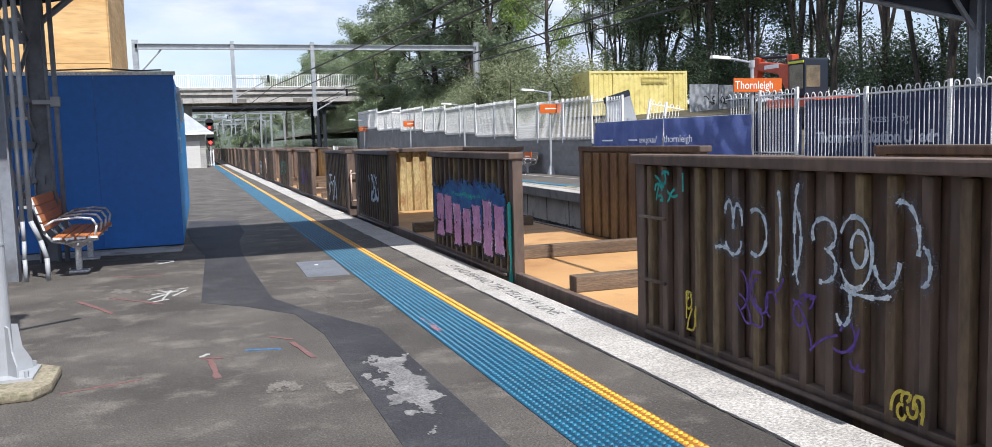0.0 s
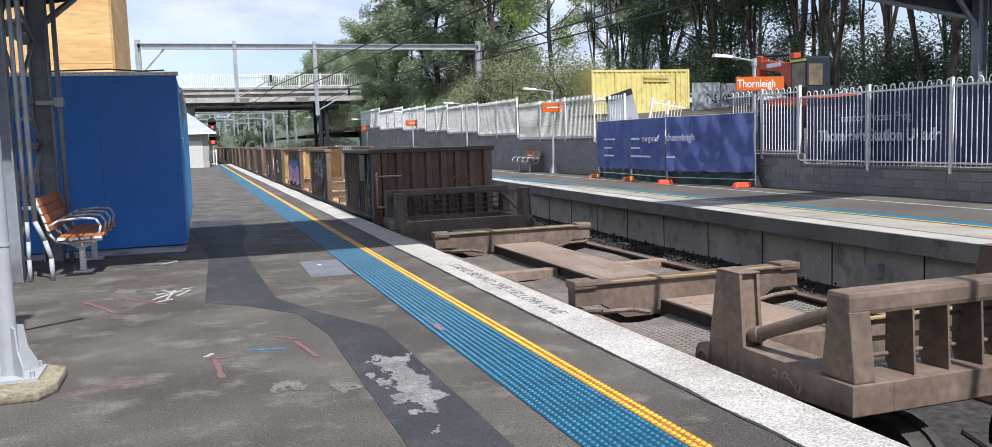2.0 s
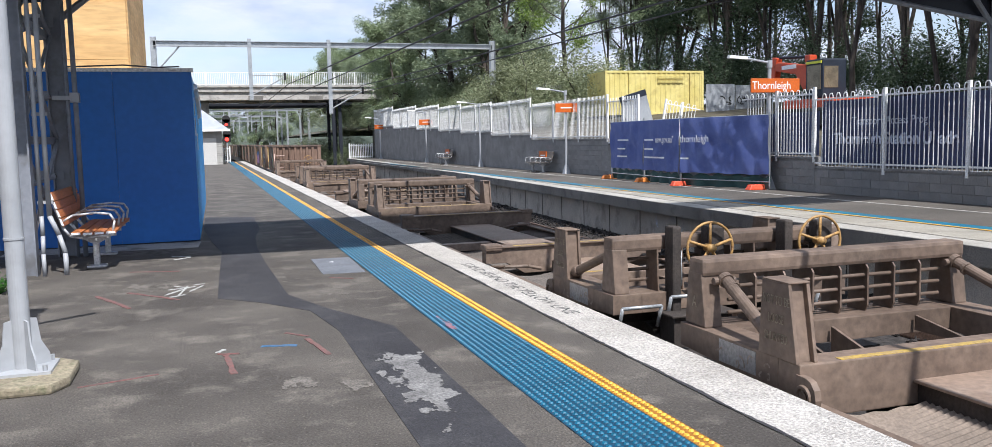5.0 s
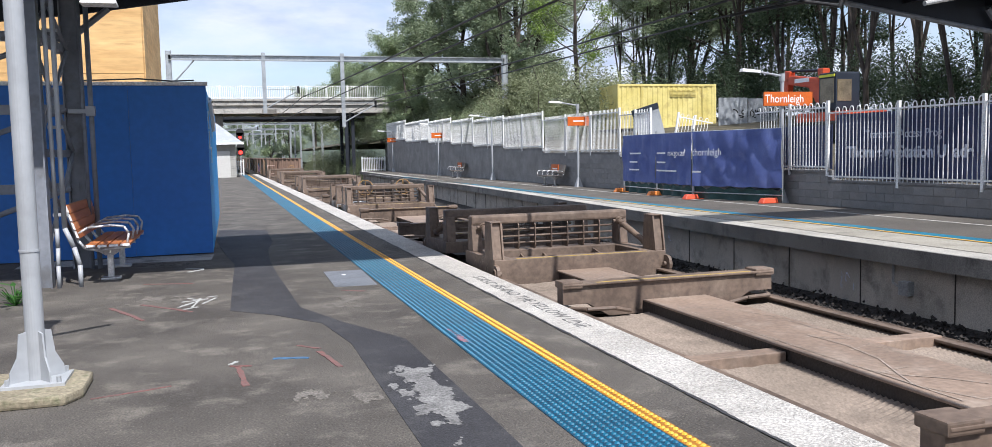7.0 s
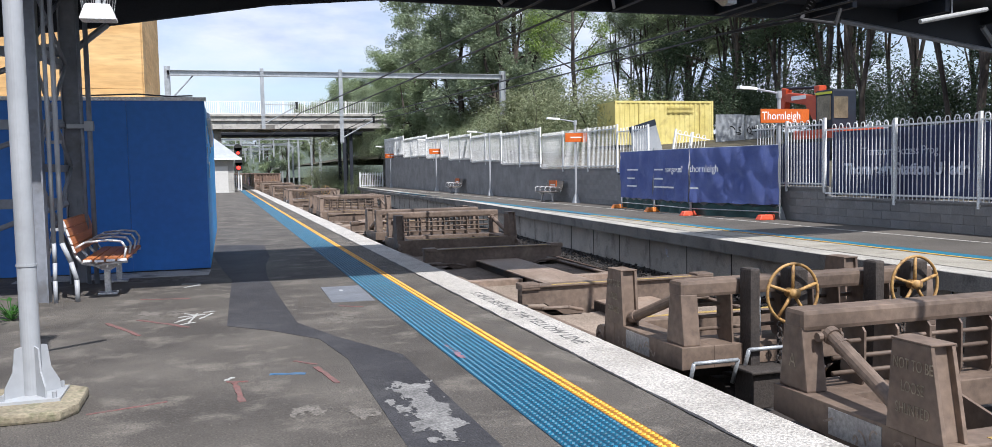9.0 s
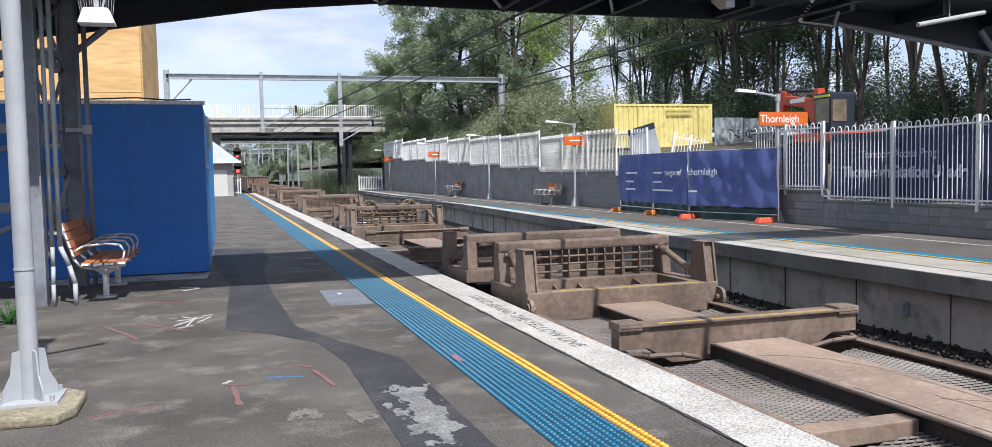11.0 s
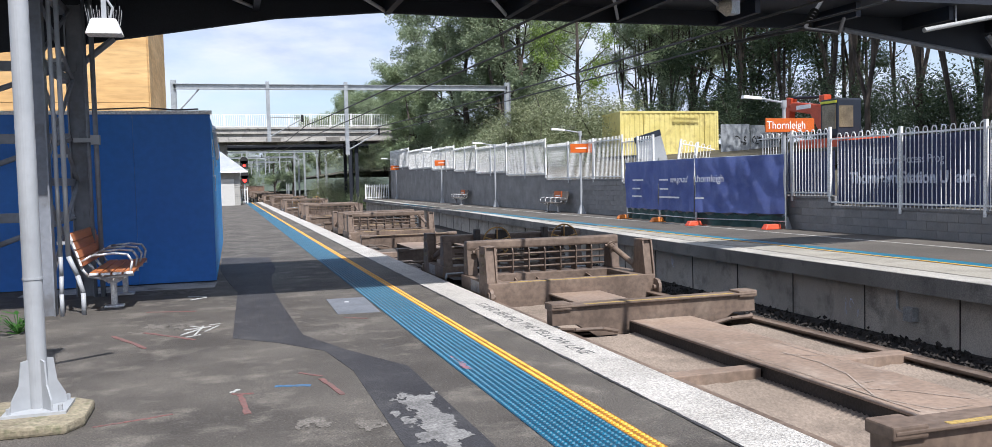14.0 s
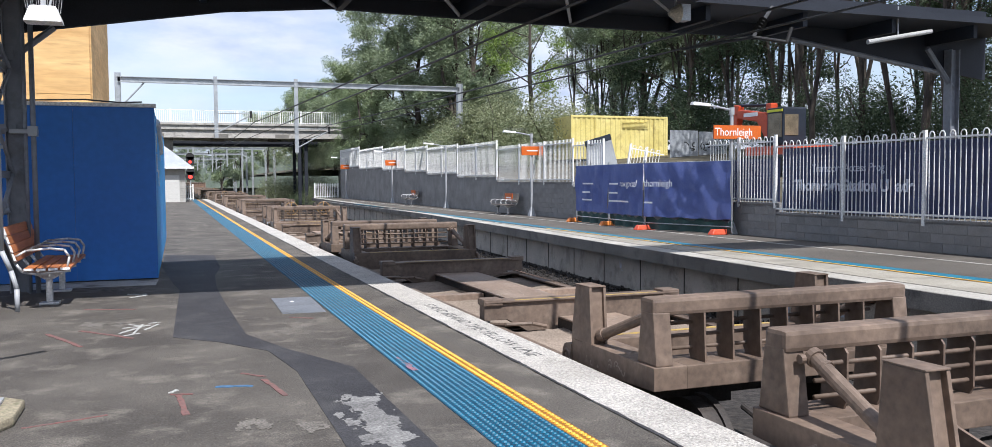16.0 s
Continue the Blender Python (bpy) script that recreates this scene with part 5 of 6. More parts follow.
def plywood_tower():
    p = thing("plywood_enclosure", (0, 0, 0), "tall plywood sheeted enclosure behind the blue hoarding", "enclosure")
    bm = B()
    box(bm, -6.5, -1.42, 19.06, 24.6, 0, 8.0)
    part("core", bm, TIMBER, p)
    for i in range(5):
        for j in range(5):
            bm = B()
            a, b = -1.36 - 1.2 * i - 1.2, -1.36 - 1.2 * i
            box(bm, a + 0.004, b - 0.004, 19.0, 19.05, 1.6 * j + 0.1, 1.6 * j + 1.692)
            part("plywood_sheet", bm, PLYWOOD, p, bevel=0.003)
    for i in range(5):
        bm = B()
        box(bm, -1.41, -1.35, 19.06 + 1.12 * i, 20.175 + 1.12 * i, 0.1, 8.0)
        part("plywood_sheet", bm, PLYWOOD, p)
    bm = B()
    box(bm, -1.347, -1.33, 19.02, 19.2, 0, 8.0)
    part("corner_strip", bm, PLYWOOD, p)


plywood_tower()


# ---- tracks side fittings: poles, signs, lamps of the far platform ----
def lamp_post(y, sign, big=False):
    p = thing("platform_lamp", (14.83 if big else 14.7, y, 0), "white lamp post with a spiked arm" + (" and orange station sign" if sign else ""), "lamp post", "lamp posts on the far platform")
    bm = B()
    solid(bm, [(-0.14, -0.14, 0), (0.14, -0.14, 0), (0.14, 0.14, 0), (-0.14, 0.14, 0)], [(-0.05, -0.05, 0.38), (0.05, -0.05, 0.38), (0.05, 0.05, 0.38), (-0.05, 0.05, 0.38)])
    part("foot", bm, STEEL, p)
    bm = B()
    rod(bm, (0, 0, 0.3), (0, 0, 3.5), 0.05, seg=14)
    rod(bm, (0, 0, 3.35), (0, 0, 3.55), 0.075, seg=14)
    part("shaft", bm, STEEL, p)
    bm = B()
    rod(bm, (0, 0, 3.48), (-0.75, 0, 3.6), 0.028, seg=8)
    part("arm", bm, STEEL, p)
    bm = B()
    solid(bm, [(-1.3, -0.09, 3.6), (-0.72, -0.05, 3.57), (-0.72, 0.05, 3.57), (-1.3, 0.09, 3.6)], [(-1.28, -0.07, 3.68), (-0.72, -0.04, 3.64), (-0.72, 0.04, 3.64), (-1.28, 0.07, 3.68)])
    part("lantern", bm, WHITE_PAINT, p)
    bm = B()
    for i in range(12):
        x = -1.28 + 0.1 * i
        rod(bm, (x, 0, 3.66 - 0.02 * (i > 6)), (x - 0.03, 0.0, 3.8 - 0.02 * (i > 6)), 0.004, seg=4)
    part("bird_spikes", bm, STEEL, p)
    if sign:
        w, z0, z1 = (0.78, 2.67, 3.05) if big else (0.5, 2.62, 3.0)
        bm = B()
        box(bm, -w + (0.13 if big else 0), w + (0.13 if big else 0), -0.1, -0.06, z0, z1)
        s = part("sign_board", bm, ORANGE, p, "orange station name board", bevel=0.006)
        if big:
            writing("sign_name", "Thornleigh", 0.31, LETTER, s, Matrix.Translation((0.0, -0.104, 2.855)) @ TO_SOUTH, "white station name", 0.92)
        else:
            bm = B()
            box(bm, -0.26, 0.26, -0.106, -0.1, 2.79, 2.84)
            part("sign_bar", bm, LETTER, s, "white name too small to read")
        bm = B()
        box(bm, -0.07, 0.07, -0.062, 0.06, 2.75, 2.82)
        part("clamp", bm, STEEL, p)


lamp_post(20.9, True, True)
lamp_post(35.1, True)
lamp_post(47.6, False)
lamp_post(60.4, True)
lamp_post(77.5, True)


# ---- temporary fence with shade cloth ----
def temp_fence(a, b, words):
    (x0, y0), (x1, y1) = a, b
    L = math.hypot(x1 - x0, y1 - y0)
    f = thing("temporary_fence", Matrix.Translation((x0, y0, 0)) @ Matrix(((((x1 - x0) / L), -(y1 - y0) / L, 0, 0), ((y1 - y0) / L, (x1 - x0) / L, 0, 0), (0, 0, 1, 0), (0, 0, 0, 1))), "temporary steel mesh fence panel hung with navy shade cloth", "fence", "temporary fence panels")
    for x in (0.02, L - 0.02):
        bm = B()
        rod(bm, (x, 0, 0.05), (x, 0, 2.15), 0.019, seg=8)
        part("upright", bm, GALV, f)
    for z in (0.22, 2.06):
        bm = B()
        rod(bm, (0, 0, z), (L, 0, z), 0.016, seg=6)
        part("rail", bm, GALV, f)
    bm = B()
    n, k = 44, 18
    rng = random.Random(int(L * 100))
    ph = [rng.uniform(0, 6) for _ in range(4)]
    grid = []
    for j in range(k + 1):
        row = []
        for i in range(n + 1):
            x, z = 0.03 + (L - 0.06) * i / n, 0.42 + 1.64 * j / k
            bulge = 0.035 * math.sin(x * 2.1 + ph[0]) + 0.028 * math.sin(x * 5.3 - z * 3 + ph[1]) + 0.02 * math.sin(z * 5 + x * 7 + ph[2])
            row.append(bm.verts.new((x, 0.03 - abs(bulge) * 0.9 - 0.05, z - 0.012 * math.sin(x * 7) * (1 - j / k))))
        grid.append(row)
    for j in range(k):
        for i in range(n):
            bm.faces.new((grid[j][i], grid[j][i + 1], grid[j + 1][i + 1], grid[j + 1][i]))
    c = part("shade_cloth", bm, BANNER, f, "wrinkled navy shade cloth", smooth=True)
    bm = B()
    prev = None
    for i in range(15):
        x = L * i / 14
        r = [bm.verts.new((x, 0.06 + 0.1 * math.sin(i * 1.7) * (1 - s), 0.02 + s * 0.42 * (0.85 + 0.15 * math.sin(i * 2.3)))) for s in (0, 0.5, 1)]
        if prev:
            for q in range(2):
                bm.faces.new((prev[q], r[q], r[q + 1], prev[q + 1]))
        prev = r
    part("tarp", bm, TARP, f, "bunched dark green tarpaulin at the foot", smooth=True)
    for x, z, size, text in words:
        if text:
            writing("banner_text", text, size, LETTER, c, Matrix.Translation((x, -0.145, z)) @ TO_SOUTH, "white printed words", 0.95)
        else:
            bm = B()
            box(bm, x - size * 0.85, x + size * 0.85, -0.147, -0.143, z - 0.026, z + 0.026)
            part("banner_bar", bm, LETTER, c, "white print too small to read")
    return f


def foot_block(x, y, mat, colour):
    b = thing("fence_foot", (x, y, 0), colour + " plastic foot block of the temporary fence", "fence foot", "fence foot blocks")
    bm = B()
    solid(bm, [(-0.34, -0.13, 0), (0.34, -0.13, 0), (0.34, 0.13, 0), (-0.34, 0.13, 0)], [(-0.26, -0.09, 0.15), (0.26, -0.09, 0.15), (0.26, 0.09, 0.15), (-0.26, 0.09, 0.15)])
    part("block", bm, mat, b, bevel=0.03)
    bm = B()
    for x in (-0.12, 0.0, 0.12):
        rod(bm, (x, 0, 0.15), (x, 0, 0.165), 0.03, seg=8)
    part("sockets", bm, RUBBER, b)


# corners of the fence from far to near
TF = [(14.2, 29.6), (14.05, 26.75), (13.85, 24.0), (14.66, 20.6)]
temp_fence(TF[0], TF[1], [(1.4, 1.42, 0.55, ""), (1.25, 1.12, 0.4, ""), (1.3, 0.85, 0.5, "")])
temp_fence(TF[1], TF[2], [(1.85, 1.42, 0.29, "nsw.gov.au/"), (0.7, 1.42, 0.4, ""), (0.7, 1.12, 0.4, ""), (1.1, 0.85, 0.9, "")])
temp_fence(TF[2], TF[3], [(0.72, 1.43, 0.31, "thornleigh"), (0.3, 0.85, 0.22, "")])
foot_block(14.2, 29.7, BLOCK_ORANGE, "orange")
foot_block(14.05, 26.75, BLOCK_ORANGE, "orange")
foot_block(13.85, 24.0, BLOCK_RED, "red")
foot_block(14.5, 20.95, BLOCK_RED, "red")


# ---- white picket fence on the wall ----
bm = B()
rod(bm, (0, 0, 0), (0, 0, 1.0), 0.0125, seg=6)
PICKET = mesh_of("picket", bm, WHITE_PAINT)
bm = B()
path(bm, [(0, -0.065, 0), (0, -0.05, 0.045), (0, -0.025, 0.066), (0, 0.025, 0.066), (0, 0.05, 0.045), (0, 0.065, 0)], 0.0125, 6)
HOOP = mesh_of("hoop", bm, WHITE_PAINT)


def fence_length(y0, y1, z0, z1, hoops):
    f = thing("picket_fence", (14.98, y0, z0), "white steel picket fence length on the block wall" + (", hoop topped" if hoops else ""), "fence", "fence lengths on the wall")
    n = max(2, round((y1 - y0) / 2.55))
    h = z1 - z0
    for i in range(n + 1):
        if i < n or y1 > 80:
            bm = B()
            box(bm, -0.035, 0.035, -0.035 + 0.04, 0.035 + 0.04, -0.14, h + 0.03)
            part("fence_post", bm, WHITE_PAINT, f, at=(0, (y1 - y0 - 0.1) * i / n, 0))
    for z in (0.09, h - 0.14):
        bm = B()
        box(bm, -0.02, 0.02, 0, y1 - y0, z - 0.02, z + 0.02)
        part("fence_rail", bm, WHITE_PAINT, f)
    k = int((y1 - y0 - 0.2) / 0.13)
    for i in range(k):
        y = 0.14 + 0.13 * i
        o = new("picket", PICKET)
        o.parent, o.matrix_basis = f, Matrix.Translation((0, y, 0.0)) @ Matrix.Diagonal((1, 1, h - (0.07 if hoops else 0.0), 1))
        if hoops and i % 2 == 0:
            o = new("hoop", HOOP)
            o.parent, o.matrix_basis = f, Matrix.Translation((0, y + 0.065, h - 0.075))
    return f


for (y0, y1, z), top in zip(STEPS, TOPS):
    if y0 < 0:
        y0 = 9.5
    if y0 == 24.6:
        y0 = 28.9
    if y1 == 24.6:
        y1 = 22.4
    fence_length(y0, y1, z + 0.02, top, y0 < 24)
lean = fence_length(0, 1.5, 0, 1.6, True)
lean.matrix_basis = pose(15.95, 29.2, 1.3, 0, 10, 0) @ pose(0, 0, 0, 0, 0, -90)
lean["label"] = "loose white picket panel leaning behind the temporary fence"

# stuff behind the fence
ban = thing("banner", (15.12, 0, 0), "dull navy printed banner tied behind the picket fence", "banner")
bm = B()
grid = []
for j in range(7):
    grid.append([bm.verts.new((0.03 * math.sin(i * 0.9 + j * 0.6), 10.0 + 9.05 * i / 40, 0.72 + 1.62 * j / 6)) for i in range(41)])
for j in range(6):
    for i in range(40):
        bm.faces.new((grid[j][i], grid[j][i + 1], grid[j + 1][i + 1], grid[j + 1][i]))
cl = part("cloth", bm, BANNER_DULL, ban, smooth=True)
writing("banner_text", "Transport Access Prog", 0.27, FADED_LETTER, cl, Matrix.Translation((-0.05, 16.7, 1.8)) @ TO_WEST, "faded pale words", 0.95)
writing("banner_text", "Thornleigh Station U  ade", 0.38, FADED_LETTER, cl, Matrix.Translation((-0.05, 16.58, 1.375)) @ TO_WEST, "faded pale words", 0.98, bold=0.012)
ban2 = thing("banner", (15.14, 0, 0), "dull navy banner behind the fence", "banner")
bm = B()
box(bm, 0, 0.01, 19.2, 22.3, 0.95, 2.1)
part("cloth", bm, BANNER_DULL, ban2)
lsheet = thing("leaning_sheet", pose(15.9, 30.3, 1.45, 0, -16, 0) @ pose(0, 0, 0, 0, 0, -90), "pale blue-grey board leaning behind the fence", "board")
bm = B()
box(bm, 0, 0.05, -0.55, 0.55, 0, 1.75)
part("sheet", bm, GREY_BOX, lsheet, bevel=0.01)
bm = B()
box(bm, -0.005, 0.055, -0.56, 0.56, 1.55, 1.78)
part("cap", bm, CAB, lsheet)


def yellow_container():
    c = thing("shipping_container", (0, 0, 0), "faded yellow shipping container on the bank", "container")
    x0, x1, y0, z0, z1 = 20.3, 26.25, 43.0, bank_z(23, 43), 5.02
    bm = ribbed(x0 + 0.1, x1 - 0.1, z0 + 0.1, z1 - 0.1, 0, 0.035, -1)
    bmesh.ops.transform(bm, matrix=Matrix(((0, 1, 0, 0), (1, 0, 0, y0), (0, 0, 1, 0), (0, 0, 0, 1))), verts=bm.verts)
    part("side_wall", bm, YELLOW_BOX, c)
    bm = B()
    box(bm, x0 + 0.05, x1 - 0.05, y0 + 0.03, y0 + 2.4, z0, z1 - 0.02)
    part("body", bm, YELLOW_BOX, c)
    for z in (z0, z1 - 0.12):
        bm = B()
        box(bm, x0, x1, y0 - 0.05, y0 + 0.05, z, z + 0.12)
        part("frame_rail", bm, YELLOW_BOX, c, bevel=0.01)
    for x in (x0, x1 - 0.12):
        bm = B()
        box(bm, x, x + 0.12, y0 - 0.055, y0 + 0.06, z0, z1)
        part("corner_post", bm, YELLOW_BOX, c, bevel=0.01)
    for i in range(6):
        bm = B()
        box(bm, 23.4, 25.0, y0 - 0.07, y0 - 0.04, 4.35 + 0.07 * i, 4.39 + 0.07 * i)
        part("vent_slat", bm, YELLOW_BOX, c)
    for x in (21.7, 25.4):
        bm = B()
        rod(bm, (x, y0 - 0.06, z0 + 0.1), (x, y0 - 0.06, z1 - 0.1), 0.03, seg=6)
        part("lock_rod", bm, YELLOW_BOX, c)


yellow_container()
g2 = thing("site_hoarding", (0, 0, 0), "pale grey sheeted site fence with scrawls on the bank", "hoarding")
for i in range(2):
    bm = B()
    box(bm, 24.6 + 1.75 * i, 26.3 + 1.75 * i, 40.0, 40.05, 2.2, 4.1 - 0.05 * (i % 2))
    part("sheet", bm, GREY_BOX, g2, bevel=0.01)
bm = B()
spray(bm, random.Random(3), 26.3, 3.3, 2.2, 0.45, 9, 0.06)
bmesh.ops.transform(bm, matrix=Matrix(((0, 1, 0, 0), (1, 0, 0, 39.99), (0, 0, 1, 0), (0, 0, 0, 1))), verts=bm.verts)
tagged(part("scrawl", bm, RUBBER, g2, "black scrawl"), kind="stuff")


def excavator():
    e = thing("excavator", (20.0, 25.1, bank_z(20, 25.1)), "orange excavator with a dark cab parked on the bank", "excavator")
    z = -bank_z(20, 25.1)
    bm = B()
    for x in (-0.9, 0.5):
        box(bm, x, x + 0.4, -1.3, 1.6, 0, 0.6)
    part("track", bm, RUBBER, e, bevel=0.1)
    bm = B()
    box(bm, -0.8, 0.9, -1.4, 1.2, 0.5, 0.9)
    part("body", bm, MACHINE, e, bevel=0.08)
    bm = B()
    box(bm, -0.75, 0.2, -0.85, 0.02, 0.92, z + 3.95)
    cab_ = part("cab", bm, CAB, e, bevel=0.06)
    bm = B()
    box(bm, -0.765, -0.75, -0.76, -0.08, z + 2.95, z + 3.75)
    tint = surf("tinted_glass", (0.1, 0.08, 0.05), (0.2, 0.16, 0.1), 2, 0.1, bump=0)
    part("window", bm, tint, cab_)
    bm = B()
    box(bm, -0.7, -0.15, -0.866, -0.851, z + 3.0, z + 3.7)
    part("window", bm, tint, cab_)
    bm = B()
    box(bm, -0.78, -0.74, -0.8, -0.02, z + 3.8, z + 3.88)
    part("visor", bm, surf("lime_visor", (0.6, 0.6, 0.03), (0.65, 0.65, 0.05), 2, 0.5), cab_)
    bm = B()
    plate_x(bm, [(0.1, z + 3.6), (0.5, z + 3.85), (1.9, z + 4.05), (2.15, z + 3.95), (2.1, z + 3.75), (0.9, z + 3.55), (0.5, z + 3.0), (0.2, z + 3.0)], -0.5, -0.2)
    plate_x(bm, [(1.95, z + 4.2), (2.25, z + 4.25), (2.3, z + 3.2), (2.12, z + 3.2)], -0.5, -0.25)
    box(bm, -0.5, -0.2, 0.14, 0.42, z + 3.92, z + 4.16)
    bo = part("boom", bm, MACHINE, e, bevel=0.04)
    bm = B()
    rod(bm, (-0.35, 0.3, z + 4.1), (-0.35, 2.1, z + 4.22), 0.05)
    part("ram", bm, CAB, bo)
    bm = B()
    box(bm, -0.51, -0.5, 0.85, 1.65, z + 3.76, z + 3.9)
    part("maker_mark", bm, LETTER, bo, "white maker's mark")


excavator()


# ---- platform marks, cover and writing ----
jb = thing("junction_box", (10.02, 10.9, -0.75), "grey electrical box with a conduit on the concrete wall", "electrical box")
bm = B()
box(bm, -0.12, 0.0, -0.1, 0.1, 0.0, 0.22)
part("case", bm, GALV, jb, bevel=0.01)
bm = B()
path(bm, [(-0.04, 0.12, 0.1), (-0.04, 0.3, 0.16), (-0.04, 0.3, 0.45)], 0.02)
part("conduit", bm, GALV, jb)
scuff = setting("paint_scuff", splatter(1.9, 7.25, 0.06, 0.5, 0.0135, 0.012, 0.3, 9.0, 8.0), surf("pink_scuffed_paint", (0.3, 0.12, 0.15), (0.16, 0.15, 0.19), 20, 0.8), "pinkish red paint scuffed over the blue tiles", "paint mark")
pc = thing("pit_cover", (0, 0, 0.0), "grey steel access cover set in the asphalt", "access cover")
bm = B()
slab(bm, [(1.26, 10.68), (1.77, 10.64), (1.8, 12.1), (1.28, 12.12)], -0.02, 0.008)
part("lid", bm, surf("dull_steel_lid", (0.13, 0.14, 0.157), (0.19, 0.2, 0.222), 2, 0.6, 0.1, stain=(0.1, 0.1, 0.1)), pc, bevel=0.003)
bm = B()
rod(bm, (1.5, 11.7, 0.006), (1.5, 11.7, 0.0105), 0.03, seg=12)
part("lift_hole", bm, LETTER, pc)
writing("edge_words", "STAND BEHIND THE YELLOW LINE", 0.2, EDGE_LETTER, edge_strip, Matrix(((0, 1, 0, 3.06), (-1, 0, 0, 8.98), (0, 0, 1, 0.0075), (0, 0, 0, 1))), "worn dark stencilled letters", 1.12, 0.0005)


def ground_mark(name, mat, label, strokes, seed):
    rng = random.Random(seed)
    bm = B()
    for (xa, ya), (xb, yb), w in strokes:
        d = Vector((xb - xa, yb - ya))
        n = Vector((-d.y, d.x)).normalized() * w / 2
        k = 8
        left, right = [], []
        for i in range(k + 1):
            p = Vector((xa, ya)) + d * i / k
            left.append(p + n * rng.uniform(0.5, 1.3))
            right.append(p - n * rng.uniform(0.5, 1.3))
        slab(bm, [tuple(p) for p in left + right[::-1]], 0.0, 0.0045 + rng.random() * 0.002)
    setting(name, bm, mat, label, "paint mark")


ground_mark("paint_mark", BLUE_MARK, "short blue survey line sprayed on asphalt", [((0.33, 7.08), (0.6, 7.0), 0.05)], 1)
ground_mark("paint_mark", RED_MARK, "faded red survey marks sprayed on asphalt", [((0.06, 6.9), (0.1, 6.3), 0.045), ((0.0, 6.95), (0.16, 6.9), 0.03), ((0.7, 7.2), (0.8, 6.6), 0.04), ((0.55, 7.5), (0.72, 7.3), 0.03), ((-1.2, 10.2), (-0.8, 9.3), 0.05), ((-0.9, 10.3), (-0.35, 9.6), 0.05), ((-1.0, 12.0), (-0.4, 11.8), 0.04), ((-0.9, 6.35), (-0.4, 6.5), 0.03), ((1.3, 10.4), (1.55, 10.2), 0.04)], 2)
ground_mark("paint_mark", PALE_MARK, "white survey scribble sprayed on asphalt", [((-0.48, 10.3), (-0.2, 10.42), 0.025), ((-0.46, 10.05), (-0.3, 10.3), 0.03), ((-0.36, 9.85), (-0.28, 10.5), 0.022), ((-0.44, 9.8), (-0.3, 9.9), 0.035), ((-0.25, 10.1), (-0.12, 10.45), 0.025), ((-0.42, 10.55), (-0.26, 10.35), 0.02), ((-0.5, 9.95), (-0.38, 10.15), 0.025), ((-0.22, 10.55), (-0.1, 10.6), 0.03), ((-0.55, 13.4), (-0.3, 13.3), 0.06), ((-0.5, 13.0), (-0.3, 13.2), 0.05), ((0.0, 7.0), (0.05, 7.08), 0.03)], 3)
bm = B()
weed = thing("weed", (-2.25, 10.9, 0), "small green weed at the foot of the column", "plant")
rng = random.Random(4)
for i in range(40):
    a, r, h = rng.uniform(0, 6.28), rng.uniform(0.05, 0.28), rng.uniform(0.05, 0.25)
    c = Vector((r * math.cos(a), r * math.sin(a), h))
    u, v = Vector((math.cos(a), math.sin(a), 0.3)) * 0.07, Vector((-math.sin(a), math.cos(a), 0)) * 0.03
    bm.faces.new([bm.verts.new(p) for p in (c - u, c + v, c + u, c - v)])
    rod(bm, (0, 0, 0), c - u, 0.004, seg=4)
part("leaves", bm, FERN, weed)


# ---- beyond the platforms: gantries, bridge, hut, signal ----
def gantry(y, x0, x1, z, drops, name="catenary_gantry"):
    g = thing(name, (0, y, 0), "grey steel overhead wiring gantry across the tracks", "gantry", "wiring gantries")
    for x, lo in ((x0, -0.5), (x1, -1.0)):
        bm = B()
        box(bm, x - 0.15, x + 0.15, -0.01, 0.01, lo, z + 0.35)
        box(bm, x - 0.15, x - 0.13, -0.15, 0.15, lo, z + 0.35)
        box(bm, x + 0.13, x + 0.15, -0.15, 0.15, lo, z + 0.35)
        part("column", bm, GALV, g)
    bm = B()
    plate_x(bm, [(-0.12, z - 0.15), (0.12, z - 0.15), (0.12, z - 0.12), (0.01, z - 0.12), (0.01, z + 0.12), (0.12, z + 0.12), (0.12, z + 0.15), (-0.12, z + 0.15), (-0.12, z + 0.12), (-0.01, z + 0.12), (-0.01, z - 0.12), (-0.12, z - 0.12)], x0, x1)
    part("beam", bm, GALV, g)
    bm = B()
    rod(bm, (x0, 0, z - 1.6), (x0 + 1.3, 0, z - 0.15), 0.05, seg=6)
    part("brace", bm, GALV, g)
    for x, lo in drops:
        bm = B()
        box(bm, x - 0.1, x + 0.1, -0.1, 0.1, lo, z + 0.3)
        d = part("dropper", bm, GALV, g)
        bm = B()
        rod(bm, (x, 0, lo + 0.25), (x + 1.9, 0, lo + 1.3), 0.035, seg=6)
        rod(bm, (x, 0, lo + 1.35), (x + 1.9, 0, lo + 1.35), 0.025, seg=6)
        part("cantilever", bm, GALV, d)
        bm = B()
        rod(bm, (x + 1.85, 0, lo + 1.1), (x + 1.85, 0, lo + 1.5), 0.07, seg=8)
        part("insulator", bm, RUBBER, d)
    return g


gantry(51, -2.4, 16.65, 7.05, [(2.55, 4.0), (6.9, 3.2)])
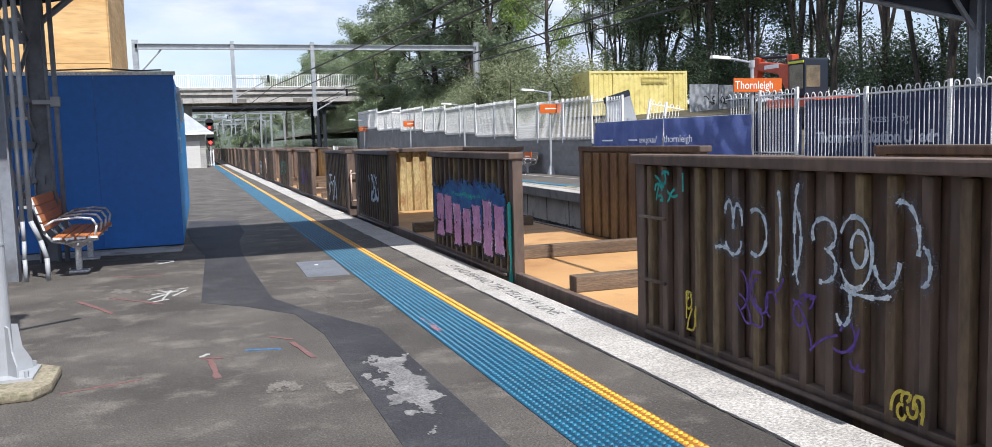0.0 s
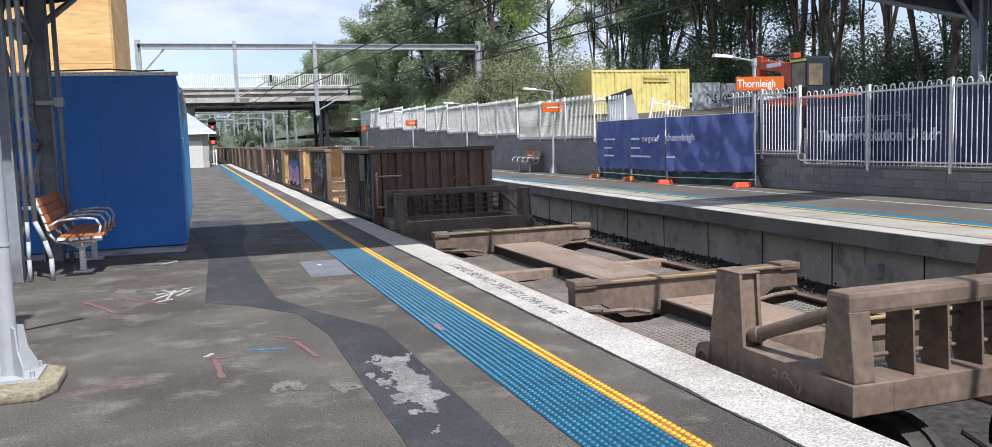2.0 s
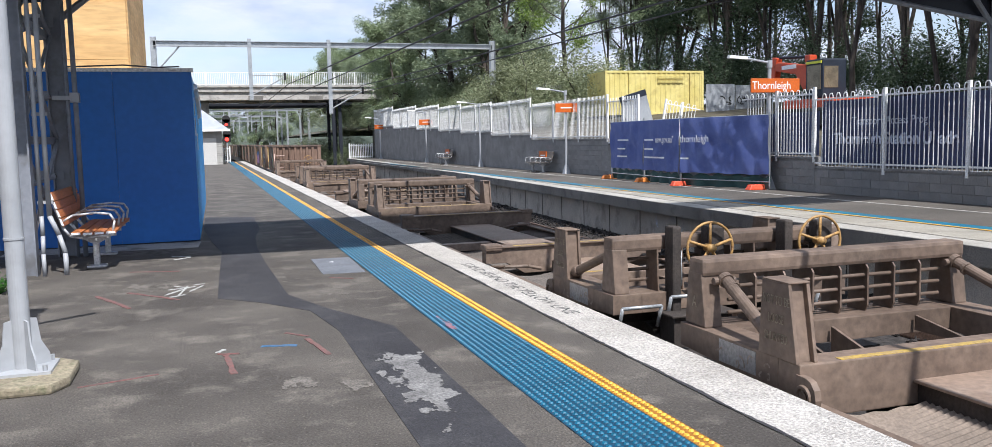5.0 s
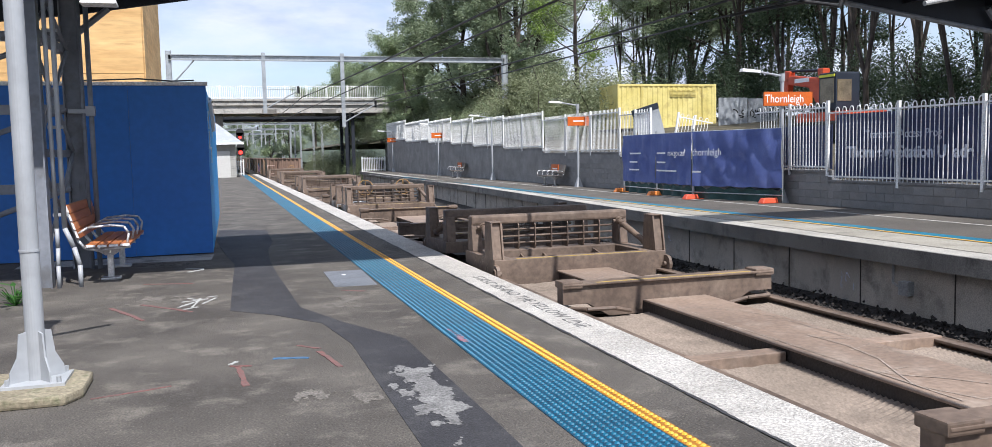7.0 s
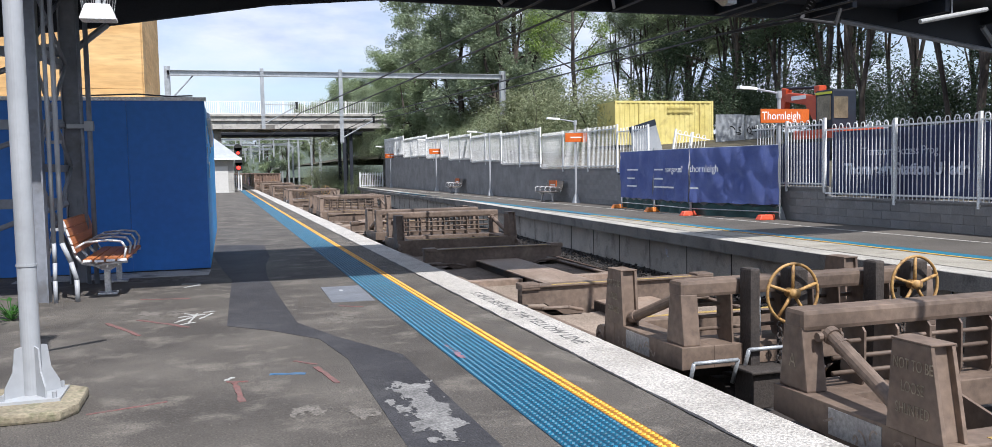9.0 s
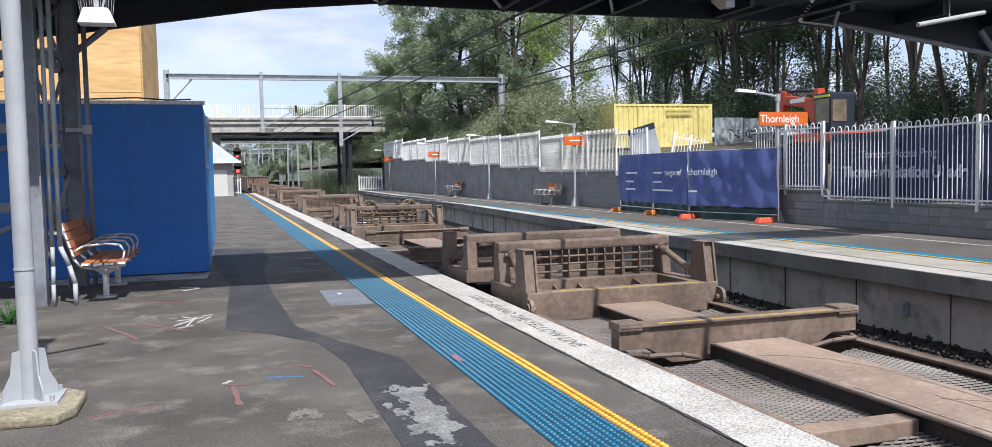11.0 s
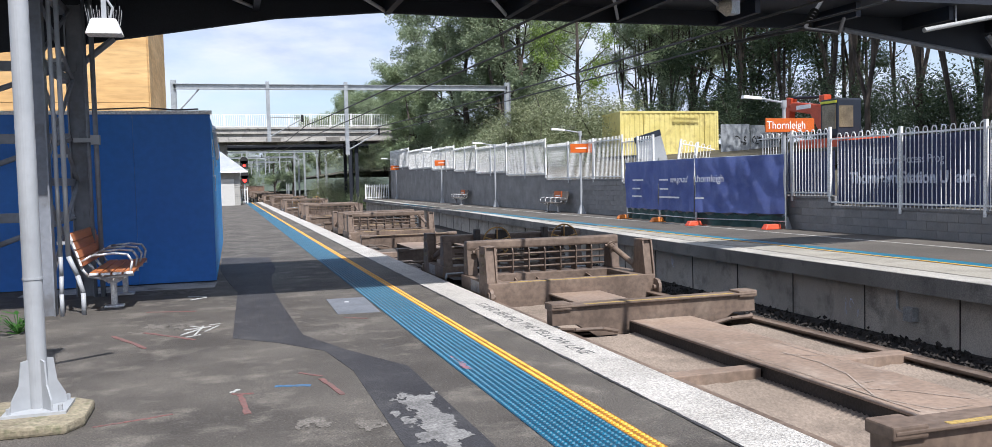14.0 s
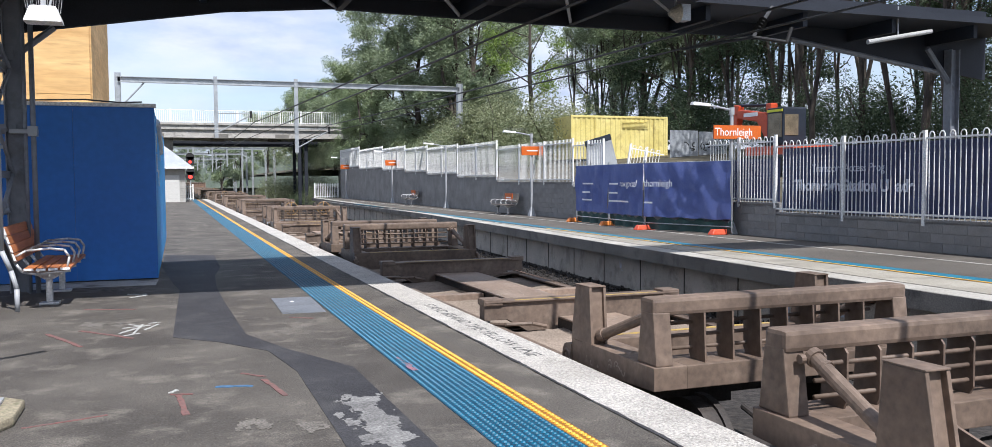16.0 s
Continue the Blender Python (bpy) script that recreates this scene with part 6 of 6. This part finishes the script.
for y, a, b, z, d in ((118, -3, 13, 7.0, [(3, 4), (9, 4)]), (150, -3, 13, 7.0, [(3, 4), (9, 4)]), (185, -3, 14, 7.2, [(4, 4), (9, 4)]), (225, -3, 15, 7.3, [(4, 4), (10, 4)]), (134, -2.5, 13.5, 6.4, [(6, 4)]), (168, -3, 13.5, 6.6, [(6, 4)]), (204, -3, 14, 6.6, [(6, 4)]), (262, -3, 15, 7.0, [(4, 4), (10, 4)])):
    gantry(y, a, b, z, d)


def road_bridge():
    b = thing("road_bridge", (0, 92, 0), "pale concrete road bridge with white railings over the tracks", "bridge")
    bm = B()
    box(bm, -30, 26, 0, 8, 6.75, 7.25)
    part("deck", bm, CONCRETE, b)
    for y in (0.2, 7.2):
        bm = B()
        box(bm, -30, 26, y, y + 0.5, 5.95, 6.75)
        part("girder", bm, CONCRETE, b)
        for x in (-1.0, 5.0, 11.0):
            bm = B()
            box(bm, x - 0.7, x + 0.7, y - 0.05, y + 0.55, 5.9, 6.35)
            part("corbel", bm, DARK_CONCRETE, b)
    bm = B()
    box(bm, -30, 26, -0.15, 0.05, 7.2, 7.4)
    part("parapet", bm, CONCRETE, b)
    bm = B()
    box(bm, -3.0, 16, 9.0, 12.0, 5.5, 6.0)
    part("soffit_beam", bm, DARK_STEEL, b)
    for x, y in ((12.8, 1.0), (13.5, 1.2), (13.0, 6.5), (13.7, 6.5)):
        bm = B()
        box(bm, x - 0.16, x + 0.16, y - 0.16, y + 0.16, -1.3, 6.0)
        part("pier", bm, DARK_STEEL, b)
    bm = B()
    box(bm, -0.7, 0.5, 1, 7, 3.0, 6.0)
    part("bearing_wall", bm, DARK_CONCRETE, b)
    for xa, xb in ((-30, -2.2), (18, 40)):
        bm = B()
        box(bm, xa, xb, 0.5, 7.5, -1.3, 6.5)
        part("abutment", bm, CONCRETE, b)
    for z in (7.5, 8.65):
        bm = B()
        box(bm, -30, 26, -0.06, -0.02, z - 0.03, z + 0.03)
        part("rail", bm, WHITE_PAINT, b)
    bm = B()
    box(bm, -0.02, 0.02, -0.06, -0.02, 7.4, 8.65)
    first = part("baluster", bm, WHITE_PAINT, b, at=(-5.0, 0, 0))
    for i in range(1, 130):
        again("baluster", first, (-5.0 + 0.18 * i, 0, 0))
    bm = B()
    box(bm, -0.05, 0.05, -0.07, 0.03, 7.3, 8.75)
    p0 = part("rail_post", bm, WHITE_PAINT, b, at=(-6, 0, 0))
    for i in range(1, 14):
        again("rail_post", p0, (-6 + 2.1 * i, 0, 0))


road_bridge()


def hut():
    h = thing("platform_hut", (0, 73.5, 0), "grey weatherboard hut with pale metal hip roof", "hut")
    for i in range(15):
        bm = B()
        plate_x(bm, [(0.0, 0.18 * i), (-0.03, 0.18 * i), (0.0, 0.18 * i + 0.19)], -4.0, 1.25)
        part("weatherboard", bm, WEATHERBOARD, h)
    bm = B()
    box(bm, -4.0, 1.25, 0.005, 5, 0, 2.72)
    part("body", bm, WEATHERBOARD, h)
    bm = B()
    box(bm, -1.2, 0.8, -0.06, -0.02, 0.0, 2.1)
    part("roller_door", bm, surf("pale_roller_door", (0.5, 0.49, 0.46), (0.56, 0.55, 0.52), 2, 0.6, stretch=(0.2, 1, 12)), h, "pale ribbed roller door")
    bm = B()
    solid(bm, [(-4.6, -0.6, 2.72), (1.85, -0.6, 2.72), (1.85, 5.6, 2.72), (-4.6, 5.6, 2.72)], [(-3.0, 2.4, 4.6), (-0.4, 2.4, 4.6), (-0.4, 2.6, 4.6), (-3.0, 2.6, 4.6)])
    part("roof", bm, ROOFING, h)
    bm = B()
    box(bm, -4.62, 1.88, -0.64, -0.56, 2.62, 2.76)
    part("gutter", bm, WHITE_PAINT, h)


hut()


def signal_post():
    s = thing("railway_signal", (1.85, 84.0, 0), "railway signal with two round black heads showing red", "signal")
    bm = B()
    rod(bm, (0, 0, -1.3), (0, 0, 3.9), 0.07, seg=10)
    part("post", bm, GALV, s)
    for z in (3.5, 2.15):
        bm = B()
        rod(bm, (0, -0.12, z + 0.35), (0, 0.1, z + 0.35), 0.36, seg=20)
        box(bm, -0.36, 0.36, -0.12, 0.1, z - 0.4, z + 0.35)
        hd = part("head", bm, RUBBER, s, bevel=0.02)
        bm = B()
        rod(bm, (0, -0.16, z - 0.12), (0, -0.13, z - 0.12), 0.12 if z > 3 else 0.17, seg=16)
        part("lens", bm, RED_GLOW, hd, "glowing red lens")


signal_post()


def white_barrier(x0, x1, y, label):
    b = thing("end_barrier", (0, y, 0), label, "barrier")
    for z in (0.15, 1.2):
        bm = B()
        box(bm, x0, x1, -0.02, 0.02, z - 0.03, z + 0.03)
        part("rail", bm, WHITE_PAINT, b)
    n = int((x1 - x0) / 0.16)
    bm = B()
    box(bm, -0.03, 0.03, -0.05, -0.02, 0.02, 1.35)
    f = part("picket", bm, WHITE_PAINT, b, at=(x0 + 0.05, 0, 0))
    for i in range(1, n):
        again("picket", f, (x0 + 0.05 + 0.16 * i, 0, 0))
    for x in (x0, x1):
        bm = B()
        box(bm, x - 0.05, x + 0.05, -0.05, 0.05, 0, 1.4)
        part("post", bm, WHITE_PAINT, b)


white_barrier(12.7, 14.85, 82.5, "white picket barrier at the far platform's end")
white_barrier(1.35, 1.95, 80.0, "white picket gate at the platform's end")


# ---- overhead wires ----
def wire(pts, r, name="contact_wire"):
    w = thing(name, (0, 0, 0), "dark overhead line sagging along the track", "wire", "overhead wires")
    bm = B()
    prev = None
    for p, q, sag in pts:
        p, q = Vector(p), Vector(q)
        for i in range(13):
            s = i / 12
            c = p.lerp(q, s) - Vector((0, 0, sag * 4 * s * (1 - s)))
            ring = [bm.verts.new(c + Vector((r * math.cos(a * 1.2566), 0, r * math.sin(a * 1.2566)))) for a in range(5)]
            if prev and i:
                for a in range(5):
                    bm.faces.new((prev[a], prev[(a + 1) % 5], ring[(a + 1) % 5], ring[a]))
            if i or not prev:
                prev = ring
    part("line", bm, WIRE, w)


wire([((4.69, -5, 3.85), (4.6, 51, 4.9), 0.15), ((4.6, 51, 4.9), (4.6, 118, 5.4), 0.3)], 0.022)
wire([((4.69, -5, 3.55), (4.6, 51, 4.15), 0.02), ((4.6, 51, 4.15), (4.6, 118, 4.6), 0.03)], 0.018)
wire([((8.5, 4, 4.05), (8.75, 51, 4.8), 0.12), ((8.75, 51, 4.7), (10.5, 118, 5.3), 0.3)], 0.022)
wire([((8.55, 4, 3.76), (8.75, 51, 4.4), 0.03), ((8.75, 51, 4.45), (10.5, 118, 4.6), 0.03)], 0.018)


ws = thing("wire_support", (8.6, 11.6, 3.75), "dark registration arm with insulators holding the overhead line", "wire support")
bm = B()
rod(bm, (0, 0, 0), (0.75, 0.5, 0.62), 0.03, seg=8)
path(bm, [(-0.25, 1.6, 0.05), (0.0, 0.0, 0.02), (0.25, -0.5, -0.12), (0.3, -0.55, 0.1)], 0.028)
part("arm", bm, WIRE, ws)
bm = B()
for k in range(5):
    c = Vector((0.12 + 0.07 * k, 0.08 + 0.047 * k, 0.1 + 0.058 * k))
    rod(bm, c, c + Vector((0.03, 0.02, 0.025)), 0.075, 0.05, seg=12)
part("insulator", bm, RUBBER, ws)


# ---- trees and shrubs ----
def limb(bm, pts, r0, r1, seg=6):
    k = len(pts) - 1
    for i in range(k):
        a, b = r0 + (r1 - r0) * i / k, r0 + (r1 - r0) * (i + 1) / k
        rod(bm, pts[i], pts[i + 1], a, b, seg)


def leaf_mesh(name, centres, count, size, mat, rng, flat=0.8):
    """Many small hanging leaves gathered in uneven clumps."""
    verts, faces = [], []
    for c, r in centres:
        for _ in range(count):
            d = Vector((rng.gauss(0, 1), rng.gauss(0, 1), rng.gauss(0, flat)))
            p = c + d.normalized() * r * rng.random() ** 0.45
            a, t = rng.uniform(0, 6.283), rng.uniform(-0.9, 0.9)
            u = Vector((math.cos(a) * math.cos(t), math.sin(a) * math.cos(t), math.sin(t))) * size * rng.uniform(0.6, 1.4)
            v = u.cross(Vector((rng.uniform(-1, 1), rng.uniform(-1, 1), rng.uniform(-1, 1)))).normalized() * size * rng.uniform(0.25, 0.5)
            k = len(verts)
            verts += [p - u, p + v, p + u, p - v]
            faces.append((k, k + 1, k + 2, k + 3))
    me = bpy.data.meshes.new(name)
    me.from_pydata([tuple(v) for v in verts], [], faces)
    me.materials.append(mat)
    return me


def gum_tree(seed, height, spread, mat, trunk_r, low=0.35, clumps=46, count=75, size=0.15, lean=0.5, forks=0):
    """A gum: a leaning trunk, forked where forks says so, with limbs, twigs and leaf clumps at their ends."""
    rng = random.Random(seed)
    count, size = int(count * 2.2), size * 0.66
    t = thing("gum_tree", (0, 0, 0), "tall eucalyptus with a bare trunk and an open grey-green crown", "tree", "trees on the bank")
    bm = B()
    pts = [Vector((0, 0, -0.4))]
    lx, ly = rng.uniform(-lean, lean), rng.uniform(-lean, lean)
    for i in range(1, 8):
        s = i / 7
        pts.append(Vector((lx * s + rng.uniform(-0.15, 0.15), ly * s + rng.uniform(-0.15, 0.15), height * 0.92 * s)))
    limb(bm, pts, trunk_r, trunk_r * 0.2, 8)
    ends = []
    for i in range(forks):
        base = pts[1 + i]
        a = rng.uniform(0, 6.283)
        top = base + Vector((math.cos(a) * spread * 0.45, math.sin(a) * spread * 0.45, height * (0.78 - 0.1 * i) - base.z))
        mid = base.lerp(top, 0.45) + Vector((math.cos(a), math.sin(a), 0)) * spread * 0.12
        limb(bm, [base, base.lerp(mid, 0.5), mid, mid.lerp(top, 0.5), top], trunk_r * 0.7, 0.03, 7)
        for q in (0.55, 0.7, 0.85):
            b = a + rng.uniform(-1.8, 1.8)
            tip = mid.lerp(top, q) + Vector((math.cos(b), math.sin(b), rng.uniform(0.5, 1.0))) * spread * 0.4
            limb(bm, [mid.lerp(top, q), tip], 0.04, 0.014, 5)
            ends += [tip]
        ends += [top, mid.lerp(top, 0.7)]
    for i in range(13):
        s = low + (0.95 - low) * i / 13
        k = min(6, int(s * 7))
        base = pts[k].lerp(pts[k + 1], s * 7 - k)
        a = i * 2.4 + rng.uniform(-0.5, 0.5)
        out = spread * (1.05 - 0.65 * abs(s - 0.55)) * rng.uniform(0.55, 1.0)
        tip = base + Vector((math.cos(a) * out, math.sin(a) * out, out * rng.uniform(0.35, 1.0)))
        mid = base.lerp(tip, 0.5) + Vector((0, 0, -out * 0.1))
        limb(bm, [base, mid, tip], trunk_r * 0.38 * (1.1 - s), 0.02, 5)
        ends += [tip, mid.lerp(tip, 0.5)]
        for _ in range(2):
            tw = tip + Vector((rng.uniform(-1, 1), rng.uniform(-1, 1), rng.uniform(-0.4, 0.9))) * spread * 0.33
            limb(bm, [mid.lerp(tip, 0.6), tw], 0.035, 0.012, 4)
            ends.append(tw)
    ends.append(pts[-1])
    part("trunk", bm, BARK, t, "mottled brown bark")
    centres = [(rng.choice(ends) + Vector((rng.uniform(-1, 1), rng.uniform(-1, 1), rng.uniform(-0.7, 0.7))) * spread * 0.2, spread * rng.uniform(0.13, 0.27)) for _ in range(clumps)]
    o = new("crown", leaf_mesh("crown", centres, count, size, mat, rng))
    o.parent = t
    return t


def shrub(seed, w, h, mat, label, clumps=40, count=70, size=0.11):
    rng = random.Random(seed)
    count, size = int(count * 1.7), size * 0.7
    t = thing("shrub", (0, 0, 0), label, "shrub", "shrubs on the bank")
    centres = []
    for i in range(5):
        bm = B()
        a = i * 1.25 + rng.uniform(-0.3, 0.3)
        tip = Vector((math.cos(a) * w * rng.uniform(0.2, 0.5), math.sin(a) * w * rng.uniform(0.2, 0.5), h * rng.uniform(0.5, 0.95)))
        limb(bm, [Vector((0, 0, -0.2)), tip * 0.5 + Vector((0, 0, 0.1)), tip], 0.06, 0.015, 5)
        part("stem", bm, BARK, t)
    for _ in range(clumps):
        a, r = rng.uniform(0, 6.283), math.sqrt(rng.random())
        centres.append((Vector((math.cos(a) * r * w * 0.5, math.sin(a) * r * w * 0.5, h * (0.15 + 0.75 * rng.random() * (1.1 - r * r * 0.6)))), w * rng.uniform(0.12, 0.24)))

    o = new("foliage", leaf_mesh("foliage", centres, count, size, mat, rng))
    o.parent = t
    return t


def plant(pool, spots, seed):
    """Set copies of the trees of a pool at x, y, scale; the first use of each is the tree itself."""
    rng, used = random.Random(seed), set()
    for i, (x, y, s) in enumerate(spots):
        src = pool[i % len(pool)]
        m = pose(x, y, bank_z(x, y) if x > 15 else -1.3, 0, 0, rng.uniform(0, 360))
        if i % len(pool) not in used:
            used.add(i % len(pool))
            ob = src
            ob.matrix_basis = m
        else:
            ob = copy_thing(src, m)
        ob.scale = (s, s, s * rng.uniform(0.92, 1.1))


# Nearer trees mostly wear the leaves darkened to stand for shade
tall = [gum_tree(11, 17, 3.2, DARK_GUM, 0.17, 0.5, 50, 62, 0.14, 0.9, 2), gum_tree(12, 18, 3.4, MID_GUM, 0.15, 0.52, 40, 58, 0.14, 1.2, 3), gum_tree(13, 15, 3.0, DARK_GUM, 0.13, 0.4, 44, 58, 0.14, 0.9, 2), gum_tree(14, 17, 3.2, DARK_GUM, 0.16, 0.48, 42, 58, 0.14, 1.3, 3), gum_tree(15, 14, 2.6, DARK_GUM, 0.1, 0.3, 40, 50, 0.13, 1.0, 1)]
rng = random.Random(21)
spots = []
for i in range(34):
    y = 12 + 1.75 * i + rng.uniform(-0.8, 0.8)
    spots.append((25.5 + 0.13 * y + rng.uniform(-2.5, 3.5), y, rng.uniform(0.8, 1.08)))
for i in range(26):
    spots.append((36 + rng.uniform(-3, 9), 8 + 2.6 * i + rng.uniform(-1, 1), rng.uniform(0.8, 1.1)))
plant(tall, [p for p in spots if p[1] < 45], 3)
# Farther trees take the leaves lightened for sun and haze
pale = [gum_tree(16, 17, 3.4, MID_GUM, 0.16, 0.4, 56, 66, 0.15, 1.0, 2), gum_tree(17, 16, 3.2, GUM, 0.14, 0.42, 52, 62, 0.15, 1.2, 3)]
plant(pale, [p for i, p in enumerate(spots) if p[1] >= 45 and i % 3], 13)
bushy = [gum_tree(31, 12, 4.0, MID_GUM, 0.28, 0.1, 190, 95, 0.17, 0.3, 1), gum_tree(32, 11, 3.8, GUM, 0.26, 0.08, 180, 95, 0.17, 0.3, 1), gum_tree(33, 12.5, 3.6, MID_GUM, 0.25, 0.2, 150, 95, 0.17, 0.5, 2)]
plant(bushy, [(19.6, 72, 1.15), (18.0, 82, 0.95), (21, 65, 1.2), (25, 72, 1.4), (18.5, 92, 0.8), (30, 84, 1.35), (16.4, 104, 0.7), (17, 120, 0.9), (25, 105, 1.2), (22, 140, 1.1), (17, 165, 1.0), (14, 190, 1.0), (-6, 150, 0.9), (-9, 190, 1.1), (-7, 240, 1.2), (6, 300, 1.3), (14, 260, 1.3), (-2, 330, 1.3), (36, 62, 1.1)], 4)
# Thicket and understorey repeat the shade-darkened leaves
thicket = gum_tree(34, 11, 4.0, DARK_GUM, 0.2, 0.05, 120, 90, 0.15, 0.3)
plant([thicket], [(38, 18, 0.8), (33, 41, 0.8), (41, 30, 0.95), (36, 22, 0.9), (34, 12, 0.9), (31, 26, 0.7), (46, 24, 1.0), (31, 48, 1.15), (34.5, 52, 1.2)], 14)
lime = gum_tree(41, 12, 3.2, LIME, 0.2, 0.3, 60, 80, 0.13)
plant([lime], [(23.5, 56, 1.05)], 6)
olive = [shrub(51, 5.5, 3.2, WATTLE, "olive-green feathery shrub on the bank", 60), shrub(52, 4.8, 2.8, GUM, "grey-green shrub on the bank", 60), shrub(53, 5.0, 3.4, WATTLE, "tall olive shrub on the bank", 60)]
spots = []
rng = random.Random(22)
for i in range(12):
    spots.append((19.2 + rng.uniform(-0.6, 1.5), 46 + 3.2 * i + rng.uniform(-0.6, 0.6), rng.uniform(0.75, 1.05)))
for i in range(12):
    spots.append((21.8 + rng.uniform(-1, 2), 47.5 + 3.2 * i, rng.uniform(0.95, 1.3)))
spots += [(17.9, 44 + 2.6 * i, 0.5 + 0.04 * (i % 4)) for i in range(10)]
spots += [(18.3, 49.4, 0.85), (19.5, 50.2, 1.2), (14.6, 101, 1.3), (16.5, 99, 1.2), (12.6, 112, 1.1), (16.0, 110, 1.5)]
spots += [(16.3, 84, 0.8), (15.4, 87, 0.7), (14.6, 90, 0.7), (13.9, 96, 0.8)]
plant(olive, spots, 7)
plant([shrub(54, 5.2, 4.0, DARK_GUM, "shrub under the trees with shade-darkened green leaves", 70)], [(28.5, 37, 0.9), (29.5, 31, 0.8), (29, 25, 0.8), (30, 19, 0.9), (31, 29, 1.1), (29, 45, 1.0), (33, 47, 1.1), (27, 50, 1.1), (31, 34, 0.9)], 9)

plant([shrub(55, 2.4, 4.3, WATTLE, "upright olive shrub by the gantry column", 46)], [(16.8, 49.5, 1.0), (17.2, 47.0, 0.8)], 15)

# wooded hills closing the view along the line
rng = random.Random(77)
bm = B()
for row, (y, h0) in enumerate(((430, 9), (520, 16))):
    tops = []
    for i in range(121):
        x = -300 + 5 * i
        tops.append((x, h0 + 5 * noise.noise((x * 0.02, row * 7.0, 0)) + 2.5 * noise.noise((x * 0.13, row, 3)) + rng.uniform(-0.8, 0.8)))
    plate_y(bm, [(-300, -2)] + tops + [(300, -2)], y, y + 20)
# Distance haze is mixed into this pale green
setting("backdrop", bm, surf("hazed_distant_woods", (0.11, 0.14, 0.11), (0.17, 0.2, 0.17), 0.12, 0.95, bump=0.0, fine=1.5), "distant wooded rise beyond the line", "backdrop")


# ---- tactile tiles along the platform ----
def tile_mesh(name, nx, px, ny, py, mat, bed):
    bm = B()
    w, l = nx * px, ny * py
    box(bm, 0.001, w - 0.001, 0.001, l - 0.001, -0.006, 0.004)
    for i in range(nx):
        for j in range(ny):
            cx, cy = px * (i + 0.5), py * (j + 0.5)
            rings = []
            for r, z in ((0.018, 0.004), (0.0125, 0.0115)):
                rings.append([bm.verts.new((cx + r * math.cos(a * 1.0472), cy + r * math.sin(a * 1.0472), z)) for a in range(6)])
            for a in range(6):
                bm.faces.new((rings[0][a], rings[0][(a + 1) % 6], rings[1][(a + 1) % 6], rings[1][a]))
            bm.faces.new(rings[1])
    # Bed faces get the darker colour that stands for shade round the dots
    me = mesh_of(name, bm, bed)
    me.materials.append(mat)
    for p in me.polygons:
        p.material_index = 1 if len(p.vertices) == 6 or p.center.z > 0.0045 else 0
    return me


strip = tagged(thing("tactile_strip", (1.81, -3.0, 0), "blue dotted tactile tiles with a yellow dotted line beside them", "tactile strip"), kind="structure")
BT, YT = tile_mesh("blue_tile", 10, 0.05, 6, 0.05, BLUE_TILE, BLUE_BED_SHADE), tile_mesh("yellow_tile", 2, 0.0575, 6, 0.05, YELLOW_TILE, YELLOW_BED_SHADE)
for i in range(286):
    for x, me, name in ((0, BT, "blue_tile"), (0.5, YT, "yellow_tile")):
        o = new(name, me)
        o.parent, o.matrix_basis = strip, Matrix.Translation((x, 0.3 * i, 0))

# ---- blocks of the retaining wall, those near the camera one by one ----
bm = B()
box(bm, 0, 0.03, 0.0035, 0.5965, 0.0035, 0.1965)
BLK = mesh_of("block", bm, BLOCK, bevel=0.004)
rest, count = B(), 0
for y0, y1, z in STEPS:
    j = 0
    while 0.2 * (j + 1) <= z + 0.02 or j == 0:
        y = max(y0, 9.6) - (0.3 if j % 2 else 0)
        while y < y1:
            a, b = max(y, y0), min(y + 0.6, y1)
            if b - a > 0.05 and y > 9:
                if count < 300 and y < 40 and y > 11 and b - a > 0.59:
                    o = new("block", BLK)
                    o.parent, o.matrix_basis = wall_far, Matrix.Translation((14.965, y, 0.2 * j))
                    count += 1
                else:
                    box(rest, 14.965, 14.995, a + 0.0035, b - 0.0035, 0.2 * j + 0.0035, 0.2 * j + 0.1965)
            y += 0.6
        j += 1
tagged(part("block_courses", rest, BLOCK, wall_far), kind="stuff")
bm = B()
for y0, y1, z in STEPS:
    box(bm, 14.95, 15.32, max(y0, -12) + 0.002, y1 - 0.002, z - 0.03, z + 0.02)
part("wall_capping", bm, BLOCK, wall_far)

motions()
